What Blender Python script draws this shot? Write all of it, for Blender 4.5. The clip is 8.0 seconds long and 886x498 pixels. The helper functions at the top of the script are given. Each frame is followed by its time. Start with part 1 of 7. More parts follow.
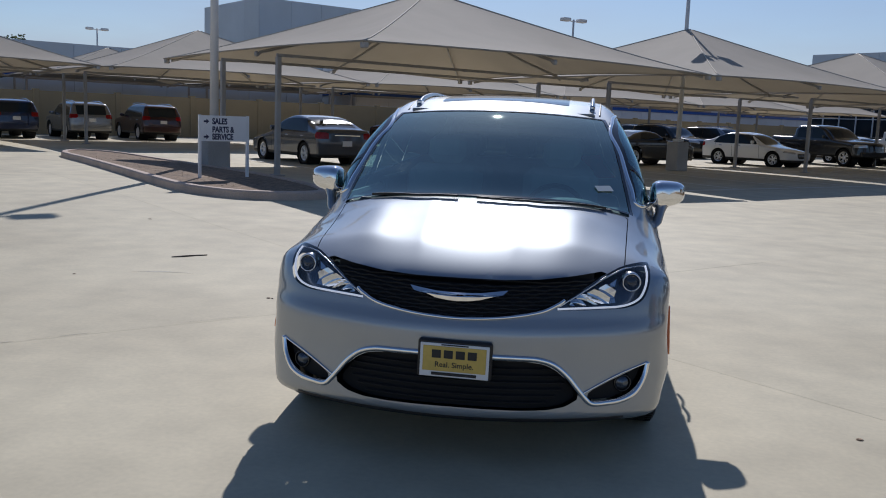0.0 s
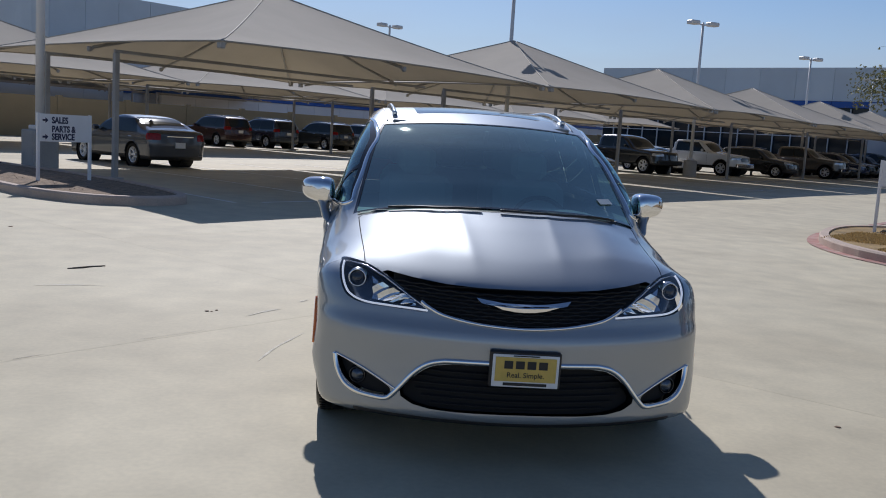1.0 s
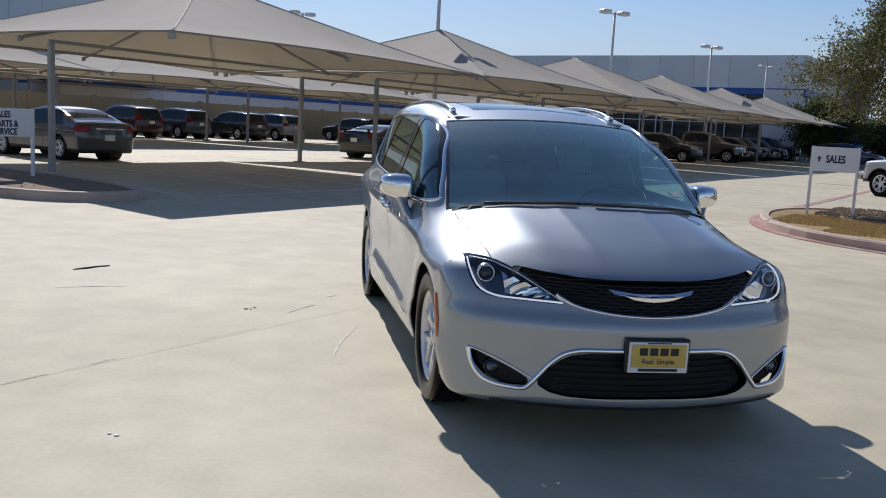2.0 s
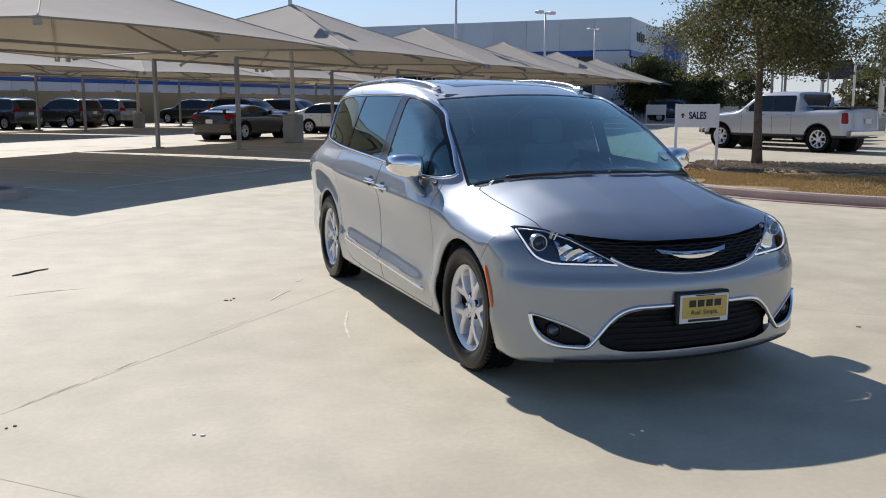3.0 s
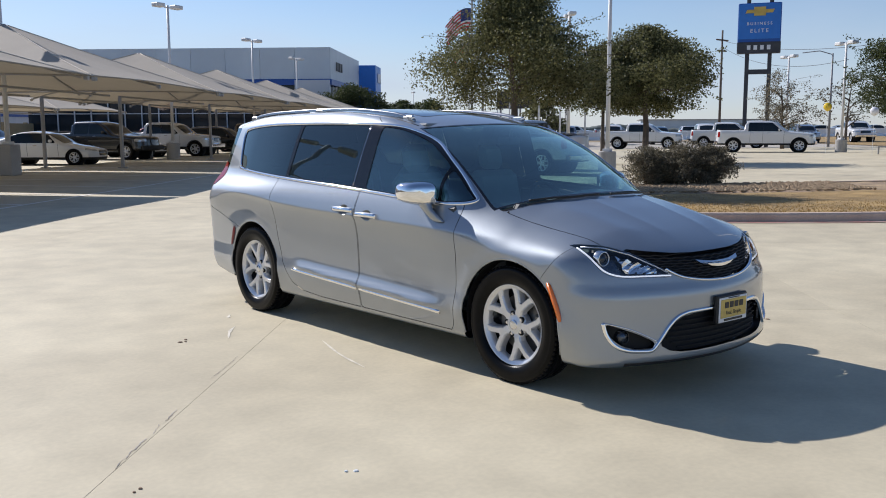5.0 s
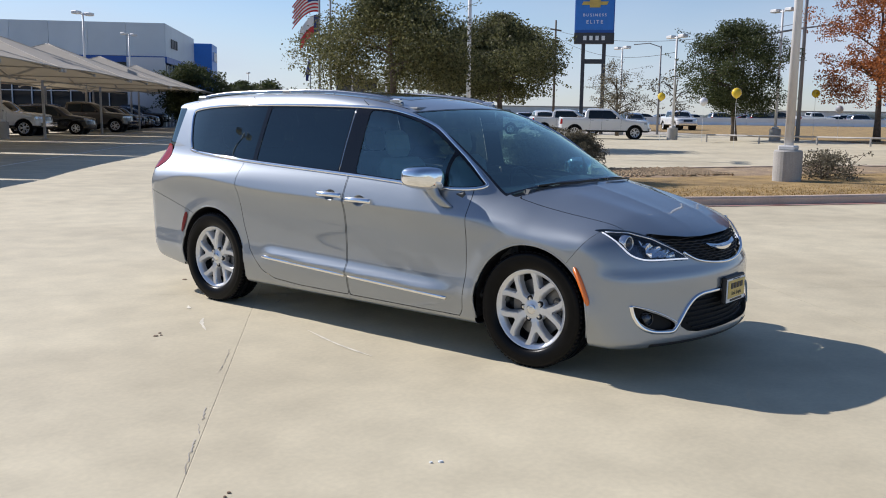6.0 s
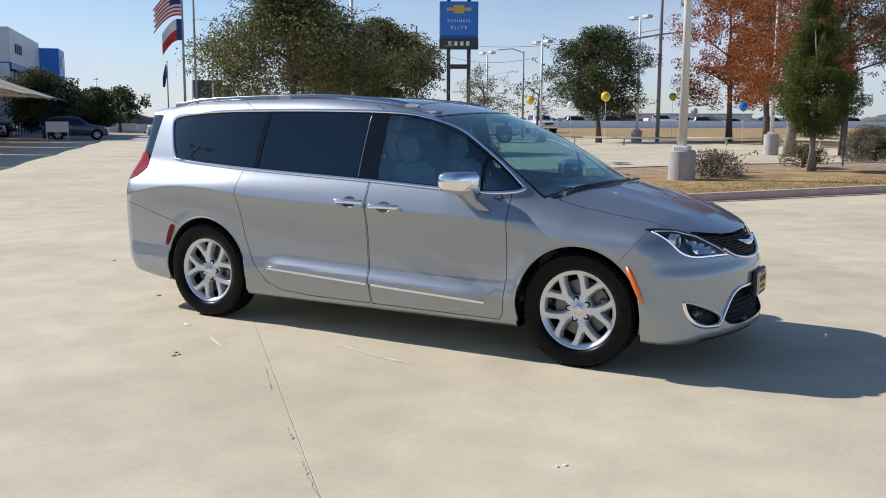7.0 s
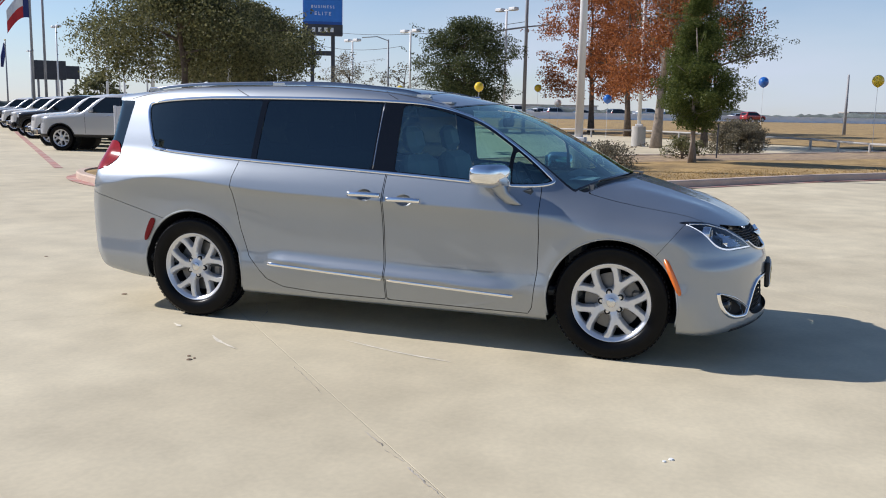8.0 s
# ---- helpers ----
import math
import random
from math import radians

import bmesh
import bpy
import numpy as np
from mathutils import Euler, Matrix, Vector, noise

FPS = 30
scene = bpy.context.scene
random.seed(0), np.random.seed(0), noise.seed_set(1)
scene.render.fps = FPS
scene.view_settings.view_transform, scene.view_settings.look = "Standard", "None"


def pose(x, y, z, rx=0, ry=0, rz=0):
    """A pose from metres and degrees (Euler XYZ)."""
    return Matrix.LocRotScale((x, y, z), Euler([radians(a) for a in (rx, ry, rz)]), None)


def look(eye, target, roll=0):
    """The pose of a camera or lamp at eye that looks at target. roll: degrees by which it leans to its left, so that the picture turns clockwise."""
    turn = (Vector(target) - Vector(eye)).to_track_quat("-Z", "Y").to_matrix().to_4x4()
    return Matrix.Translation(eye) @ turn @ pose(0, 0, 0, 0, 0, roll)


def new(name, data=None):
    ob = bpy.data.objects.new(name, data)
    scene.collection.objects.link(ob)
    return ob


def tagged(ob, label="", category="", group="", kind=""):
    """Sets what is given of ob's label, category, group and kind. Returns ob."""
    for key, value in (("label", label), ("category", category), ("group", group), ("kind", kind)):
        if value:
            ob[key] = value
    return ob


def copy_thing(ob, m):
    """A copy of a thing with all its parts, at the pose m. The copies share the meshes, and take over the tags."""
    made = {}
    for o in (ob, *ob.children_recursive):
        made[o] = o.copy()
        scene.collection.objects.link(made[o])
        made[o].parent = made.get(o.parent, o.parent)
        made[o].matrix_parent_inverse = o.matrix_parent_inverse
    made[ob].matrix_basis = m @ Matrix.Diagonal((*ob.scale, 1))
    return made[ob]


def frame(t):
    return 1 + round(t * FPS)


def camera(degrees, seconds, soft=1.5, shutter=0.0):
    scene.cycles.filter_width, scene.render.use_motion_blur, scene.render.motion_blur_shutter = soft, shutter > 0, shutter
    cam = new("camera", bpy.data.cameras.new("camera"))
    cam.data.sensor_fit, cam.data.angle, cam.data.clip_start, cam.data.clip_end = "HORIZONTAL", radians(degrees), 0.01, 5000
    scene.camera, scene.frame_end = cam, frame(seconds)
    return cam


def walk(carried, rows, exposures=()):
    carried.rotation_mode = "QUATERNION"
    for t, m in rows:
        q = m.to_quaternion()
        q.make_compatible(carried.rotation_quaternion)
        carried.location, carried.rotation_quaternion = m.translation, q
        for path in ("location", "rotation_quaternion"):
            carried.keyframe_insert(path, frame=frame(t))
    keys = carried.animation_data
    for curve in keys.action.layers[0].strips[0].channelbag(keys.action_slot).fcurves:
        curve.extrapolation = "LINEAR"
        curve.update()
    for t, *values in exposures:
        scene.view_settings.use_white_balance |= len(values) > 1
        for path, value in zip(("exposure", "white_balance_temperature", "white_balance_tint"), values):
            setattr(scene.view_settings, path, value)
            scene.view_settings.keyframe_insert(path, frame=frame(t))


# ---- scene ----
# ---- camera and walk ----
cam = camera(52.2, 8.0, soft=1.0)
PATH = [
    (0, (0.486, -4.782, 1.526), (0.216, -2.82, 1.247), 2.2),
    (0.5, (-0.151, -4.782, 1.522), (-0.16, -2.806, 1.218), 2.8),
    (1, (-0.727, -4.894, 1.531), (-0.554, -2.918, 1.279), 3.4),
    (1.2, (-0.944, -4.892, 1.51), (-0.721, -2.922, 1.248), 3.1),
    (2.3, (-2.185, -4.892, 1.537), (-1.696, -2.973, 1.258), 2.3),
    (2.5, (-2.402, -4.87, 1.518), (-1.831, -2.977, 1.216), 1.5),
    (3, (-2.955, -4.744, 1.548), (-2.227, -2.909, 1.229), 0.0),
    (3.5, (-3.479, -4.648, 1.564), (-2.622, -2.863, 1.286), 0.9),
    (4, (-3.929, -4.331, 1.542), (-2.88, -2.651, 1.266), 0.9),
    (4.5, (-4.432, -4.106, 1.537), (-3.267, -2.501, 1.281), 0.4),
    (4.7, (-4.601, -4.013, 1.565), (-3.377, -2.452, 1.313), 0.1),
    (5.8, (-5.489, -3.129, 1.541), (-3.972, -1.86, 1.244), 0.5),
    (6, (-5.605, -2.95, 1.56), (-4.043, -1.736, 1.266), 0.8),
    (6.5, (-5.896, -2.432, 1.548), (-4.24, -1.348, 1.257), 0.2),
    (7, (-6.208, -1.945, 1.541), (-4.473, -0.991, 1.261), 0.2),
    (7.5, (-6.417, -1.428, 1.53), (-4.613, -0.609, 1.258), 0.6),
    (8, (-6.563, -0.851, 1.55), (-4.698, -0.196, 1.248), 1.1),
]

EXPOSURES = [(0.0, -0.58, 5950, 14), (1.2, -0.55, 5950, 14), (2.3, -0.23, 6150, 14), (4.7, -0.04, 6150, 14), (5.8, 0.02, 6230, 14), (8.0, 0.08, 6230, 14)]
walk(cam, [(t, look(eye, target, roll)) for t, eye, target, roll in PATH], EXPOSURES)

# ---- world, sun ----
SUN_ELEVATION = 36.6          # degrees above the ground
SUN_HEADING = 6.0             # degrees from +y towards -x
world = bpy.data.worlds.new("world")
scene.world = world
world.use_nodes = True
wn = world.node_tree.nodes
wl = world.node_tree.links
sky = wn.new("ShaderNodeTexSky")
sky.sky_type = "NISHITA"
sky.sun_disc = False
sky.sun_elevation = radians(SUN_ELEVATION)
sky.sun_rotation = radians(-SUN_HEADING)
sky.altitude = 200
sky.air_density = 0.95
sky.dust_density = 0.3
sky.ozone_density = 3.6
wn["Background"].inputs["Strength"].default_value = 0.108
geo_w, sep_w = wn.new("ShaderNodeTexCoord"), wn.new("ShaderNodeSeparateXYZ")
wl.new(geo_w.outputs["Generated"], sep_w.inputs[0])
stretch = wn.new("ShaderNodeMapping")
stretch.inputs["Scale"].default_value = (1.6, 1.6, 7.0)
wl.new(geo_w.outputs["Generated"], stretch.inputs["Vector"])
wisps = wn.new("ShaderNodeTexNoise")
wisps.inputs["Scale"].default_value = 1.3
wisps.inputs["Detail"].default_value = 5.0
wl.new(stretch.outputs["Vector"], wisps.inputs["Vector"])
low = wn.new("ShaderNodeMapRange")
low.interpolation_type = "SMOOTHSTEP"
for key, value in (("From Min", 0.02), ("From Max", 0.20), ("To Min", 1.0), ("To Max", 0.0)):
    low.inputs[key].default_value = value
wl.new(sep_w.outputs["Z"], low.inputs["Value"])
thick = wn.new("ShaderNodeMapRange")
for key, value in (("From Min", 0.35), ("From Max", 0.65), ("To Min", 0.22), ("To Max", 0.95)):
    thick.inputs[key].default_value = value
wl.new(wisps.outputs["Fac"], thick.inputs["Value"])
haze_fac = wn.new("ShaderNodeMath")
haze_fac.operation = "MULTIPLY"
wl.new(low.outputs["Result"], haze_fac.inputs[0])
wl.new(thick.outputs["Result"], haze_fac.inputs[1])
haze = wn.new("ShaderNodeMix")
haze.data_type = "RGBA"
haze.inputs["B"].default_value = (5.4, 6.0, 6.9, 1.0)
wl.new(haze_fac.outputs[0], haze.inputs["Factor"])
wl.new(sky.outputs["Color"], haze.inputs["A"])
wl.new(haze.outputs["Result"], wn["Background"].inputs["Color"])
sun_data = bpy.data.lights.new("sun", "SUN")
sun_data.energy = 5.0
sun_data.angle = radians(0.55)
sun_data.color = (1.0, 0.95, 0.87)
sun = new("sun", sun_data)
to_sun = Vector((-math.sin(radians(SUN_HEADING)) * math.cos(radians(SUN_ELEVATION)),
                 math.cos(radians(SUN_HEADING)) * math.cos(radians(SUN_ELEVATION)),
                 math.sin(radians(SUN_ELEVATION))))
sun.matrix_world = look(Vector((0, 0, 30)) + to_sun * 10, (0, 0, 30))


# ---- materials ----
def mat(name, base, rough=0.5, metal=0.0, vary=0.0, scale=3.0, fine=0.0, fine_scale=60.0, bump=0.0, bump_scale=80.0,
        second=None, second_scale=0.6, second_amount=0.5, coat=0.0, emit=0.0, per_object=0.0, sheen=0.0, spec=0.5):
    """A principled material with variation at two scales, in metres."""
    m = bpy.data.materials.new(name)
    m.use_nodes = True
    n, l = m.node_tree.nodes, m.node_tree.links
    b = n["Principled BSDF"]
    b.inputs["Roughness"].default_value = rough
    b.inputs["Metallic"].default_value = metal
    b.inputs["Coat Weight"].default_value = coat
    b.inputs["Coat Roughness"].default_value = 0.03
    b.inputs["Specular IOR Level"].default_value = spec
    b.inputs["Sheen Weight"].default_value = sheen
    rgb = (*base, 1.0)
    b.inputs["Base Color"].default_value = rgb
    if emit:
        b.inputs["Emission Color"].default_value = rgb
        b.inputs["Emission Strength"].default_value = emit
    tc = n.new("ShaderNodeTexCoord")

    def noise_node(s, detail=4.0):
        t = n.new("ShaderNodeTexNoise")
        t.inputs["Scale"].default_value = s
        t.inputs["Detail"].default_value = detail
        l.new(tc.outputs["Object"], t.inputs["Vector"])
        return t

    colour = None
    if vary or fine or second or per_object:
        val = n.new("ShaderNodeRGB")
        val.outputs[0].default_value = rgb
        colour = val.outputs[0]
        if second:
            mix = n.new("ShaderNodeMix")
            mix.data_type = "RGBA"
            ramp = n.new("ShaderNodeMapRange")
            ramp.inputs["From Min"].default_value = 0.42
            ramp.inputs["From Max"].default_value = 0.68
            ramp.inputs["To Max"].default_value = second_amount
            l.new(noise_node(second_scale, 6.0).outputs["Fac"], ramp.inputs["Value"])
            l.new(ramp.outputs["Result"], mix.inputs["Factor"])
            l.new(colour, mix.inputs["A"])
            mix.inputs["B"].default_value = (*second, 1.0)
            colour = mix.outputs["Result"]
        for amount, s in ((vary, scale), (fine, fine_scale)):
            if amount:
                hsv = n.new("ShaderNodeHueSaturation")
                rng = n.new("ShaderNodeMapRange")
                rng.inputs["From Min"].default_value = 0.3
                rng.inputs["From Max"].default_value = 0.7
                rng.inputs["To Min"].default_value = 1 - amount
                rng.inputs["To Max"].default_value = 1 + amount
                l.new(noise_node(s).outputs["Fac"], rng.inputs["Value"])
                l.new(rng.outputs["Result"], hsv.inputs["Value"])
                l.new(colour, hsv.inputs["Color"])
                colour = hsv.outputs["Color"]
        if per_object:
            hsv = n.new("ShaderNodeHueSaturation")
            rng = n.new("ShaderNodeMapRange")
            info = n.new("ShaderNodeObjectInfo")
            rng.inputs["To Min"].default_value = 1 - per_object
            rng.inputs["To Max"].default_value = 1 + per_object
            l.new(info.outputs["Random"], rng.inputs["Value"])
            l.new(rng.outputs["Result"], hsv.inputs["Value"])
            l.new(colour, hsv.inputs["Color"])
            colour = hsv.outputs["Color"]
        l.new(colour, b.inputs["Base Color"])
    if bump:
        bn = n.new("ShaderNodeBump")
        bn.inputs["Strength"].default_value = bump
        bn.inputs["Distance"].default_value = 0.004
        l.new(noise_node(bump_scale, 6.0).outputs["Fac"], bn.inputs["Height"])
        l.new(bn.outputs["Normal"], b.inputs["Normal"])
    return m


def glass(name, tint, rough=0.0, head_on=0.06, sheen=(1, 1, 1)):
    """A thin tinted pane: clear transmission with a mirror gloss that rises at grazing angles."""
    m = bpy.data.materials.new(name)
    m.use_nodes = True
    n, l = m.node_tree.nodes, m.node_tree.links
    n.remove(n["Principled BSDF"])
    mix, tr, gl, fr = (n.new("ShaderNodeMixShader"), n.new("ShaderNodeBsdfTransparent"), n.new("ShaderNodeBsdfGlossy"),
                       n.new("ShaderNodeLayerWeight"))
    power, gain = n.new("ShaderNodeMath"), n.new("ShaderNodeMapRange")
    power.operation = "POWER"
    power.inputs[1].default_value = 4.5
    gain.inputs["To Min"].default_value = head_on
    fr.inputs["Blend"].default_value = 0.5
    tr.inputs["Color"].default_value = (*tint, 1)
    gl.inputs["Roughness"].default_value = rough
    gl.inputs["Color"].default_value = (*sheen, 1)
    l.new(fr.outputs["Facing"], power.inputs[0])
    l.new(power.outputs[0], gain.inputs["Value"])
    l.new(gain.outputs["Result"], mix.inputs["Fac"])
    l.new(tr.outputs[0], mix.inputs[1])
    l.new(gl.outputs[0], mix.inputs[2])
    l.new(mix.outputs[0], n["Material Output"].inputs["Surface"])
    return m


M = {
    "concrete": mat("concrete", (0.475, 0.432, 0.350), 0.8, vary=0.10, scale=0.35, fine=0.10, fine_scale=55, bump=0.25, bump_scale=120,
                    second=(0.375, 0.332, 0.262), second_scale=0.45, second_amount=0.6),
    "concrete_grey": mat("concrete_grey", (0.40, 0.385, 0.36), 0.85, vary=0.12, scale=1.5, fine=0.12, fine_scale=40, bump=0.4, bump_scale=60),
    "joint": mat("joint", (0.43, 0.39, 0.33), 0.9, vary=0.45, scale=3.5),
    "kerb": mat("kerb", (0.53, 0.41, 0.33), 0.8, vary=0.12, scale=2, fine=0.1, fine_scale=50, bump=0.3),
    "kerb_red": mat("kerb_red", (0.42, 0.20, 0.165), 0.8, vary=0.2, scale=3, second=(0.5, 0.42, 0.35), second_scale=2.5, second_amount=0.8),
    "stripe": mat("stripe", (0.86, 0.82, 0.74), 0.7, vary=0.08, scale=4, second=(0.62, 0.58, 0.5), second_scale=5, second_amount=0.35),
    "grass_dry": mat("grass_dry", (0.36, 0.24, 0.095), 0.95, vary=0.3, scale=2.0, fine=0.35, fine_scale=70, bump=0.8, bump_scale=90,
                     second=(0.22, 0.15, 0.07), second_scale=0.9, second_amount=0.7),
    "blade": mat("blade", (0.48, 0.34, 0.15), 0.9, per_object=0.0, vary=0.35, scale=5),
    "mulch": mat("mulch", (0.25, 0.175, 0.115), 0.95, vary=0.4, scale=9, fine=0.4, fine_scale=45, bump=1.0, bump_scale=40),
    "rock": mat("rock", (0.54, 0.39, 0.235), 0.9, vary=0.3, scale=8, per_object=0.3, bump=0.5, bump_scale=50),
    "fabric": mat("fabric", (0.42, 0.375, 0.31), 0.85, vary=0.06, scale=0.8, fine=0.05, fine_scale=150, bump=0.15, bump_scale=300,
                  second=(0.36, 0.32, 0.26), second_scale=0.35, second_amount=0.6),
    "seam_fabric": mat("seam_fabric", (0.62, 0.55, 0.45), 0.8, vary=0.1),
    "steel_tan": mat("steel_tan", (0.36, 0.345, 0.325), 0.55, vary=0.1, scale=2, fine=0.05),
    "pole_white": mat("pole_white", (0.72, 0.71, 0.69), 0.45, vary=0.06, scale=1.5, fine=0.04),
    "pole_grey": mat("pole_grey", (0.30, 0.30, 0.31), 0.5, vary=0.1, scale=1.0),
    "steel_dark": mat("steel_dark", (0.045, 0.047, 0.055), 0.5, vary=0.15),
    "sign_white": mat("sign_white", (0.80, 0.80, 0.80), 0.5, vary=0.03),
    "ink_navy": mat("ink_navy", (0.02, 0.022, 0.07), 0.5),
    "ink_black": mat("ink_black", (0.015, 0.015, 0.018), 0.5),
    "wall_tan": mat("wall_tan", (0.42, 0.32, 0.18), 0.9, vary=0.08, scale=0.5, fine=0.08, fine_scale=20, bump=0.3, bump_scale=30),
    "clad_grey": mat("clad_grey", (0.58, 0.64, 0.68), 0.5, metal=0.1, vary=0.05, scale=0.3, per_object=0.05),
    "clad_white": mat("clad_white", (0.66, 0.67, 0.69), 0.5, vary=0.05, scale=0.3, per_object=0.05),
    "blue": mat("blue", (0.012, 0.085, 0.36), 0.4, vary=0.05),
    "blue_light": mat("blue_light", (0.03, 0.19, 0.62), 0.4, vary=0.05),
    "gold": mat("gold", (0.62, 0.42, 0.10), 0.4, metal=0.3, vary=0.1),
    "window_dark": mat("window_dark", (0.012, 0.020, 0.028), 0.06, vary=0.2, scale=0.4, spec=0.35),
    "paint_silver": mat("paint_silver", (0.284, 0.313, 0.343), 0.50, metal=0.80, fine=0.035, fine_scale=900, coat=1.0),
    "black_plastic": mat("black_plastic", (0.014, 0.014, 0.015), 0.5, vary=0.2, scale=8),
    "black_gloss": mat("black_gloss", (0.008, 0.008, 0.009), 0.12, coat=0.6),
    "pillar_black": mat("pillar_black", (0.004, 0.004, 0.005), 0.06, spec=0.45),
    "seam_black": mat("seam_black", (0.006, 0.006, 0.007), 0.8),
    "chrome": mat("chrome", (0.86, 0.86, 0.87), 0.05, metal=1.0, fine=0.02),
    "satin": mat("satin", (0.68, 0.69, 0.71), 0.22, metal=1.0, fine=0.03),
    "alloy": mat("alloy", (0.70, 0.71, 0.73), 0.30, metal=0.55, coat=0.5, fine=0.03),
    # near-black tone that puts shade behind the wheel spokes
    "wheel_gap_shade": mat("wheel_gap_shade", (0.030, 0.030, 0.033), 0.5, metal=0.4),
    "disc_steel": mat("disc_steel", (0.20, 0.195, 0.19), 0.42, metal=0.7, vary=0.15, scale=12),
    "tyre": mat("tyre", (0.004, 0.004, 0.0045), 0.30, vary=0.2, scale=20, bump=0.08, bump_scale=150, spec=0.14),
    "led": mat("led", (0.92, 0.95, 1.0), 0.2, emit=0.55),
    "amber": mat("amber", (0.75, 0.17, 0.02), 0.25, coat=0.8),
    "red_dark": mat("red_dark", (0.13, 0.008, 0.010), 0.3, spec=0.12),
    "red_lens": mat("red_lens", (0.27, 0.006, 0.006), 0.07, spec=0.3, vary=0.25, scale=18),
    "lamp_bowl": mat("lamp_bowl", (0.10, 0.115, 0.14), 0.22, metal=0.8, vary=0.3, scale=25),
    "plate_yellow": mat("plate_yellow", (0.62, 0.44, 0.10), 0.35, vary=0.08, scale=30),
    "seat": mat("seat", (0.27, 0.28, 0.275), 0.7, vary=0.1, scale=6, bump=0.2),
    "dash": mat("dash", (0.05, 0.056, 0.06), 0.6, vary=0.15, scale=6, bump=0.2),
    # dashboard tone with sunlight put into the colour
    "dash_sunlit": mat("dash_sunlit", (0.30, 0.31, 0.30), 0.6, vary=0.1),
    "paper": mat("paper", (0.75, 0.77, 0.75), 0.6),
    "bark": mat("bark", (0.12, 0.095, 0.075), 0.95, vary=0.3, scale=7, fine=0.3, fine_scale=40, bump=1.0, bump_scale=30),
    "bark_light": mat("bark_light", (0.24, 0.20, 0.165), 0.95, vary=0.3, scale=7, bump=0.8, bump_scale=30),
    "flag_red": mat("flag_red", (0.55, 0.035, 0.04), 0.8, vary=0.08),
    "flag_white": mat("flag_white", (0.75, 0.74, 0.73), 0.8, vary=0.05),
    "flag_navy": mat("flag_navy", (0.03, 0.045, 0.16), 0.8, vary=0.08),
    "balloon_yellow": mat("balloon_yellow", (0.75, 0.52, 0.02), 0.15, coat=0.5),
    "balloon_blue": mat("balloon_blue", (0.02, 0.13, 0.48), 0.15, coat=0.5),
    "balloon_white": mat("balloon_white", (0.78, 0.78, 0.80), 0.2, coat=0.5),
    "asphalt": mat("asphalt", (0.10, 0.10, 0.10), 0.9, vary=0.15, scale=0.4),
    "wood_pole": mat("wood_pole", (0.13, 0.10, 0.08), 0.9, vary=0.2, scale=3),
    "glass_wind": glass("glass_wind", (0.52, 0.74, 0.75), rough=0.02, head_on=0.31, sheen=(0.84, 1.0, 0.92)),
    "glass_front": glass("glass_front", (0.52, 0.74, 0.72), head_on=0.15, sheen=(0.7, 0.95, 1.0)),
    "glass_privacy": glass("glass_privacy", (0.045, 0.06, 0.06), head_on=0.085, sheen=(0.75, 0.95, 1.0)),
    "glass_lens": glass("glass_lens", (0.93, 0.95, 0.97)),
}


def leaf_mat(name, a, b, rough=0.55):
    m = bpy.data.materials.new(name)
    m.use_nodes = True
    n, l = m.node_tree.nodes, m.node_tree.links
    p = n["Principled BSDF"]
    p.inputs["Roughness"].default_value = rough
    p.inputs["Specular IOR Level"].default_value = 0.22
    geo, mix = n.new("ShaderNodeNewGeometry"), n.new("ShaderNodeMix")
    mix.data_type = "RGBA"
    mix.inputs["A"].default_value = (*a, 1)
    mix.inputs["B"].default_value = (*b, 1)
    l.new(geo.outputs["Random Per Island"], mix.inputs["Factor"])
    l.new(mix.outputs["Result"], p.inputs["Base Color"])
    tr, add = n.new("ShaderNodeBsdfTranslucent"), n.new("ShaderNodeMixShader")
    l.new(mix.outputs["Result"], tr.inputs["Color"])
    add.inputs["Fac"].default_value = 0.36
    l.new(p.outputs[0], add.inputs[1])
    l.new(tr.outputs[0], add.inputs[2])
    l.new(add.outputs[0], n["Material Output"].inputs["Surface"])
    return m


M["leaf_oak"] = leaf_mat("leaf_oak", (0.048, 0.056, 0.023), (0.255, 0.246, 0.108))
M["leaf_green"] = leaf_mat("leaf_green", (0.032, 0.048, 0.018), (0.11, 0.125, 0.05))
M["leaf_cedar"] = leaf_mat("leaf_cedar", (0.036, 0.060, 0.014), (0.17, 0.195, 0.046))
M["leaf_red"] = leaf_mat("leaf_red", (0.14, 0.045, 0.02), (0.46, 0.165, 0.05))
M["leaf_sage"] = leaf_mat("leaf_sage", (0.080, 0.072, 0.048), (0.29, 0.255, 0.175))
M["paint_silver"].node_tree.nodes["Principled BSDF"].inputs["Coat IOR"].default_value = 2.0
M["paint_silver"].node_tree.nodes["Principled BSDF"].inputs["Coat Roughness"].default_value = 0.035
M["rail_satin"] = mat("rail_satin", (0.30, 0.31, 0.33), 0.22, metal=1.0, fine=0.03)
M["barrier_white"] = mat("barrier_white", (0.86, 0.86, 0.85), 0.7, vary=0.05, scale=0.5)
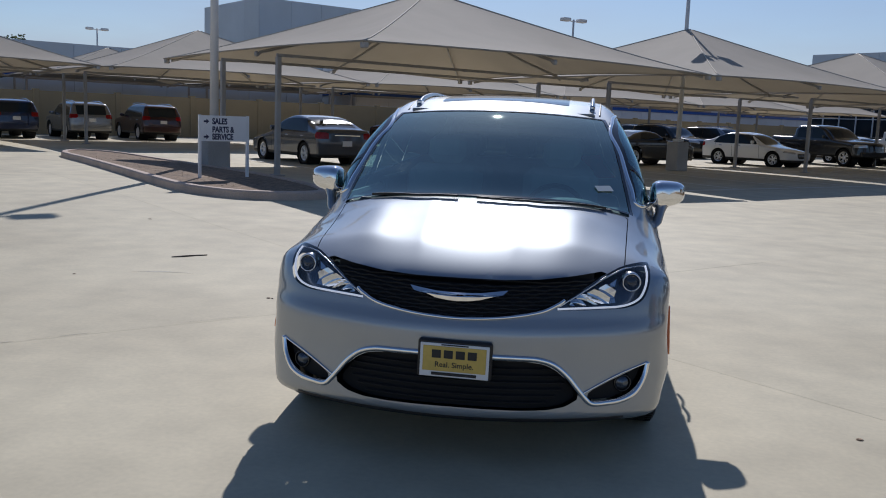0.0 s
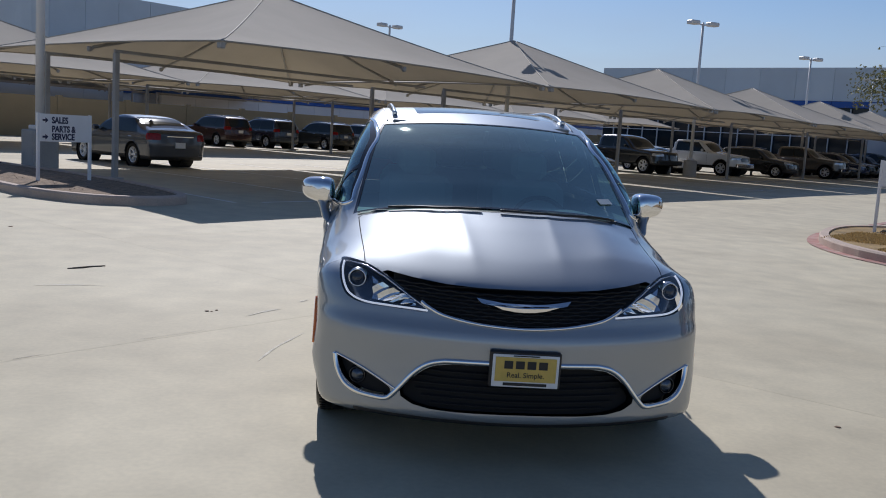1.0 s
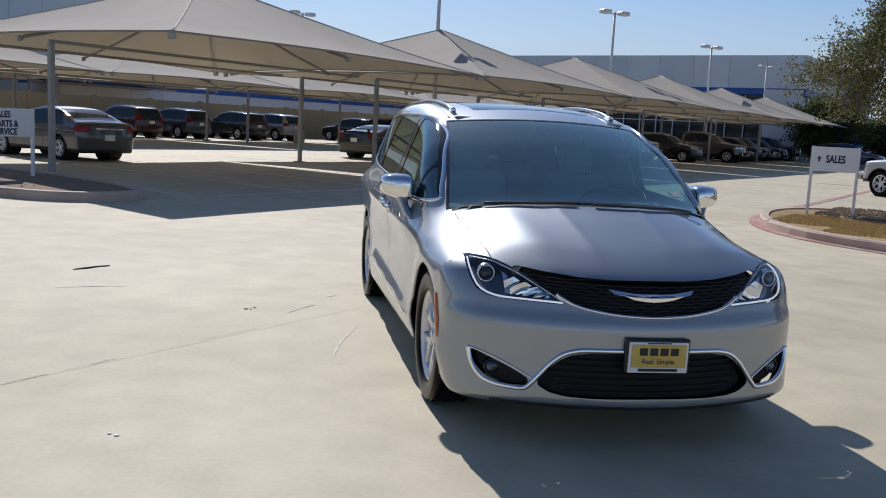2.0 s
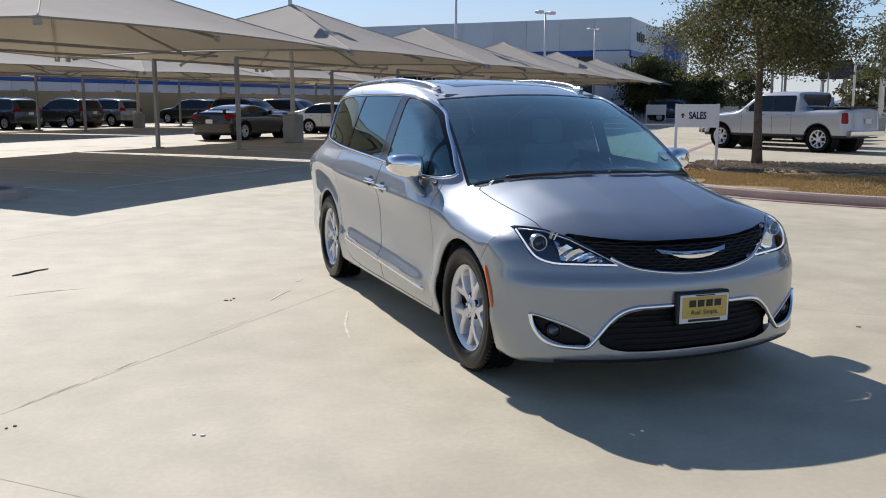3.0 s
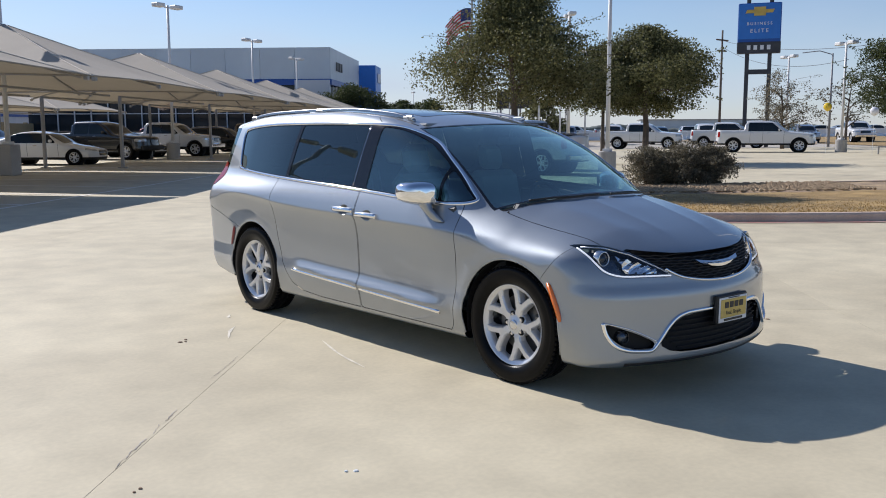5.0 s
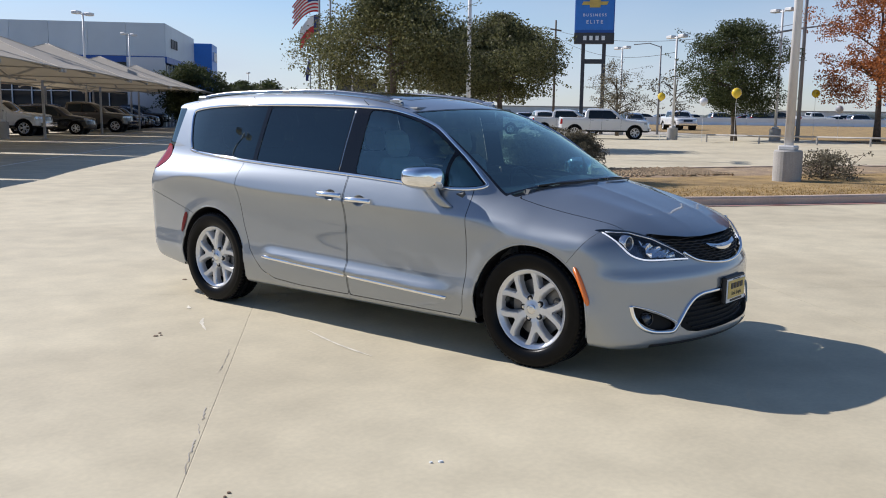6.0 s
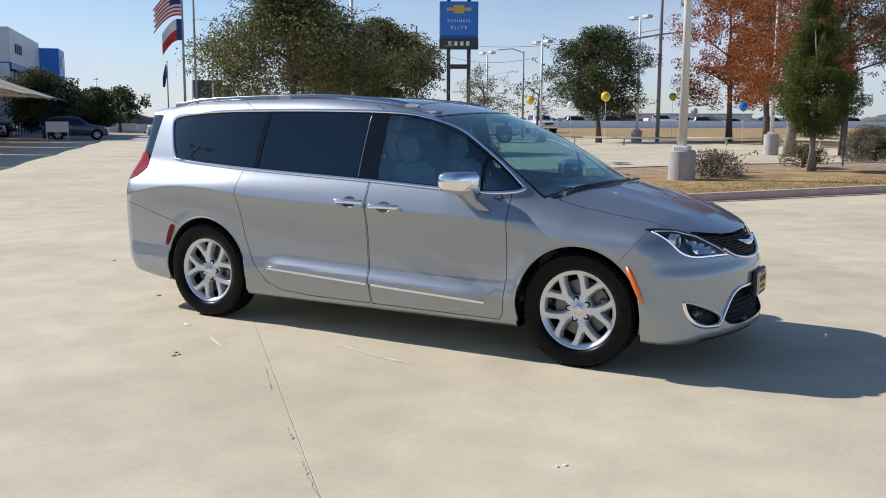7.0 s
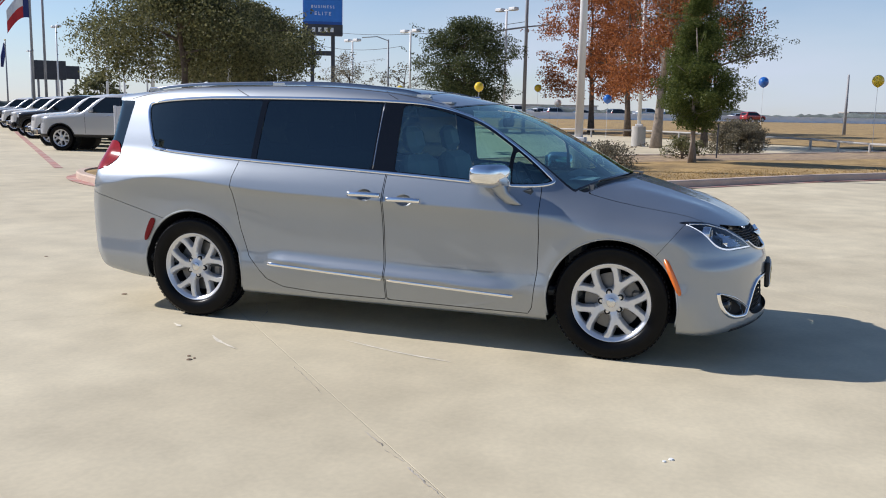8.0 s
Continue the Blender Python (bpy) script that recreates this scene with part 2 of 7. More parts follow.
# the shade cloth lets some daylight through
cloth_nodes, cloth_links = M["fabric"].node_tree.nodes, M["fabric"].node_tree.links
thin, blend = cloth_nodes.new("ShaderNodeBsdfTranslucent"), cloth_nodes.new("ShaderNodeMixShader")
thin.inputs["Color"].default_value = (0.44, 0.36, 0.245, 1)
blend.inputs["Fac"].default_value = 0.16
cloth_links.new(cloth_nodes["Principled BSDF"].outputs[0], blend.inputs[1])
cloth_links.new(thin.outputs[0], blend.inputs[2])
cloth_links.new(blend.outputs[0], cloth_nodes["Material Output"].inputs["Surface"])
PAINTS = {k: mat("paint_" + k, c, 0.26, metal=me, coat=1.0, fine=0.02, fine_scale=800) for k, c, me in (
    ("grey", (0.050, 0.050, 0.055), 0.6), ("black", (0.008, 0.009, 0.011), 0.1), ("white", (0.72, 0.72, 0.71), 0.0), ("pearl", (0.50, 0.51, 0.52), 0.15), ("slate", (0.085, 0.095, 0.115), 0.5),
    ("silver", (0.30, 0.31, 0.33), 0.6), ("red", (0.34, 0.022, 0.02), 0.2), ("maroon", (0.038, 0.006, 0.009), 0.3), ("blue", (0.016, 0.030, 0.085), 0.4),
    ("steel", (0.045, 0.058, 0.085), 0.5), ("green", (0.012, 0.02, 0.018), 0.4), ("tan", (0.11, 0.10, 0.09), 0.4))}


# ---- geometry helpers ----
class Geo:
    """Collects vertices and faces of one mesh."""

    def __init__(self):
        self.v, self.f = [], []

    def add(self, verts, faces, m=None):
        o = len(self.v)
        self.v += [tuple(m @ Vector(p)) if m else tuple(p) for p in verts]
        self.f += [tuple(o + i for i in f) for f in faces]
        return self

    def box(self, c, s, r=0.0, m=None):
        """A box with its centre, size and the width of its worn edges."""
        h = [max(k / 2, 1e-4) for k in s]
        r = min(r, min(h) * 0.9)
        if r <= 0:
            vs = [(c[0] + i * h[0], c[1] + j * h[1], c[2] + k * h[2]) for i in (-1, 1) for j in (-1, 1) for k in (-1, 1)]
            return self.add(vs, [(0, 1, 3, 2), (4, 6, 7, 5), (0, 4, 5, 1), (2, 3, 7, 6), (0, 2, 6, 4), (1, 5, 7, 3)], m)
        vs, ix = [], {}
        for i in (-1, 1):
            for j in (-1, 1):
                for k in (-1, 1):
                    sg = (i, j, k)
                    for a in range(3):
                        ix[(i, j, k, a)] = len(vs)
                        vs.append(tuple(c[q] + sg[q] * (h[q] if q == a else h[q] - r) for q in range(3)))
        fs = []

        def key(a, sa, b, sb, d, sd, face):
            s3 = [0, 0, 0]
            s3[a], s3[b], s3[d] = sa, sb, sd
            return ix[(*s3, face)]
        for a in range(3):
            b, d = (a + 1) % 3, (a + 2) % 3
            for sa in (-1, 1):
                q = [key(a, sa, b, x, d, y, a) for x, y in ((-1, -1), (1, -1), (1, 1), (-1, 1))]
                fs.append(tuple(q if sa > 0 else q[::-1]))
                for sb in (-1, 1):
                    q = [key(a, sa, b, sb, d, -1, a), key(a, sa, b, sb, d, -1, b), key(a, sa, b, sb, d, 1, b), key(a, sa, b, sb, d, 1, a)]
                    fs.append(tuple(q if sa * sb > 0 else q[::-1]))
        for i in (-1, 1):
            for j in (-1, 1):
                for k in (-1, 1):
                    q = [ix[(i, j, k, a)] for a in range(3)]
                    fs.append(tuple(q if i * j * k > 0 else q[::-1]))
        return self.add(vs, fs, m)

    def tube(self, pts, r, n=8, cap=True, m=None):
        """A round bar along points; r is one radius or one for each point."""
        pts = [Vector(p) for p in pts]
        rs = r if isinstance(r, (list, tuple)) else [r] * len(pts)
        up = Vector((0, 0, 1))
        vs, fs = [], []
        for i, p in enumerate(pts):
            d = (pts[min(i + 1, len(pts) - 1)] - pts[max(i - 1, 0)]).normalized()
            a = d.cross(up if abs(d.z) < 0.95 else Vector((1, 0, 0))).normalized()
            b = d.cross(a)
            vs += [tuple(p + (a * math.cos(2 * math.pi * k / n) + b * math.sin(2 * math.pi * k / n)) * rs[i]) for k in range(n)]
        for i in range(len(pts) - 1):
            for k in range(n):
                fs.append((i * n + k, i * n + (k + 1) % n, (i + 1) * n + (k + 1) % n, (i + 1) * n + k))
        if cap:
            fs.append(tuple(range(n))[::-1])
            fs.append(tuple((len(pts) - 1) * n + k for k in range(n)))
        return self.add(vs, fs, m)

    def lathe(self, profile, n=32, m=None):
        """Turns (radius, height) pairs round the z axis."""
        vs = [(r * math.cos(2 * math.pi * k / n), r * math.sin(2 * math.pi * k / n), z) for r, z in profile for k in range(n)]
        fs = [(i * n + k, i * n + (k + 1) % n, (i + 1) * n + (k + 1) % n, (i + 1) * n + k) for i in range(len(profile) - 1) for k in range(n)]
        return self.add(vs, fs, m)

    def prism(self, poly, z0, z1, m=None, inset=0.0):
        """A flat polygon raised from z0 to z1, its top edge worn back by inset."""
        n = len(poly)
        cx, cy = sum(p[0] for p in poly) / n, sum(p[1] for p in poly) / n
        rings = [(z0, 0.0), (z1 - inset * (1 if z1 > z0 else -1), 0.0)] + ([(z1, inset)] if inset else [])
        vs = []
        for z, k in rings:
            for x, y in poly:
                d = max(math.hypot(x - cx, y - cy), 1e-6)
                vs.append((x - (x - cx) / d * k, y - (y - cy) / d * k, z))
        fs = [(i * n + k, i * n + (k + 1) % n, (i + 1) * n + (k + 1) % n, (i + 1) * n + k) for i in range(len(rings) - 1) for k in range(n)]
        fs += [tuple(range(n))[::-1], tuple((len(rings) - 1) * n + k for k in range(n))]
        return self.add(vs, fs, m)

    def strip(self, pts, normals, w, h):
        """A low rounded moulding of width w and height h along points of a surface."""
        pts, normals = [Vector(p) for p in pts], [Vector(p) for p in normals]
        prof = ((-0.5, -0.3), (-0.42, 0.6), (-0.2, 1.0), (0.2, 1.0), (0.42, 0.6), (0.5, -0.3))
        vs, fs, k = [], [], len(prof)
        for i, (p, n) in enumerate(zip(pts, normals)):
            d = (pts[min(i + 1, len(pts) - 1)] - pts[max(i - 1, 0)]).normalized()
            side = d.cross(n).normalized()
            vs += [tuple(p + side * (a * w) + n * (b * h)) for a, b in prof]
        for i in range(len(pts) - 1):
            fs += [(i * k + j, i * k + j + 1, (i + 1) * k + j + 1, (i + 1) * k + j) for j in range(k - 1)]
        fs += [tuple(range(k)), tuple((len(pts) - 1) * k + j for j in range(k))[::-1]]
        return self.add(vs, fs)

    def mesh(self, name="mesh", smooth=False, tidy=True):
        me = bpy.data.meshes.new(name)
        me.from_pydata(self.v, [], self.f)
        if tidy:
            bm = bmesh.new()
            bm.from_mesh(me)
            bmesh.ops.recalc_face_normals(bm, faces=bm.faces)
            bm.to_mesh(me)
            bm.free()
        if smooth:
            me.polygons.foreach_set("use_smooth", [True] * len(me.polygons))
        me.update()
        return me


def part(name, geo, material, parent=None, label="", smooth=False, at=None, tidy=True):
    """Links a Geo, or a mesh, as one mesh object under a thing or under a part."""
    me = geo.mesh(name, smooth, tidy) if isinstance(geo, Geo) else geo
    if not me.materials:
        me.materials.append(material)
    ob = new(name, me)
    if parent is not None:
        ob.parent = parent
    if at is not None:
        ob.matrix_basis = at
    if label:
        ob["label"] = label
    return ob


def thing(name, at, label, category, group="", kind=""):
    ob = new(name)
    ob.empty_display_size = 0.2
    ob.matrix_basis = at if isinstance(at, Matrix) else Matrix.Translation(at)
    return tagged(ob, label, category, group, kind)


def spline(pairs):
    """A smooth curve through (t, value) pairs that does not overshoot."""
    t = np.array([p[0] for p in pairs], float)
    v = np.array([p[1] for p in pairs], float)
    h = np.diff(t)
    d = np.diff(v) / h
    s = np.zeros(len(t))
    s[0], s[-1] = d[0], d[-1]
    for i in range(1, len(t) - 1):
        if d[i - 1] * d[i] > 0:
            a, b = 2 * h[i] + h[i - 1], h[i] + 2 * h[i - 1]
            s[i] = (a + b) / (a / d[i - 1] + b / d[i])

    def at(x):
        x = np.clip(np.asarray(x, float), t[0], t[-1])
        i = np.clip(np.searchsorted(t, x) - 1, 0, len(h) - 1)
        k = (x - t[i]) / h[i]
        return ((1 + 2 * k) * (1 - k) ** 2 * v[i] + k * (1 - k) ** 2 * h[i] * s[i] + k * k * (3 - 2 * k) * v[i + 1] + k * k * (k - 1) * h[i] * s[i + 1])
    return at


def smax(a, b, k):
    h = np.clip(0.5 + 0.5 * (a - b) / k, 0, 1)
    return b * (1 - h) + a * h + k * h * (1 - h)


def step(a, b, x):
    k = np.clip((np.asarray(x, float) - a) / (b - a), 0, 1)
    return k * k * (3 - 2 * k)


def rounded(points, n=6, closed=True):
    """A smooth line through 2D points (Catmull-Rom)."""
    p = [np.array(q, float) for q in points]
    out, m = [], len(p)
    for i in range(m if closed else m - 1):
        a, b, c, d = (p[(i + k) % m] if closed else p[min(max(i + k, 0), m - 1)] for k in (-1, 0, 1, 2))
        for k in range(n):
            t = k / n
            out.append(0.5 * (2 * b + (c - a) * t + (2 * a - 5 * b + 4 * c - d) * t * t + (3 * b - a - 3 * c + d) * t ** 3))
    if not closed:
        out.append(p[-1])
    return np.array(out)


def inside(poly):
    """The signed distance to a closed 2D line, negative within."""
    a = np.asarray(poly, float)
    b = np.roll(a, -1, axis=0)

    def g(u, v):
        q = np.stack([np.asarray(u, float), np.asarray(v, float)], -1)
        best, odd = np.full(len(q), 1e9), np.zeros(len(q), bool)
        for p0, p1 in zip(a, b):
            e = p1 - p0
            w = q - p0
            k = np.clip((w @ e) / max(e @ e, 1e-12), 0, 1)
            best = np.minimum(best, np.hypot(*(w - k[:, None] * e).T))
            c = (p0[1] > q[:, 1]) != (p1[1] > q[:, 1])
            with np.errstate(divide="ignore", invalid="ignore"):
                xx = p0[0] + (q[:, 1] - p0[1]) / (e[1] if abs(e[1]) > 1e-12 else 1e-12) * e[0]
            odd ^= c & (q[:, 0] < xx)
        return np.where(odd, -best, best)
    return g


# ---- vehicle shells ----
class Shell:
    """A closed body round the surface f = 0, which is then cut into panels."""

    def __init__(self, f, lo, hi, size, heart):
        self.f = f
        n = [max(int(round((hi[k] - lo[k]) / size)), 2) for k in range(3)]
        ix, pts, faces = {}, [], []

        def vert(c):
            if c not in ix:
                ix[c] = len(pts)
                pts.append([lo[k] + (hi[k] - lo[k]) * c[k] / n[k] for k in range(3)])
            return ix[c]
        for a in range(3):
            b, d = (a + 1) % 3, (a + 2) % 3
            for side in (0, n[a]):
                for i in range(n[b]):
                    for j in range(n[d]):
                        q = []
                        for x, y in ((i, j), (i + 1, j), (i + 1, j + 1), (i, j + 1)):
                            c = [0, 0, 0]
                            c[a], c[b], c[d] = side, x, y
                            q.append(vert(tuple(c)))
                        faces.append(tuple(q if side else q[::-1]))
        p = np.array(pts)
        core = np.stack([np.zeros(len(p)), np.clip(p[:, 1], heart[0], heart[1]), np.full(len(p), heart[2])], -1)
        self.v = self.meet(core, p)
        self.panels = {"body": faces}

    def meet(self, core, far):
        """Where lines from the core outwards meet the surface."""
        a, b = np.zeros(len(core)), np.ones(len(core)) * 1.3
        for _ in range(24):
            k = (a + b) / 2
            out = self.f(core + (far - core) * k[:, None]) > 0
            b, a = np.where(out, k, b), np.where(out, a, k)
        return core + (far - core) * a[:, None]

    def normals(self, p):
        e = 2e-3
        g = np.stack([self.f(p + np.eye(3)[k] * e) - self.f(p - np.eye(3)[k] * e) for k in range(3)], -1)
        return g / np.maximum(np.linalg.norm(g, axis=1), 1e-9)[:, None]

    def side(self, yz, sign=-1):
        yz = np.asarray(yz, float)
        core = np.stack([np.zeros(len(yz)), yz[:, 0], yz[:, 1]], -1)
        far = core.copy()
        far[:, 0] = sign * 1.4
        p = self.meet(core, far)
        return p, self.normals(p)

    def front(self, xz, back=False):
        xz = np.asarray(xz, float)
        core = np.stack([xz[:, 0], np.full(len(xz), 3.2 if back else 0.0), xz[:, 1]], -1)
        far = core.copy()
        far[:, 1] = 4.6 if back else -1.3
        p = self.meet(core, far)
        return p, self.normals(p)

    def top(self, xy):
        xy = np.asarray(xy, float)
        core = np.stack([xy[:, 0], xy[:, 1], np.full(len(xy), 0.6)], -1)
        far = core.copy()
        far[:, 2] = 2.3
        p = self.meet(core, far)
        return p, self.normals(p)

    def carve(self, sources, target, g, where=None):
        """Cuts what lies at g < 0 out of the source panels into the target panel."""
        val = g(self.v)
        val = np.where(np.abs(val) < 1e-6, 1e-6, val)
        ok = np.ones(len(self.v), bool) if where is None else where(self.v)
        fresh, known = [], {}
        base = len(self.v)
        for s in sources:
            keep, gone = [], self.panels.setdefault(target, [])
            for face in self.panels.get(s, []):
                neg = [val[i] < 0 for i in face]
                if not any(neg) or not all(ok[i] for i in face):
                    keep.append(face)
                elif all(neg):
                    gone.append(face)
                else:
                    inn, out = [], []
                    for k, i in enumerate(face):
                        j = face[(k + 1) % len(face)]
                        (inn if neg[k] else out).append(i)
                        if neg[k] != (val[j] < 0):
                            key = (min(i, j), max(i, j))
                            if key not in known:
                                t = val[key[0]] / (val[key[0]] - val[key[1]])
                                known[key] = base + len(fresh)
                                fresh.append(self.v[key[0]] * (1 - t) + self.v[key[1]] * t)
                            inn.append(known[key])
                            out.append(known[key])
                    if len(inn) > 2:
                        gone.append(tuple(inn))
                    if len(out) > 2:
                        keep.append(tuple(out))
            if s != target:
                self.panels[s] = keep
        if fresh:
            self.v = np.vstack([self.v, np.array(fresh)])

    def geo(self, panel, offset=0.0, only=0, flip=False):
        """A panel as a Geo, moved along its normals; only: -1 or 1 for one side of the vehicle."""
        fs = [f for f in self.panels.get(panel, []) if not only or sum(self.v[i][0] for i in f) * only > 0]
        used = sorted({i for f in fs for i in f})
        at = {i: k for k, i in enumerate(used)}
        g = Geo()
        if used:
            p = self.v[used]
            if offset:
                p = p + self.normals(p) * offset
            g.v = [tuple(q) for q in p]
            g.f = [tuple(at[i] for i in (f[::-1] if flip else f)) for f in fs]
        return g


def wheel_parts(parent, at, radius, width, rim_r, tyre_m, alloy_m, spokes=5, fine=True, turn_by=0.3):
    """A wheel with its axle along x and its face towards -x: rim > tyre, forked spokes, hub, brake."""
    turn = at @ Matrix.Rotation(radians(-90), 4, "Y")
    n = 56 if fine else 20
    w = width / 2
    # barrel coloured near black to paint shade into the gaps between spokes
    rim = Geo().lathe([(rim_r * 0.55, -w * 0.5), (rim_r * 0.93, -w * 0.6), (rim_r * 0.9, 0.0), (rim_r * 0.93, w * 0.55)], n)
    wheel = part("wheel", rim, M["wheel_gap_shade"], parent, smooth=True, at=turn)
    part("rim_lip", Geo().lathe([(rim_r * 0.90, w * 0.30), (rim_r * 0.905, w * 0.62), (rim_r * 0.93, w * 0.70), (rim_r * 0.985, w * 0.74), (rim_r * 1.015, w * 0.82), (rim_r * 1.035, w * 0.80), (rim_r * 1.03, w * 0.6)], n), alloy_m, wheel, smooth=True)
    t = Geo()
    r0 = rim_r * 1.02
    t.lathe([(r0, -w * 0.8), (radius * 0.86, -w * 1.0), (radius * 0.96, -w * 0.92), (radius, -w * 0.72), (radius, -w * 0.33), (radius * 0.982, -w * 0.31), (radius * 0.982, -w * 0.25),
             (radius, -w * 0.23), (radius, w * 0.23), (radius * 0.982, w * 0.25), (radius * 0.982, w * 0.31), (radius, w * 0.33), (radius, w * 0.72), (radius * 0.965, w * 0.92),
             (radius * 0.93, w * 0.985), (radius * 0.92, w * 0.975), (radius * 0.88, w * 1.0), (radius * 0.82, w * 1.0), (r0 * 1.05, w * 0.94), (r0 * 1.03, w * 0.86), (r0, w * 0.8), (r0, -w * 0.8)], n)
    if fine:
        # shoulder blocks of the tread
        for k in range(72):
            for side in (-1, 1):
                m = Matrix.Rotation(2 * math.pi * (k + 0.25 * side) / 72, 4, "Z")
                t.box((radius * 0.9815, 0, side * w * 0.70), (0.016, 0.021, w * 0.26), 0.0, m)
    part("tyre", t, tyre_m, wheel, smooth=True)
    part("brake_disc", Geo().lathe([(0.03, w * 0.0), (rim_r * 0.74, w * 0.0), (rim_r * 0.74, -w * 0.12), (0.03, -w * 0.12)], n), M["disc_steel"] if fine else M["wheel_gap_shade"], wheel)
    if fine:
        part("caliper", Geo().box((0.0, rim_r * -0.60, w * 0.06), (rim_r * 0.62, rim_r * 0.24, w * 0.30), 0.012), M["disc_steel"], wheel)
    hub = Geo().lathe([(0.0, w * 0.66), (rim_r * 0.13, w * 0.66), (rim_r * 0.20, w * 0.60), (rim_r * 0.33, w * 0.55), (rim_r * 0.36, w * 0.46), (rim_r * 0.36, w * 0.1)], n)
    part("hub", hub, alloy_m, wheel, smooth=False)
    if fine:
        part("cap", Geo().lathe([(0.0, w * 0.72), (rim_r * 0.10, w * 0.71), (rim_r * 0.125, w * 0.69), (rim_r * 0.135, w * 0.62)], 24), M["satin"], wheel, smooth=True)
        for k in range(5):
            a = 2 * math.pi * (k + 0.5) / 5 + turn_by
            spot = Matrix.Translation((math.cos(a) * rim_r * 0.265, math.sin(a) * rim_r * 0.265, 0))
            part("wheel_nut", Geo().lathe([(0.0, w * 0.62), (0.009, w * 0.62), (0.011, w * 0.50)], 8, spot), M["satin"], wheel)
            # black ring on the hub face paints the shade of a recess
            part("nut_recess", Geo().lathe([(0.011, w * 0.580), (0.021, w * 0.584), (0.022, w * 0.50)], 14, spot), M["seam_black"], wheel)

    def arm(sp, line, zb):
        """One raised, tapered arm in the wheel's face, through (x, y, half width, height) rows."""
        vs, k = [], 6
        for i, (x, y, half, top) in enumerate(line):
            p, q = line[max(i - 1, 0)], line[min(i + 1, len(line) - 1)]
            d = Vector((q[0] - p[0], q[1] - p[1], 0)).normalized()
            sd = Vector((-d.y, d.x, 0))
            for f, z in ((-1.35, zb), (-1.0, top - 0.010), (-0.70, top), (0.70, top), (1.0, top - 0.010), (1.35, zb)):
                vs.append(tuple(Vector((x, y, z)) + sd * (f * half)))
        fs = [(i * k + j, i * k + j + 1, i * k + k + j + 1, i * k + k + j) for i in range(len(line) - 1) for j in range(k - 1)]
        fs += [(i * k + k - 1, i * k, i * k + k, i * k + 2 * k - 1) for i in range(len(line) - 1)]
        fs += [tuple(range(k))[::-1], tuple((len(line) - 1) * k + j for j in range(k))]
        sp.add(vs, fs)
    sp = Geo()
    R = rim_r
    arm(sp, [(R * 0.18, 0, R * 0.150, w * 0.55), (R * 0.34, 0, R * 0.112, w * 0.62), (R * 0.50, 0, R * 0.125, w * 0.655), (R * 0.60, 0, R * 0.140, w * 0.66)], w * 0.28)
    for s in (-1, 1):
        a = s * radians(20.5)
        arm(sp, [(R * 0.46, s * R * 0.055, R * 0.075, w * 0.65), (R * 0.60, s * R * 0.110, R * 0.084, w * 0.675), (R * 0.78, s * R * 0.222, R * 0.080, w * 0.695),
                 (math.cos(a) * R * 0.97, math.sin(a) * R * 0.97, R * 0.098, w * 0.71)], w * 0.28)
    me = sp.mesh("spoke")
    for k in range(spokes):
        part("spoke", me, alloy_m, wheel, at=Matrix.Rotation(2 * math.pi * k / spokes + turn_by, 4, "Z"))
    return wheel


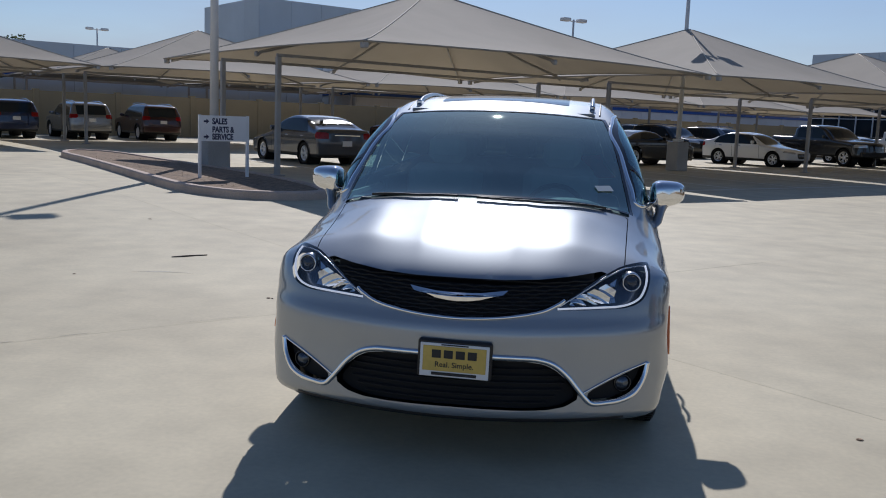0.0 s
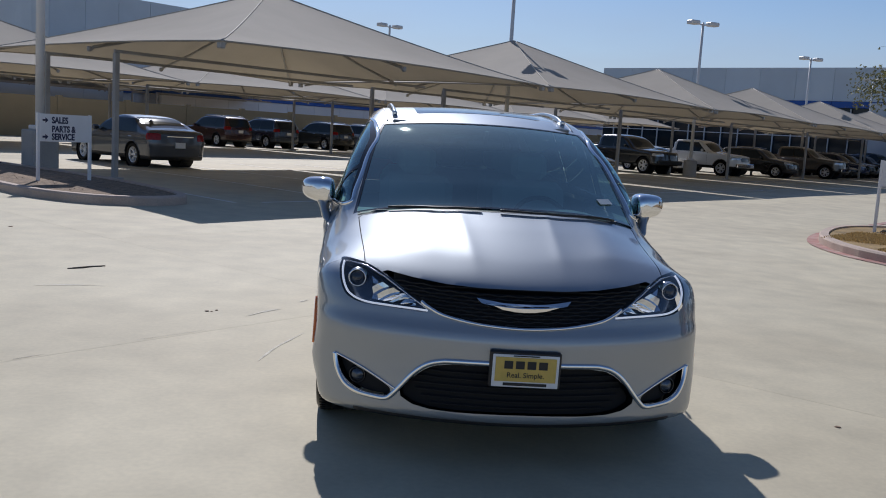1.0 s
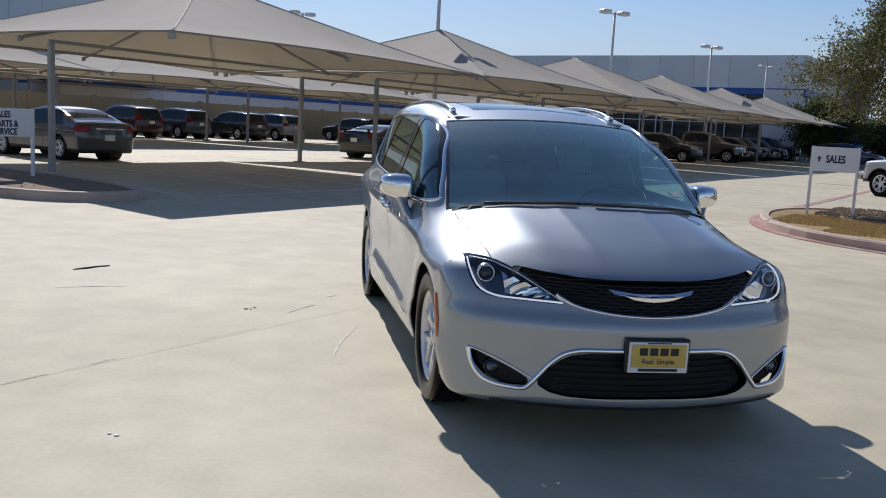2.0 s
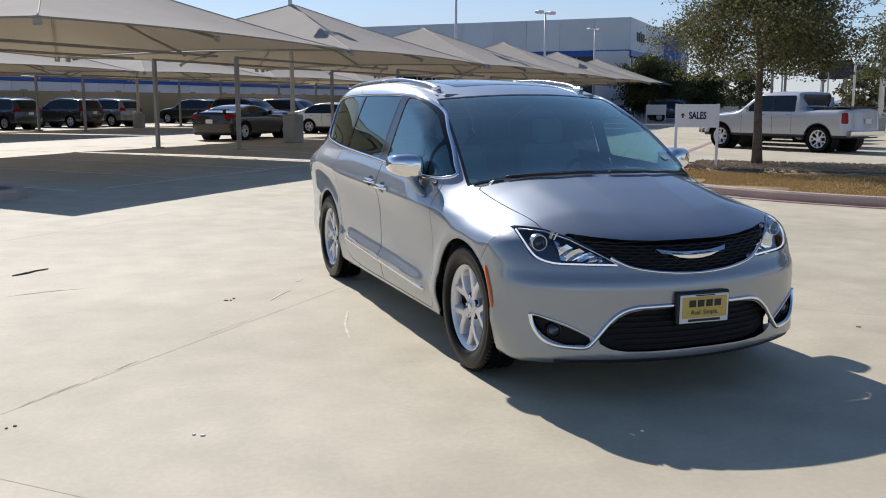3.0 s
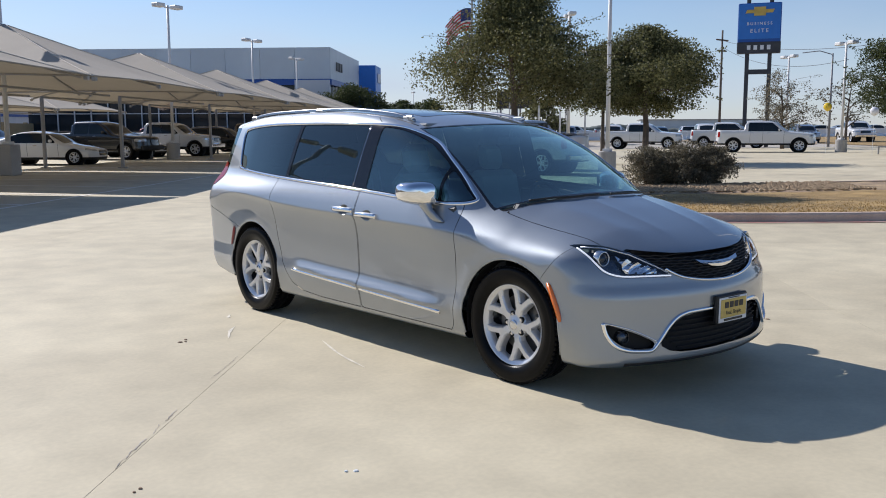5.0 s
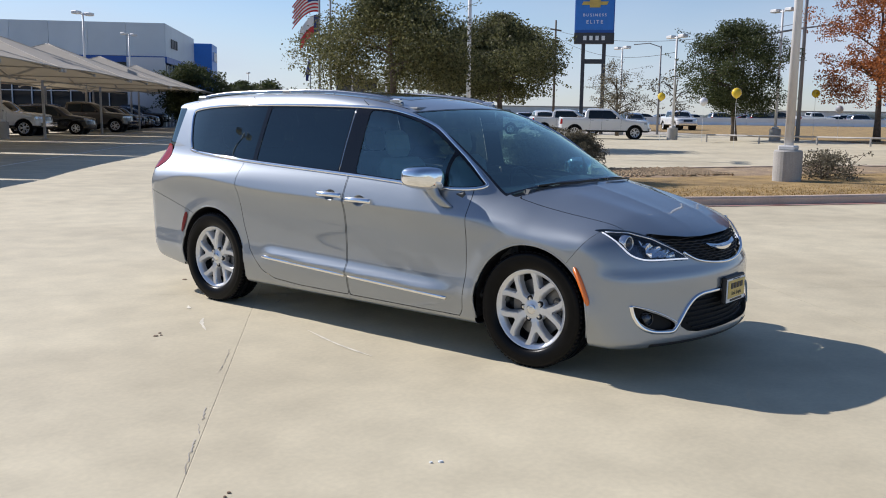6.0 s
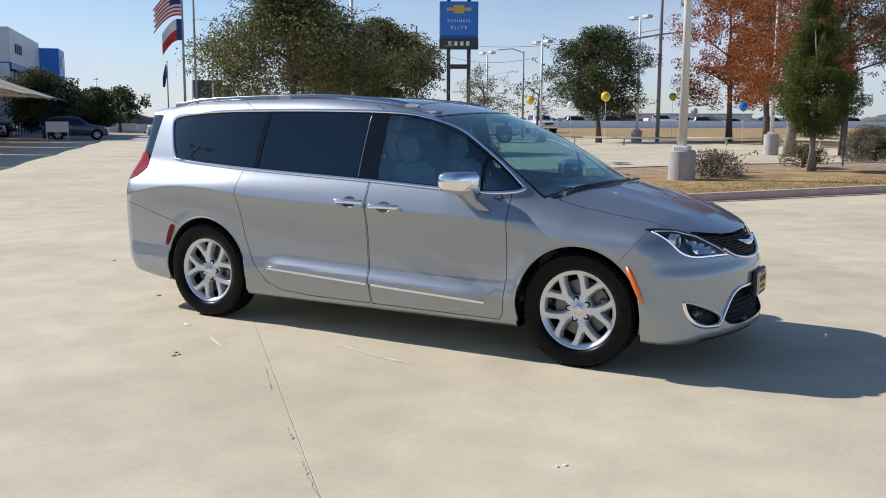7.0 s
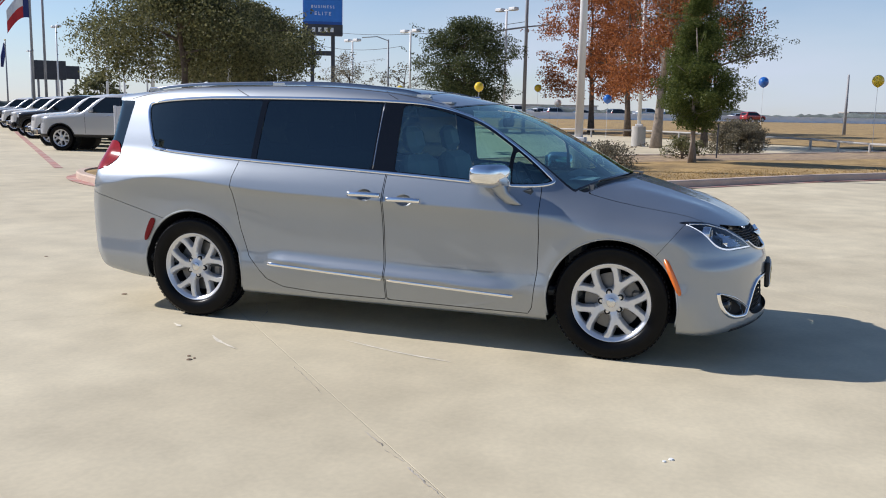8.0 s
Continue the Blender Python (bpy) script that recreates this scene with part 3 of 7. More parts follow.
# ---- the silver minivan ----
def build_minivan():
    top_line = spline([(-1.1, 0.66), (-0.93, 0.745), (-0.84, 0.81), (-0.67, 0.905), (-0.28, 1.045), (-0.04, 1.115), (0.06, 1.150), (0.28, 1.272), (0.70, 1.488),
                       (1.06, 1.613), (1.6, 1.702), (2.3, 1.738), (3.2, 1.724), (3.8, 1.672), (4.3, 1.61)])
    side_line = spline([(0.10, 0.90), (0.20, 0.945), (0.30, 0.966), (0.36, 0.978), (0.41, 0.984), (0.55, 0.972), (0.75, 0.982), (0.88, 1.007), (0.918, 1.015), (0.945, 1.009), (1.06, 0.972),
                        (1.13, 0.945), (1.35, 0.868), (1.60, 0.765), (1.75, 0.68), (1.9, 0.56)])
    nose_line = spline([(0.10, -0.76), (0.165, -0.850), (0.205, -0.908), (0.245, -0.930), (0.30, -0.927), (0.40, -0.919), (0.50, -0.914), (0.585, -0.914), (0.625, -0.908), (0.675, -0.882), (0.72, -0.868), (0.76, -0.851),
                        (0.83, -0.806), (0.95, -0.62), (1.2, -0.2)])
    tail_line = spline([(0.10, 3.98), (0.25, 4.10), (0.45, 4.195), (0.75, 4.215), (0.95, 4.195), (1.10, 4.15), (1.35, 4.06), (1.55, 4.04), (1.63, 4.10), (1.9, 4.07)])
    taper = spline([(-1.0, -0.03), (-0.4, -0.008), (0.0, 0.0), (2.6, 0.0), (3.3, -0.018), (3.9, -0.080), (4.3, -0.135)])
    roof_taper = spline([(0.0, -0.02), (0.6, 0.0), (2.6, 0.0), (3.5, -0.035), (4.2, -0.11)])

    crest = spline([(-1.0, -0.05), (0.3, -0.010), (1.5, 0.020), (2.5, 0.052), (2.95, 0.090), (3.30, 0.108), (3.55, 0.090), (3.85, 0.040), (4.2, 0.02)])

    def f(p):
        x, y, z = np.abs(p[:, 0]), p[:, 1], p[:, 2]
        w = side_line(z - crest(y) * step(0.68, 0.95, z) * (1 - step(1.02, 1.20, z))) + taper(y) + roof_taper(y) * step(1.0, 1.25, z)
        # the wheel arches stand a little proud, and a soft ledge runs along the foot of the doors
        for cy, flare in ((0.0, 0.009), (3.087, 0.005)):
            r = np.hypot(y - cy, (z - 0.37))
            w = w + flare * np.exp(-((r - 0.44) / 0.05) ** 2) * step(0.25, 0.4, z)
        # the front wings slope in to the hood
        w = w - (1 - step(0.15, 0.95, y)) * 0.30 * (np.sqrt((z - 0.86) ** 2 + 0.003) + z - 0.86) * (1 - 0.75 * step(1.02, 1.22, z))
        ledge = step(0.52, 0.80, y) * (1 - step(2.30, 2.48, y))
        zl = 0.365 + 0.045 * (y - 0.6)
        w = w + ledge * 0.027 * step(0.0, 0.012, z - zl) * (1 - step(0.012, 0.100, z - zl))
        # a fold under the crest line, fading towards the nose and the tail
        under = np.clip(0.918 + crest(y) - z, 0, None)
        w = w - 0.019 * (1 - np.exp(-under / 0.034)) * np.exp(-under / 0.20) * step(0.55, 1.5, y) * (1 - step(3.35, 3.85, y))
        # shoulder over the rear wheel
        w = w + 0.004 * step(2.4, 3.0, y) * np.exp(-((z - 0.93) / 0.10) ** 2)
        ys = y - (0.36 * x * x) * (1 - step(1.2, 2.2, y)) * step(-0.6, 0.05, y)
        crown = (0.075 - 0.030 * (1 - step(-0.1, 0.5, y))) * x * x + 0.12 * x ** 4 * (1 - step(0.0, 0.9, y))
        # two soft ridges along the hood
        ridge = (0.0068 * np.exp(-np.sqrt(((x - 0.205 - 0.05 * (y + 0.8)) / 0.050) ** 2 + 0.05)) + 0.0075 * np.exp(-((x - 0.45 - 0.10 * (y + 0.8)) / 0.09) ** 2)) * (1 - step(-0.1, 0.1, y)) * step(-0.9, -0.5, y)
        t = z - (top_line(ys) - crown + ridge)
        n = (nose_line(z) + 0.328 * x * x + 0.17 * x ** 12) - y
        r = y - (tail_line(z) - 0.13 * x * x - 0.20 * x ** 8)
        b = 0.198 + 0.012 * step(-0.1, 0.5, y) + 0.035 * step(2.6, 3.4, y) + 0.06 * step(3.5, 4.2, y) - z
        s = smax(x - w, t, 0.085)
        s = smax(s, n, 0.05)
        s = smax(s, r, 0.07)
        return smax(s, b, 0.05)

    sh = Shell(f, (-1.15, -1.05, 0.08), (1.15, 4.35, 1.85), 0.026, (0.35, 3.2, 0.75))
    body = "body"
    # a crisp edge along the crest and just beside it
    for off in (0.0, -0.007, 0.007):
        old = len(sh.v)
        sh.carve([body], "below", lambda v: v[:, 2] - 0.918 - crest(v[:, 1]) - off, lambda v: (np.abs(v[:, 0]) > 0.7) & (v[:, 1] > 0.3) & (v[:, 1] < 3.9))
        sh.panels[body] += sh.panels.pop("below")
        for s in (-1, 1):
            at = np.nonzero((np.arange(len(sh.v)) >= old) & (sh.v[:, 0] * s > 0))[0]
            sh.v[at] = sh.side(sh.v[at][:, 1:], s)[0]
    van = thing("minivan", (0.020, 0, 0), "silver minivan with chrome trim parked on the concrete lot", "minivan")

    flank = lambda v: np.abs(v[:, 0]) > 0.5
    nose = lambda v: (v[:, 1] < 0.05)
    lid = lambda v: v[:, 2] > 0.6

    def side_cut(src, dst, poly, off=0.0):
        g = inside(poly)
        sh.carve(src, dst, lambda v: g(v[:, 1], v[:, 2]) + off, flank)

    def nose_cut(src, dst, poly, off=0.0):
        g = inside(poly)
        sh.carve(src, dst, lambda v: g(np.abs(v[:, 0]), v[:, 2]) + off, nose)

    # wheel openings
    for cy, r in ((0.0, 0.415), (3.087, 0.425)):
        sh.carve([body], "gone", lambda v: np.hypot(v[:, 1] - cy, v[:, 2] - 0.365) - r, lambda v: np.abs(v[:, 0]) > 0.60)
        sh.carve([body], "gone", lambda v: np.maximum(np.abs(v[:, 1] - cy) - r * 0.985, v[:, 2] - 0.365), lambda v: np.abs(v[:, 0]) > 0.60)
    # windscreen, with its black edge
    bend = lambda v: v[:, 1] - 0.36 * v[:, 0] ** 2
    screen = lambda v: np.maximum(np.maximum(0.035 - bend(v), bend(v) - 1.045), np.abs(v[:, 0]) - (0.822 - 0.155 * (bend(v) - 0.035)))
    sh.carve([body], "screen", lambda v: screen(v) + 0.016, lid)
    sh.carve([body], "screen_edge", screen, lid)
    # cowl in front of it
    sh.carve([body], "cowl", lambda v: np.maximum(np.maximum(-0.011 - bend(v), bend(v) - 0.2), np.abs(v[:, 0]) - 0.795), lambda v: v[:, 2] > 1.0)
    # side windows
    glasshouse = rounded([(3.42, 1.226), (2.71, 1.181), (1.57, 1.130), (1.05, 1.103), (0.66, 1.080), (0.43, 1.100), (0.47, 1.165), (0.69, 1.330), (0.95, 1.482), (1.25, 1.575),
                          (1.55, 1.606), (2.1, 1.618), (2.67, 1.618), (3.14, 1.610), (3.53, 1.580), (3.62, 1.535), (3.565, 1.38), (3.50, 1.268)], 6)
    gh = inside(glasshouse)
    side_cut([body], "belt", glasshouse, -0.004)
    for name, y0, y1, lean in (("vent", 0.0, 0.675, 0.0), ("door_glass", 0.700, 1.490, 0.0), ("slide_glass", 1.655, 2.555, 0.035), ("quarter_glass", 2.600, 4.0, 0.035)):
        sh.carve(["belt"], name, lambda v: np.maximum(np.maximum(y0 - (v[:, 1] + lean * (v[:, 2] - 1.4)), (v[:, 1] + lean * (v[:, 2] - 1.4)) - y1), gh(v[:, 1], v[:, 2]) + 0.016), flank)
    # doors
    front_door = [(1.535, 1.14), (1.548, 0.90), (1.535, 0.50), (1.525, 0.262), (1.0, 0.258), (0.53, 0.255), (0.505, 0.30), (0.475, 0.55), (0.472, 0.80), (0.483, 1.10), (0.9, 1.12)]
    slide_door = [(1.545, 1.14), (1.558, 0.90), (1.545, 0.50), (1.535, 0.262), (2.05, 0.266), (2.33, 0.285), (2.46, 0.335), (2.60, 0.49), (2.665, 0.68), (2.728, 0.98), (2.722, 1.06), (2.69, 1.20), (2.1, 1.17)]
    for name, poly in (("front_door", front_door), ("slide_door", slide_door)):
        poly = np.array(poly)
        side_cut([body], name, poly, 0.0024)
        side_cut([body], "seam", poly, -0.0024)
    # lamps, grille, intake
    lamp = rounded([(0.425, 0.716), (0.525, 0.783), (0.64, 0.853), (0.735, 0.891), (0.846, 0.897), (0.862, 0.864), (0.853, 0.802), (0.822, 0.748), (0.745, 0.721), (0.60, 0.716)], 5)
    grille = np.array([(-0.02, 0.832), (0.20, 0.832), (0.36, 0.839), (0.52, 0.856), (0.69, 0.880), (0.63, 0.850), (0.52, 0.783), (0.44, 0.740), (0.36, 0.709), (0.20, 0.682), (-0.02, 0.672)])
    intake = np.array([(-0.02, 0.497), (0.32, 0.490), (0.40, 0.478), (0.45, 0.452), (0.50, 0.410), (0.548, 0.355), (0.560, 0.325), (0.50, 0.289), (0.42, 0.274), (0.30, 0.270), (-0.02, 0.274)])
    fog = rounded([(0.852, 0.459), (0.76, 0.428), (0.68, 0.394), (0.598, 0.348), (0.602, 0.316), (0.66, 0.312), (0.73, 0.318), (0.793, 0.345), (0.836, 0.396)], 4)
    nose_cut([body], "lamp", lamp)
    nose_cut([body], "grille", grille)
    nose_cut([body], "intake", intake)
    nose_cut([body], "fog", fog)
    # hood, its seam, the bumper's seam
    hood = lambda v: np.maximum(np.maximum(np.abs(v[:, 0]) - (0.735 + 0.065 * (v[:, 1] + 0.6)), bend(v) + 0.016), np.where(v[:, 2] > 0.80, -0.1, 0.1))
    sh.carve([body], "hood", lambda v: hood(v) + 0.0024, lambda v: (v[:, 1] < 0.6) & (v[:, 2] > 0.74))
    sh.carve([body], "seam", lambda v: hood(v) - 0.0024, lambda v: (v[:, 1] < 0.6) & (v[:, 2] > 0.80))
    lamp_top = spline([(0.44, 0.726), (0.525, 0.783), (0.64, 0.853), (0.735, 0.891), (0.80, 0.896)])
    sh.carve([body], "seam", lambda v: np.maximum(lamp_top(np.abs(v[:, 0])) - v[:, 2] - 0.004, np.abs(v[:, 0]) - (0.7374 + 0.065 * (v[:, 1] + 0.6))), lambda v: (v[:, 1] < -0.15) & (v[:, 2] > 0.70) & (v[:, 2] < 1.0) & (np.abs(v[:, 0]) > 0.44))
    bump_line = lambda v: v[:, 2] - (0.735 - 1.25 * (v[:, 1] + 0.30))
    sh.carve([body], "bumper", lambda v: np.maximum(bump_line(v), v[:, 1] + 0.20) + 0.002, lambda v: v[:, 1] < 0.1)
    sh.carve([body], "seam", lambda v: np.maximum(bump_line(v), v[:, 1] + 0.20) - 0.002, lambda v: (v[:, 1] < 0.1) & (v[:, 1] > -0.43) & (np.abs(v[:, 0]) > 0.7))
    tail_cut = lambda v: np.maximum(v[:, 2] - (0.735 + 0.245 * (v[:, 1] - 3.40)), 3.30 - v[:, 1])
    # tail lamp, rear window
    tail = rounded([(3.83, 1.165), (3.86, 1.11), (3.96, 1.06), (4.2, 1.04), (4.3, 1.12), (4.2, 1.20), (4.0, 1.265), (3.90, 1.27), (3.85, 1.22)], 4)
    tg = inside(tail)
    sh.carve([body], "tail_lamp", lambda v: tg(v[:, 1], v[:, 2]), lambda v: (v[:, 1] > 3.6) & (np.abs(v[:, 0]) > 0.45))
    rear = lambda v: np.maximum(np.maximum(1.16 - v[:, 2], v[:, 2] - 1.585), np.abs(v[:, 0]) - (0.80 - 0.10 * (v[:, 2] - 1.16)))
    sh.carve([body], "rear_glass", lambda v: np.maximum(rear(v), 3.795 + 0.12 * (1.585 - v[:, 2]) - v[:, 1]), lambda v: v[:, 1] > 3.5)
    sh.carve([body], "rear_bumper", lambda v: tail_cut(v) + 0.0018, lambda v: v[:, 1] > 3.2)
    sh.carve([body], "seam", lambda v: tail_cut(v) - 0.0018, lambda v: v[:, 1] > 3.2)
    # roof glass
    for y0, y1 in ((1.42, 2.08), (2.28, 3.05)):
        pane = np.array([(-0.43, y0), (0.43, y0), (0.43, y1), (-0.43, y1)])
        pg = inside(rounded(pane, 1))
        sh.carve([body], "roof_glass", lambda v: pg(v[:, 0], v[:, 1]), lambda v: v[:, 2] > 1.45)

    # openings behind the door handles
    grips = ((1.275, 1.515, 0.955), (1.565, 1.80, 0.978))
    for ya, yb, z in grips:
        cut = lambda v: np.hypot((v[:, 1] - (ya + yb) / 2) / 0.060, (v[:, 2] - z) / 0.040) - 1
        sh.carve(["front_door", "slide_door"], "gone", lambda v: cut(v) * 0.05, flank)

    paint = M["paint_silver"]
    part("body_shell", sh.geo(body), paint, van, smooth=True, tidy=False)
    part("hood", sh.geo("hood"), paint, van, smooth=True, tidy=False)
    part("front_bumper", sh.geo("bumper"), paint, van, smooth=True, tidy=False)
    part("rear_bumper", sh.geo("rear_bumper"), paint, van, smooth=True, tidy=False)
    part("panel_gap", sh.geo("seam", -0.006), M["seam_black"], van, "dark gap between panels", smooth=True, tidy=False)
    for s in (-1, 1):
        fd = part("front_door", sh.geo("front_door", 0, s), paint, van, smooth=True, tidy=False)
        sd = part("sliding_door", sh.geo("slide_door", 0, s), paint, van, smooth=True, tidy=False)
        part("window_surround", sh.geo("belt", 0.0, s), M["pillar_black"], van, "gloss black window surround", smooth=True, tidy=False)
        for name, nm, gm in (("vent", "quarter_light", "glass_front"), ("door_glass", "door_window", "glass_front"), ("slide_glass", "sliding_door_window", "glass_privacy"),
                             ("quarter_glass", "rear_side_window", "glass_privacy")):
            pane = part(nm, sh.geo(name, -0.004, s), M[gm], van, smooth=True, tidy=False)
        part("tail_lamp", sh.geo("tail_lamp", 0.004, s), M["red_lens"], van, "red tail lamp lens", smooth=True, tidy=False)
        # bright moulding round the side windows
        p, n = sh.side(np.vstack([glasshouse, glasshouse[:2]]), s)
        part("window_moulding", Geo().strip(p, n, 0.024, 0.008), M["chrome"], van, "chrome window moulding", smooth=True)
        # moulding along the foot of the doors
        for door, ya, yb in ((fd, 0.63, 1.515), (sd, 1.56, 2.44)):
            ys = np.linspace(ya, yb, 24)
            p, n = sh.side(np.stack([ys, 0.362 + 0.045 * (ys - 0.6)], -1), s)
            part("door_moulding", Geo().strip(p + n * 0.003, n, 0.030, 0.012), M["chrome"], door, "chrome lower door moulding", smooth=True)
        # handles
        for door, ya, yb, z in ((fd, 1.275, 1.515, 0.955), (sd, 1.565, 1.80, 0.978)):
            ys = np.linspace(ya, yb, 14)
            p, n = sh.side(np.stack([ys, np.full(14, z)], -1), s)
            lift = np.sin(np.linspace(0.25, math.pi - 0.25, 14)) * 0.018 + 0.006
            part("door_handle", Geo().strip(p + n * lift[:, None], n, 0.034, 0.012), M["chrome"], door, "chrome door handle", smooth=True)
            cup, turns = Geo(), np.linspace(0, 2 * math.pi, 20, endpoint=False)
            rings = []
            for r, deep in ((1.12, 0.002), (1.0, 0.004), (0.9, 0.022), (0.6, 0.032), (0.05, 0.034)):
                q, m = sh.side(np.stack([(ya + yb) / 2 + 0.060 * r * np.cos(turns), z + 0.040 * r * np.sin(turns)], -1), s)
                rings += [tuple(a) for a in q - m * deep]
            cup.add(rings, [(20 * i + j, 20 * i + (j + 1) % 20, 20 * i + 20 + (j + 1) % 20, 20 * i + 20 + j) for i in range(4) for j in range(20)])
            part("handle_recess", cup, paint, door, smooth=True)
        # mirror
        vs, fs, nu, nv = [], [], 20, 14
        for i in range(nv + 1):
            th = math.pi * i / nv
            for k in range(nu):
                ph = 2 * math.pi * k / nu
                e = 0.60
                cx, cz, cy = math.sin(th) * math.cos(ph), math.sin(th) * math.sin(ph), math.cos(th)
                q = [math.copysign(abs(c) ** e, c) for c in (cx, cy, cz)]
                lean = 0.10 * q[0]
                vs.append((s * (1.048 + 0.104 * q[0]), 0.795 - 0.110 * q[1] * (1 - 0.15 * q[0]) + lean * 0.3, 1.148 + (0.078 - 0.016 * q[0]) * q[2] + 0.01 * q[0]))
        fs = [(i * nu + k, i * nu + (k + 1) % nu, (i + 1) * nu + (k + 1) % nu, (i + 1) * nu + k) for i in range(nv) for k in range(nu)]
        mirror = part("door_mirror", Geo().add(vs, fs), M["chrome"], van, "chrome door mirror cap", smooth=True)
        foot = Geo()
        prof = [(1.020, 0.75, 1.10, 0.055, 0.045), (1.005, 0.72, 1.04, 0.050, 0.028), (0.985, 0.66, 0.985, 0.055, 0.030), (0.965, 0.64, 0.965, 0.060, 0.030)]
        vs = []
        for (cx, cy, cz, ry, rx) in prof:
            vs += [(s * (cx + rx * math.cos(a)), cy + ry * math.sin(a), cz) for a in (2 * math.pi * k / 12 for k in range(12))]
        foot.add(vs, [(i * 12 + k, i * 12 + (k + 1) % 12, (i + 1) * 12 + (k + 1) % 12, (i + 1) * 12 + k) for i in range(3) for k in range(12)])
        part("mirror_foot", foot, paint, mirror, "silver mirror foot", smooth=True)
        part("mirror_glass", Geo().box((s * 1.044, 0.897, 1.146), (0.150, 0.012, 0.095), 0.004), M["satin"], mirror)
        # roof rail
        ys = np.linspace(1.36, 3.72, 40)
        p, n = sh.top(np.stack([np.full(40, s * 0.60) - s * 0.03 * ((ys - 2.4) / 1.3) ** 2, ys], -1))
        lift = 0.013 * np.clip(np.minimum((ys - 1.36) / 0.16, (3.72 - ys) / 0.16), 0, 1) ** 0.7
        rail = part("roof_rail", Geo().strip(p + np.array([0, 0, 1.0]) * lift[:, None], n, 0.030, 0.018), M["rail_satin"], van, "satin chrome roof rail", smooth=True)
        for yy in (1.42, 2.55, 3.66):
            q, _ = sh.top(np.array([(s * 0.60 - s * 0.03 * ((yy - 2.4) / 1.3) ** 2, yy)]))
            part("rail_foot", Geo().box((q[0][0], yy, q[0][2] + 0.010), (0.034, 0.11, 0.04), 0.01), M["satin"], rail)
        # door edges: over the roof side, and the bright front edge of the sliding door's window
        for ya in (1.552, 2.705):
            p, n = sh.side(np.array([(ya + 0.03 * k, 1.622 + 0.012 * k) for k in range(6)]), s)
            part("door_seam", Geo().strip(p, n, 0.006, 0.0006), M["seam_black"], van, smooth=True)
        p, n = sh.side(np.array([(1.640 - 0.035 * (z - 1.4), z) for z in np.linspace(1.150, 1.600, 12)]), s)
        part("door_edge", Geo().strip(p, n, 0.008, 0.003), M["rail_satin"], sd, "bright door edge trim", smooth=True)
        # roof ditch
        ys = np.linspace(1.25, 3.85, 40)
        p, n = sh.top(np.stack([np.full(40, s * 0.655) - s * 0.03 * ((ys - 2.4) / 1.3) ** 2, ys], -1))
        part("roof_seam", Geo().strip(p, n, 0.012, 0.0015), M["black_plastic"], van, smooth=True)
        # side marker, rear reflector
        mk = rounded([(-0.318, 0.655), (-0.345, 0.665), (-0.405, 0.545), (-0.432, 0.475), (-0.405, 0.472)], 3)
        p, n = sh.side(mk, s)
        c = p.mean(axis=0)
        ring = [tuple(q + m * 0.006) for q, m in zip(p, n)] + [tuple(c + n.mean(axis=0) * 0.010)]
        k = len(mk)
        part("side_marker", Geo().add(ring + [tuple(q - m * 0.01) for q, m in zip(p, n)], [(i, (i + 1) % k, k) for i in range(k)] + [(i, k + 1 + i, k + 1 + (i + 1) % k, (i + 1) % k) for i in range(k)]),
             M["amber"], van, "amber side marker lamp", smooth=True)
        mk = rounded([(3.415, 0.695), (3.458, 0.71), (3.512, 0.61), (3.524, 0.55), (3.490, 0.555)], 3)
        p, n = sh.side(mk, s)
        c = p.mean(axis=0)
        k = len(mk)
        part("rear_reflector", Geo().add([tuple(q + m * 0.005) for q, m in zip(p, n)] + [tuple(c + n.mean(axis=0) * 0.008)], [(i, (i + 1) % k, k) for i in range(k)]), M["red_dark"], van, "dark red reflector", smooth=True)
        # wheel housings and wheels
        for cy, r in ((0.0, 0.42), (3.087, 0.43)):
            liner, m = Geo(), 28
            vs = []
            for x in (0.62, 0.93):
                vs += [(s * x, cy + r * math.cos(a), max(0.365 + r * math.sin(a), 0.26)) for a in np.linspace(-0.25, math.pi + 0.25, m)]
            liner.add(vs, [(i, i + 1, m + i + 1, m + i) for i in range(m - 1)])
            liner.add([(s * 0.62, cy, 0.365)] + vs[:m], [(0, i + 1, i + 2) for i in range(m - 1)])
            part("wheel_housing", liner, M["seam_black"], van)
            # rolled edge of the arch
            a = np.linspace(-0.35, math.pi + 0.35, 44)
            yz = np.stack([cy + (r - 0.004) * np.cos(a), 0.365 + (r - 0.004) * np.sin(a)], -1)
            yz = yz[yz[:, 1] > 0.235]
            p, n = sh.side(yz, s)
            part("arch_lip", Geo().tube(p - n * 0.006, 0.009, 6), paint, van, smooth=True)
            wheel_parts(van, Matrix.Translation((s * 0.846, cy, 0.368)) @ (Matrix.Rotation(math.pi, 4, "Z") if s > 0 else Matrix()), 0.368, 0.235, 0.246, M["tyre"], M["alloy"], turn_by=-0.37 if cy < 1 else 0.21)

    # windscreen and roof glass
    part("windscreen", sh.geo("screen", -0.004), M["glass_wind"], van, "tinted laminated windscreen", smooth=True, tidy=False)
    part("screen_edge", sh.geo("screen_edge", -0.001), M["black_gloss"], van, smooth=True, tidy=False)
    part("cowl", sh.geo("cowl", -0.012), M["black_plastic"], van, "black plastic cowl", smooth=True, tidy=False)
    part("rear_window", sh.geo("rear_glass", -0.003), M["glass_privacy"], van, smooth=True, tidy=False)
    part("roof_glass", sh.geo("roof_glass", 0.002), M["black_gloss"], van, "dark glass roof panel", smooth=True, tidy=False)
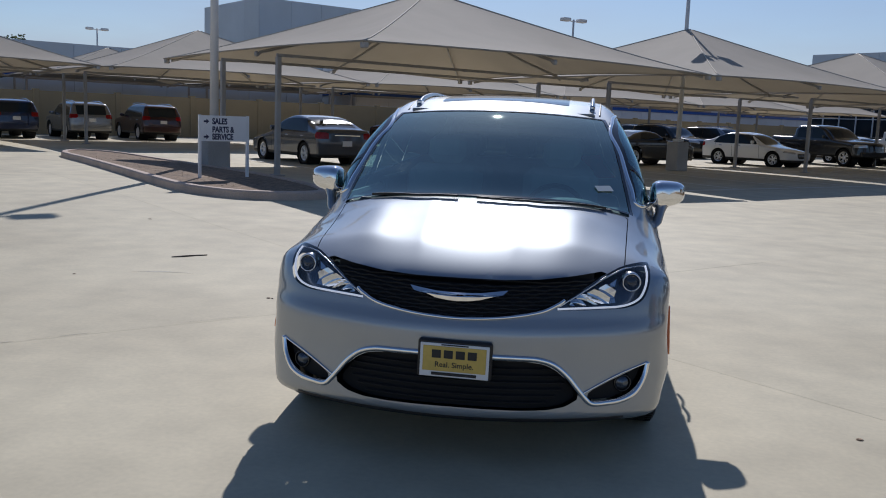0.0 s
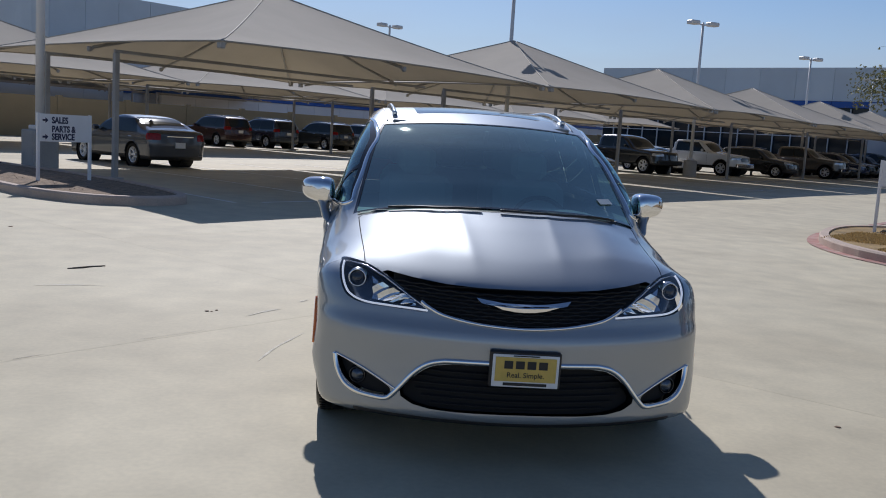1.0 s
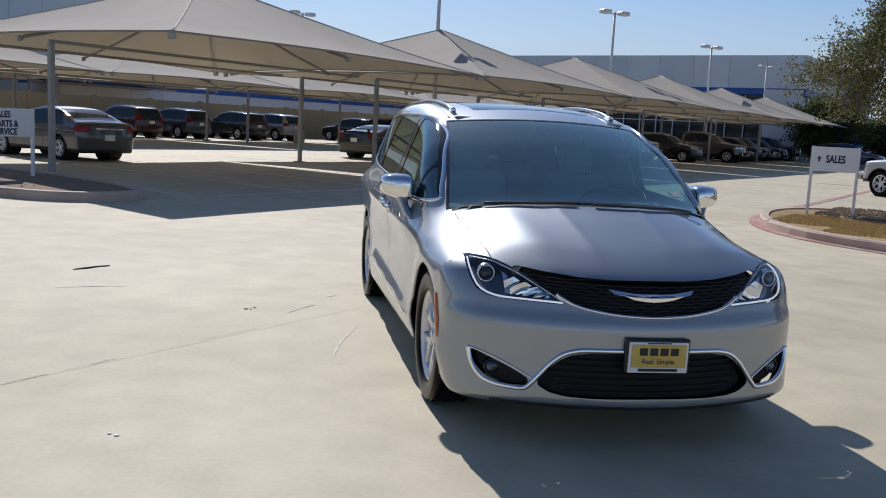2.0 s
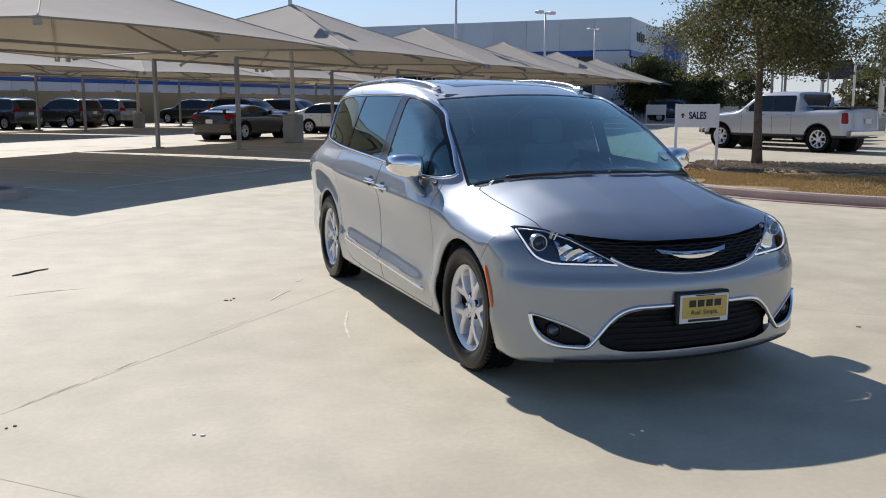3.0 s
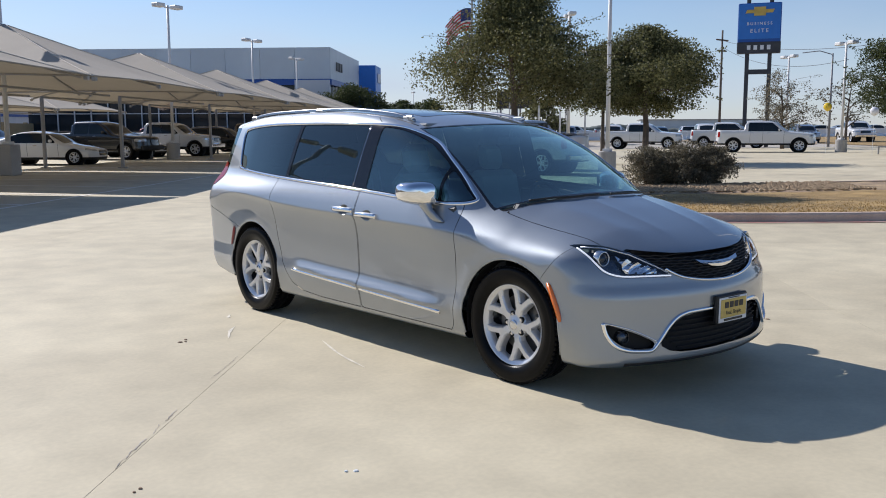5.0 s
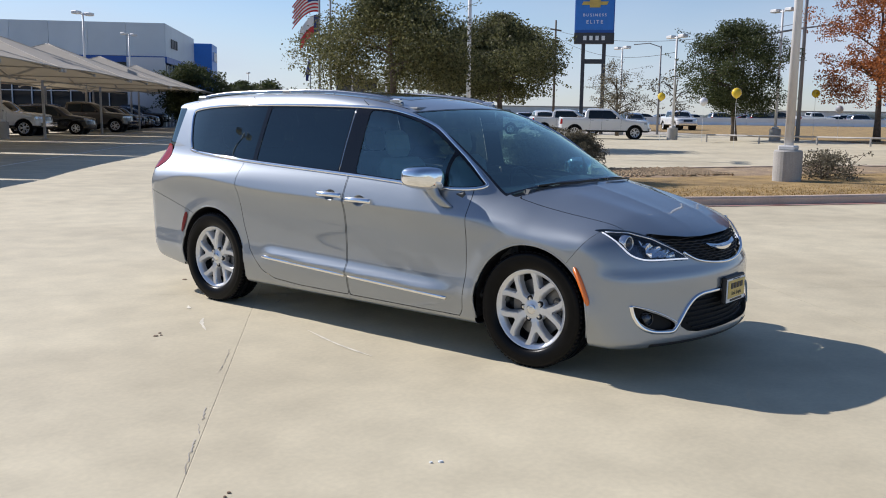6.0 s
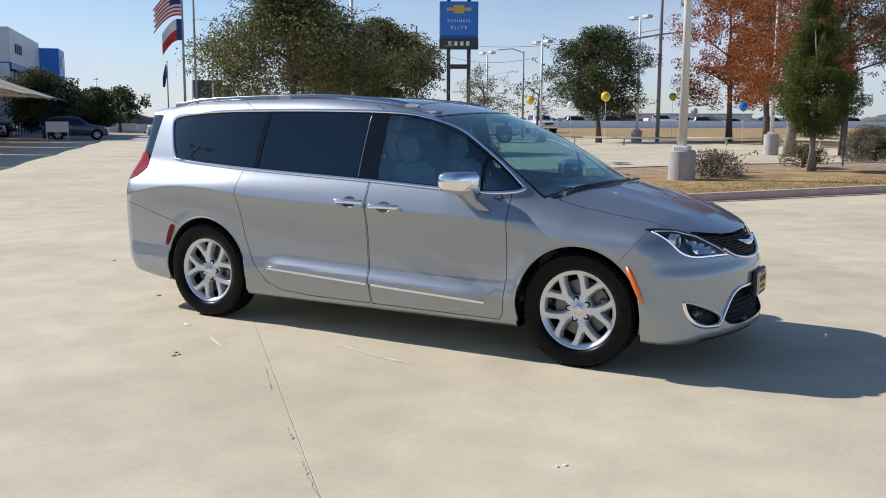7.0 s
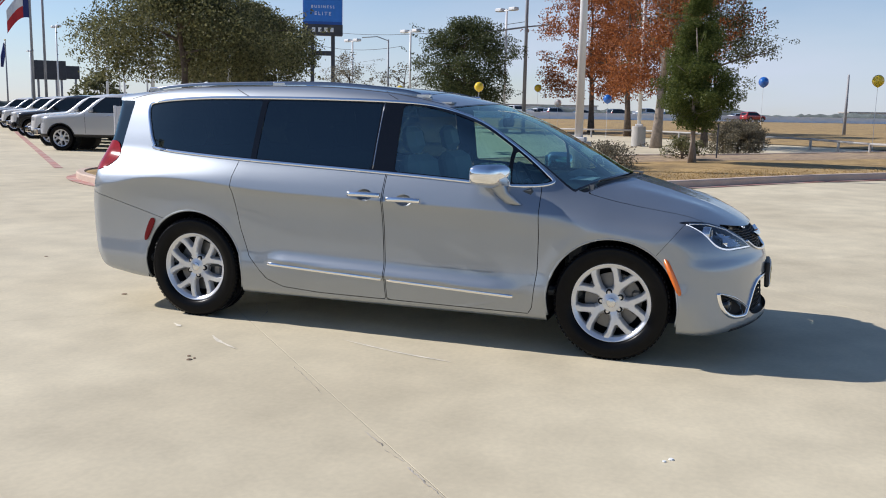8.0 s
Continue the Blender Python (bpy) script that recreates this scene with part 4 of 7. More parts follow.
    # grille: a dark bed with rows of fine wavy bars
    grille_ob = part("grille", sh.geo("grille", -0.035), M["seam_black"], van, "black mesh grille", smooth=True, tidy=False)
    for k in range(11):
        z = 0.682 + 0.0165 * k
        xs = np.linspace(-0.70, 0.70, 90)
        zz = z + 0.05 * xs * xs + 0.0025 * np.sin(xs * 70 + k * math.pi)
        ok = inside(np.vstack([grille[:11], (grille * (-1, 1))[::-1][:11]]))(xs, zz) < -0.006
        if ok.sum() > 6:
            p, n = sh.front(np.stack([xs[ok], zz[ok]], -1))
            part("grille_bar", Geo().strip(p - n * 0.022, n, 0.007, 0.006), M["black_plastic"], grille_ob)
    part("grille_backing", Geo().box((0, -0.62, 0.755), (1.20, 0.02, 0.22), 0.004), M["seam_black"], van)
    part("intake_backing", Geo().box((0, -0.69, 0.385), (1.24, 0.02, 0.34), 0.004), M["seam_black"], van)
    part("intake", sh.geo("intake", -0.05), M["seam_black"], van, "black lower air intake", smooth=True, tidy=False)
    for k in range(6):
        z = 0.298 + 0.030 * k
        half = 0.40 + 0.10 * math.sin(math.pi * (k + 0.5) / 7)
        xs = np.linspace(-half, half, 50)
        p, n = sh.front(np.stack([xs, np.full(50, z)], -1))
        part("intake_bar", Geo().strip(p - n * 0.036, n, 0.010, 0.006), M["seam_black"], van)

    def bright(name, line, w, h, lift, m, both=True, parent=van, label=""):
        line = np.asarray(line, float)
        for s in ((-1, 1) if both else (1,)):
            p, n = sh.front(line * (s, 1))
            part(name, Geo().strip(p + n * lift, n, w, h), m, parent, label, smooth=True)
    swoop = rounded([(0.47, 0.757), (0.44, 0.737), (0.36, 0.703), (0.20, 0.676), (0.0, 0.665), (-0.20, 0.676), (-0.36, 0.703), (-0.44, 0.737), (-0.47, 0.757)], 6, closed=False)
    bright("grille_moulding", swoop, 0.017, 0.010, 0.002, M["chrome"], both=False, label="chrome moulding under the grille")
    wing = rounded([(0.862, 0.470), (0.848, 0.400), (0.812, 0.340), (0.755, 0.310), (0.68, 0.300), (0.615, 0.300), (0.580, 0.330), (0.545, 0.372), (0.495, 0.432), (0.44, 0.476), (0.38, 0.497), (0.30, 0.504), (0.0, 0.508)], 6, closed=False)
    bright("bumper_moulding", wing, 0.026, 0.010, 0.002, M["chrome"], label="chrome bumper moulding")
    top_edge = rounded([(0.862, 0.470), (0.76, 0.439), (0.68, 0.404), (0.578, 0.350)], 8, closed=False)
    bright("fog_moulding", top_edge, 0.009, 0.006, 0.001, M["chrome"])
    for s in (-1, 1):
        fg = part("fog_recess", sh.geo("fog", -0.035, s), M["seam_black"], van, smooth=True, tidy=False)
        p, n = sh.front(np.array([(s * 0.765, 0.382)]))
        m = Matrix.Translation(Vector(p[0]) - Vector(n[0]) * 0.030) @ Vector((s * 0.25, -1, 0)).to_track_quat("Z", "Y").to_matrix().to_4x4()
        part("fog_lamp", Geo().lathe([(0.0, 0.018), (0.026, 0.014), (0.034, 0.004)], 24, m), M["lamp_bowl"], fg, smooth=True)
        part("fog_ring", Geo().lathe([(0.034, 0.0), (0.035, 0.014), (0.037, 0.016), (0.040, 0.012), (0.047, -0.02)], 24, m), M["black_gloss"], fg, smooth=True)
        # headlamp: clear lens, dark bowl, projector, reflector, light guide
        lens = part("headlamp", sh.geo("lamp", 0.002, s), M["glass_lens"], van, "clear headlamp lens", smooth=True, tidy=False)
        lens.visible_shadow = False
        part("lamp_bowl", sh.geo("lamp", -0.055, s), M["lamp_bowl"], lens, smooth=True, tidy=False)
        edge = rounded([(0.846, 0.888), (0.851, 0.855), (0.842, 0.803), (0.812, 0.757), (0.742, 0.732), (0.62, 0.727), (0.50, 0.724), (0.432, 0.720)], 6, closed=False)
        p, n = sh.front(edge * (s, 1))
        part("light_guide", Geo().strip(p - n * 0.010, n, 0.0095, 0.006), M["led"], lens, "white light guide", smooth=True)
        p, n = sh.front(np.array([(s * 0.772, 0.822), (s * 0.655, 0.785)]))
        face = Vector((s * 0.15, -1, 0.0)).to_track_quat("Z", "Y").to_matrix().to_4x4()
        m = Matrix.Translation(Vector(p[0]) + Vector((0, 0.050, 0))) @ face
        part("projector", Geo().lathe([(0.0, 0.020), (0.016, 0.017), (0.028, 0.008), (0.034, -0.01)], 28, m), M["black_gloss"], lens, smooth=True)
        part("projector_ring", Geo().lathe([(0.035, -0.02), (0.036, 0.012), (0.040, 0.016), (0.045, 0.010), (0.047, -0.03)], 28, m), M["satin"], lens, smooth=True)
        bowl, cols, rows = Geo(), 9, 5
        grid = [(s * (0.505 + 0.205 * u), 0.738 + 0.012 * u + (0.030 + 0.075 * u) * v) for u in np.linspace(0, 1, cols) for v in np.linspace(0, 1, rows)]
        q, m = sh.front(np.array(grid))
        deep = np.array([0.022 + 0.016 * ((k // rows + k % rows) % 2) for k in range(len(grid))])
        bowl.add((q - m * deep[:, None]).tolist(), [(a * rows + c, (a + 1) * rows + c, (a + 1) * rows + c + 1, a * rows + c + 1) for a in range(cols - 1) for c in range(rows - 1)])
        part("reflector", bowl, M["chrome"], lens, "faceted chrome reflector")
        p, n = sh.front(np.array([(s * 0.445, 0.728), (s * 0.525, 0.776), (s * 0.64, 0.845), (s * 0.735, 0.882), (s * 0.835, 0.888)]))
        part("lamp_rim", Geo().strip(p - n * 0.004, n, 0.007, 0.005), M["satin"], lens, "bright upper rim of the headlamp", smooth=True)
    # black strip stands in for the van's ground shadow mirrored in the chin
    chin = np.stack([np.linspace(-0.76, 0.76, 60), np.full(60, 0.222)], -1)
    bright("chin_strip", chin, 0.030, 0.004, 0.000, M["black_plastic"], both=False, label="black strip drawn for the shadow mirrored along the bumper's lower edge")
    # winged badge, drawn as a plain shape
    badge = [(0.0, 0.012), (0.045, 0.016), (0.10, 0.018), (0.165, 0.026), (0.222, 0.034), (0.205, 0.022), (0.16, 0.006), (0.10, -0.010), (0.045, -0.017), (0.0, -0.019)]
    outline = [(x, z) for x, z in badge] + [(-x, z) for x, z in badge[::-1][1:-1]]
    p, n = sh.front(np.array([(x, 0.757 + z) for x, z in outline]))
    k = len(outline)
    mid, mn = sh.front(np.array([(x * 0.9, 0.757 + z * 0.3 + 0.002) for x, z in outline]))
    g = Geo().add([tuple(q - m * 0.02) for q, m in zip(p, n)] + [tuple(q + m * 0.004) for q, m in zip(p, n)] + [tuple(q + m * 0.010) for q, m in zip(mid, mn)],
                  [(i, (i + 1) % k, k + (i + 1) % k, k + i) for i in range(k)] + [(k + i, k + (i + 1) % k, 2 * k + (i + 1) % k, 2 * k + i) for i in range(k)]
                  + [(2 * k + i, 2 * k + i + 1, 2 * k + k - i - 2 + 0, 2 * k + (k - i - 1 + 0)) for i in range(1, k // 2 - 1)])
    part("badge", g, M["chrome"], van, "chrome winged badge", smooth=False)
    # plate in its holder
    holder = part("plate_holder", Geo().box((0, -0.9250, 0.490), (0.330, 0.030, 0.172), 0.008), M["black_plastic"], van, "black plate holder")
    holder.matrix_basis = Matrix.Rotation(radians(0.8), 4, "Y")
    part("number_plate", Geo().box((0, -0.9430, 0.486), (0.306, 0.006, 0.150), 0.002), M["sign_white"], holder, "white plate frame with bars")
    part("plate_panel", Geo().box((0, -0.9475, 0.4935), (0.280, 0.004, 0.112), 0.001), M["plate_yellow"], holder, "yellow dealer plate")
    bars = Geo()
    for k in range(4):
        bars.box((-0.080 + 0.053 * k, -0.9505, 0.515), (0.040, 0.003, 0.036))
    part("plate_bar", bars, M["ink_black"], holder)
    part("plate_bar", Geo().box((0, -0.9475, 0.425), (0.20, 0.003, 0.013)), M["ink_black"], holder)
    part("plate_bar", Geo().box((0, -0.9475, 0.556), (0.12, 0.003, 0.005)), M["ink_black"], holder)
    words("Real. Simple.", 0.034, Matrix.Translation((0, -0.9502, 0.467)) @ pose(0, 0, 0, 90, 0, 0), M["ink_black"], holder)
    # wipers
    for pts in (((-0.62, 0.165), (-0.35, 0.035), (-0.12, 0.0)), ((-0.02, -0.015), (0.30, 0.0), (0.66, 0.165))):
        line = rounded(pts, 8, closed=False)
        p, n = sh.top(line)
        part("wiper", Geo().strip(p + n * 0.010, n, 0.009, 0.009), M["black_plastic"], van, smooth=True)
    # sticker on the glass
    p, n = sh.top(np.array([(0.655, 0.365)]))
    m = Matrix.Translation(Vector(p[0]) + Vector(n[0]) * 0.002) @ Vector(n[0]).to_track_quat("Z", "Y").to_matrix().to_4x4()
    part("sticker", Geo().box((0, 0, 0), (0.11, 0.045, 0.001), 0, m), M["paper"], van, "pale windscreen sticker")
    # roof fin
    q, _ = sh.top(np.array([(0.0, 3.55)]))
    part("aerial_fin", Geo().add([(-0.03, 3.44, q[0][2]), (0.03, 3.44, q[0][2]), (0.035, 3.62, q[0][2]), (-0.035, 3.62, q[0][2]), (0, 3.58, q[0][2] + 0.055), (0, 3.61, q[0][2] + 0.05)],
                                 [(0, 1, 4), (1, 2, 5, 4), (3, 0, 4, 5), (2, 3, 5)]), paint, van)

    # interior
    part("cabin_floor", Geo().box((0, 1.9, 0.40), (1.78, 3.4, 0.06), 0.02), M["dash"], van, "dark carpeted floor")
    # upper box raises the bulkhead to stop sun leaking into the engine bay
    part("bulkhead", Geo().box((0, 0.26, 0.66), (1.66, 0.14, 0.66), 0.03).box((0, 0.20, 0.86), (1.44, 0.10, 0.46), 0.03), M["dash"], van)
    # unseen boxes added in the engine bay to block sun leaking out the nose
    part("engine_cover", Geo().box((0, -0.22, 0.60), (1.10, 0.72, 0.44), 0.05).box((0, -0.50, 0.50), (0.90, 0.40, 0.30), 0.04), M["black_plastic"], van)
    dash = Geo()
    prof = [(0.20, 1.02), (0.42, 1.075), (0.62, 1.06), (0.74, 1.00), (0.78, 0.90), (0.72, 0.70), (0.40, 0.60)]
    m = len(prof)
    vs = []
    for x in np.linspace(-0.80, 0.80, 17):
        hump = 0.035 * math.exp(-((x - 0.38) / 0.22) ** 2)
        vs += [(x, y + 0.05 * x * x, z + (hump if 0.4 < y < 0.75 and z > 0.95 else 0)) for y, z in prof]
    dash.add(vs, [(i * m + k, i * m + k + 1, (i + 1) * m + k + 1, (i + 1) * m + k) for i in range(16) for k in range(m - 1)])
    part("dashboard", dash, M["dash"], van, "dark dashboard", smooth=True)
    # instrument hood, its pale colour replacing sun that the closed roof keeps out
    cowl_top = Geo()
    vs = [(0.40 + 0.27 * r * math.cos(a), 0.47 + 0.12 * r * math.sin(a), 1.062 + 0.062 * math.sqrt(1 - r * r)) for r in (0.02, 0.35, 0.65, 0.88, 1.0) for a in np.linspace(0, 2 * math.pi, 24, endpoint=False)]
    cowl_top.add(vs, [(i * 24 + k, i * 24 + (k + 1) % 24, i * 24 + 24 + (k + 1) % 24, i * 24 + 24 + k) for i in range(4) for k in range(24)])
    part("instrument_hood", cowl_top, M["dash_sunlit"], van, "instrument hood painted pale for sunlight on it", smooth=True)
    part("dash_papers", Geo().box((-0.05, 0.36, 1.085), (0.34, 0.16, 0.004)), M["paper"], van, "sheet of paper on the dashboard")
    ring = Geo().tube([(0.38 + 0.185 * math.cos(a), 0.90 + 0.07 * math.sin(a), 0.98 + 0.172 * math.sin(a)) for a in np.linspace(0, 2 * math.pi, 37)], 0.016, 8, cap=False)
    ring.box((0.38, 0.90, 0.97), (0.15, 0.05, 0.12), 0.02).box((0.38, 0.90, 0.98), (0.34, 0.03, 0.035), 0.01)
    part("steering_wheel", ring, M["black_plastic"], van, smooth=False)
    def seat(x, y, wide, z0=0.44):
        st = part("car_seat", Geo().box((x, y, z0 + 0.16), (wide, 0.52, 0.18), 0.06), M["seat"], van, "grey upholstered car seat")
        lean = Matrix.Translation((x, y + 0.24, z0 + 0.20)) @ Matrix.Rotation(radians(-14), 4, "X")
        part("seat_back", Geo().box((0, 0, 0.30), (wide * 0.95, 0.15, 0.62), 0.06, lean), M["seat"], st)
        for dx in ((0,) if wide < 0.8 else (-wide / 3, 0, wide / 3)):
            part("headrest", Geo().box((dx, 0.0, 0.72), (0.26, 0.10, 0.20), 0.045, lean).tube([(dx - 0.05, 0, 0.58), (dx - 0.05, 0, 0.7)], 0.006, 6, True, lean).tube([(dx + 0.05, 0, 0.58), (dx + 0.05, 0, 0.7)], 0.006, 6, True, lean), M["seat"], st)
    for x in (-0.40, 0.40):
        seat(x, 1.15, 0.54)
        seat(x, 2.10, 0.52)
    seat(0.0, 3.0, 1.30)
    for s in (-1, 1):
        part("door_card", Geo().box((s * 0.90, 1.10, 0.74), (0.06, 1.15, 0.66), 0.02).box((s * 0.90, 2.2, 0.76), (0.06, 0.85, 0.70), 0.02), M["dash"], van)
    part("headliner", Geo().box((0, 2.45, 1.60), (1.20, 2.5, 0.02), 0.01), M["seat"], van)
    mirror_in = sh.top(np.array([(0.0, 0.92)]))[0][0]
    part("cabin_mirror", Geo().box((0, mirror_in[1] + 0.04, mirror_in[2] - 0.10), (0.24, 0.03, 0.065), 0.012).tube([(0, mirror_in[1] + 0.03, mirror_in[2] - 0.09), (0, mirror_in[1], mirror_in[2] - 0.01)], 0.012, 6), M["black_plastic"], van)
    return van


def words(text, size, m, material, parent=None, name="lettering", align="CENTER", heavy=0.012):
    """Raised lettering in the built-in typeface, as a mesh."""
    cu = bpy.data.curves.new("lettering", "FONT")
    cu.body, cu.size, cu.align_x, cu.align_y, cu.extrude = text, size, align, "CENTER", size * 0.012
    cu.offset = size * heavy
    tmp = bpy.data.objects.new("lettering", cu)
    scene.collection.objects.link(tmp)
    me = bpy.data.meshes.new_from_object(tmp.evaluated_get(bpy.context.evaluated_depsgraph_get()))
    bpy.data.objects.remove(tmp)
    bpy.data.curves.remove(cu)
    me.materials.clear()
    return part(name, me, material, parent, at=m)


build_minivan()


# ---- the lot: its own axes lie at 45 degrees (a along the rows of canopies, b across them) ----
R2 = math.sqrt(0.5)


def lot(a, b, z=None):
    """A place by the lot's axes; z above the ground, which rises gently to the far sides."""
    x, y = (a - b) * R2, (a + b) * R2
    return (x, y, level(x, y) + (z or 0.0))


def level(x, y):
    b = (y - x) * R2
    return float(0.17 * step(2, 14, -b) + 0.45 * step(15, 50, -b) + 0.14 * step(4, 16, b))


def turned(a, b, z=0.0, heading=0.0):
    """A pose on the lot, its y axis turned heading degrees to the left from +y."""
    x, y, g = lot(a, b)
    return pose(x, y, g + z, 0, 0, heading)


# ground sheet to the horizon
def build_ground():
    g = Geo()
    ticks = [-3000, -900, -300, -150, -90, -60] + list(range(-56, 61, 4)) + [70, 90, 130, 200, 400, 900, 3000]
    n = len(ticks)
    for a in ticks:
        for b in ticks:
            x, y = (a - b) * R2, (a + b) * R2
            g.v.append((x, y, level(x, y) - 0.02))
    g.f = [(i * n + j, (i + 1) * n + j, (i + 1) * n + j + 1, i * n + j + 1) for i in range(n - 1) for j in range(n - 1)]
    tagged(part("ground", g, M["earth"], smooth=True), "dry bare ground round the lot", "ground", kind="structure")


M["earth"] = mat("earth", (0.26, 0.20, 0.12), 0.95, vary=0.25, scale=0.15, fine=0.2, fine_scale=12, second=(0.34, 0.25, 0.13), second_scale=0.05, second_amount=0.8)
build_ground()

# concrete lot, cast in square bays with sealed joints
BAY, A0, B0 = 4.70, 1.80, 2.505
paving = thing("pavement", (0, 0, 0), "pale concrete lot cast in square bays", "pavement", kind="structure")
part("joint_filler", Geo().add([lot(a, b, -0.009) for a in range(-60, 101, 2) for b in range(-40, 61, 2)],
                               [(i * 51 + j, (i + 1) * 51 + j, (i + 1) * 51 + j + 1, i * 51 + j + 1) for i in range(80) for j in range(50)]), M["joint"], paving, "dark joint filler")
far_bays = Geo()


def bay(g, a0, b0, cells):
    """One bay: a slab whose worn edges dip into the joints."""
    o = len(g.v)
    e = 0.0007
    ts = [0, 0.003 / BAY] + [k / cells for k in range(1, cells)] + [1 - 0.003 / BAY, 1]
    n = len(ts)
    tilt = (random.uniform(-1, 1) * 0.0006, random.uniform(-1, 1) * 0.0006)
    for i, u in enumerate(ts):
        for j, v in enumerate(ts):
            edge = i in (0, n - 1) or j in (0, n - 1)
            g.v.append(lot(a0 + e + u * (BAY - 2 * e), b0 + e + v * (BAY - 2 * e), (-0.0012 if edge else 0.0) + (u - 0.5) * tilt[0] + (v - 0.5) * tilt[1]))
    g.f += [(o + i * n + j, o + (i + 1) * n + j, o + (i + 1) * n + j + 1, o + i * n + j + 1) for i in range(n - 1) for j in range(n - 1)]


M["slab"] = mat("slab", (0.582, 0.514, 0.362), 0.75, vary=0.10, scale=2.3, fine=0.045, fine_scale=30, bump=0.10, bump_scale=140,
                second=(0.475, 0.412, 0.284), second_scale=0.38, second_amount=0.8, per_object=0.035)
for i in range(-10, 18):
    for j in range(-9, 12):
        a0, b0 = A0 + BAY * i, B0 + BAY * j
        if -14 < a0 < 34 and -9 < b0 < 20:
            g = Geo()
            bay(g, a0, b0, 4)
            part("concrete_slab", g, M["slab"], paving, tidy=False)
        elif b0 + BAY < 46 and (a0 < 60) and b0 > -32:
            bay(far_bays, a0, b0, 1)
tagged(part("far_slabs", far_bays, M["slab"], paving, tidy=False), kind="stuff")

# surface litter: a stick, specks, cracks in the concrete
stick = Geo().tube([(-3.61, 4.12, 0.008), (-3.50, 4.20, 0.012), (-3.42, 4.31, 0.010), (-3.32, 4.37, 0.014)], [0.008, 0.011, 0.009, 0.005], 7)
tagged(part("stick", stick, M["bark"], smooth=True), "short dark stick lying on the concrete", "stick")


def crack(points, w):
    """A wandering hairline crack, a few millimetres proud of the slab's face as dark fill."""
    line = rounded(points, 6, closed=False)
    g = Geo()
    for k, p in enumerate(line):
        j = (random.uniform(-1, 1) * 0.006, random.uniform(-1, 1) * 0.006)
        ww = w * random.uniform(0.15, 0.6)
        g.v += [(p[0] + j[0] - ww * R2, p[1] + j[1] + ww * R2, level(p[0], p[1]) + 0.003), (p[0] + j[0] + ww * R2, p[1] + j[1] - ww * R2, level(p[0], p[1]) + 0.003)]
    g.f = [(2 * k, 2 * k + 1, 2 * k + 3, 2 * k + 2) for k in range(len(line) - 1)]
    tagged(part("crack", g, M["joint"]), "dark hairline crack in the concrete", "crack")


for line, w in (([(-3.331, 0.215), (-3.24, 0.33), (-3.158, 0.416)], 0.006), ([(-3.158, 0.416), (-3.093, 0.48), (-3.047, 0.532)], 0.010), ([(-2.99, 0.575), (-2.90, 0.70)], 0.004),
                ([(-2.851, 0.73), (-2.775, 0.815), (-2.714, 0.887)], 0.007), ([(-2.264, 1.346), (-2.051, 1.545), (-1.858, 1.744)], 0.004),
                ([(-0.90, 2.556), (-0.62, 2.66), (-0.362, 2.814)], 0.007), ([(-1.149, 3.68), (-1.02, 3.50), (-0.875, 3.354)], 0.004)):
    crack(line, w)


def scuff(points, w):
    """A thin chalky scrape on the slab."""
    line = rounded(points, 5, closed=False)
    g = Geo()
    for k, p in enumerate(line):
        ww = w * random.uniform(0.4, 1.0) * math.sin(math.pi * (k + 0.5) / len(line))
        g.v += [(p[0] - ww, p[1] + ww * 0.6, level(p[0], p[1]) + 0.003), (p[0] + ww, p[1] - ww * 0.6, level(p[0], p[1]) + 0.003)]
    g.f = [(2 * k, 2 * k + 1, 2 * k + 3, 2 * k + 2) for k in range(len(line) - 1)]
    tagged(part("scuff", g, M["chalk"]), "pale chalky scrape on the concrete", "scuff mark")


M["chalk"] = mat("chalk", (0.70, 0.65, 0.54), 0.85, vary=0.2, scale=14)
scuff([(-1.20, 3.08), (-1.24, 3.02), (-1.27, 2.97)], 0.018)
scuff([(-1.40, 2.62), (-1.51, 2.50), (-1.64, 2.28)], 0.016)
scuff([(-1.15, 1.75), (-1.30, 1.30), (-1.38, 0.90)], 0.012)
scuff([(-3.6, 3.2), (-3.3, 3.3), (-3.0, 3.32)], 0.02)
for px, py, r, m in ((-2.508, -0.547, 0.014, "paper"), (-1.968, 2.41, 0.020, "mulch"), (2.02, -0.09, 0.02, "mulch"), (-1.90, 2.46, 0.013, "mulch"), (-1.93, 2.40, 0.010, "mulch"), (-2.545, -0.52, 0.010, "paper"),
                     (-0.515, 4.06, 0.026, "mulch"), (-3.338, -0.085, 0.010, "mulch"), (-3.375, -0.105, 0.008, "mulch"), (0.7, 6.0, 0.02, "mulch"), (-5.2, 6.9, 0.03, "mulch"), (-4.0, 2.9, 0.015, "mulch")):
    tagged(part("speck", Geo().lathe([(0.0, 0.006), (r * 0.7, 0.006), (r, 0.001)], 7, Matrix.Translation((px, py, level(px, py)))), M[m]), "small scrap of litter on the concrete", "litter")


# painted stall lines under the canopies
def stripe(a0, b0, a1, b1, w=0.11):
    d = math.hypot(a1 - a0, b1 - b0)
    na, nb = -(b1 - b0) / d * w / 2, (a1 - a0) / d * w / 2
    k = max(int(d / 0.8), 1)
    g = Geo()
    for i in range(k + 1):
        a, b = a0 + (a1 - a0) * i / k, b0 + (b1 - b0) * i / k
        g.v += [lot(a + na, b + nb, 0.006), lot(a - na, b - nb, 0.006)]
    g.f = [(2 * i, 2 * i + 1, 2 * i + 3, 2 * i + 2) for i in range(k)]
    tagged(part("stall_line", g, M["stripe"]), "worn white painted stall line", "road marking", "stall lines", "structure")


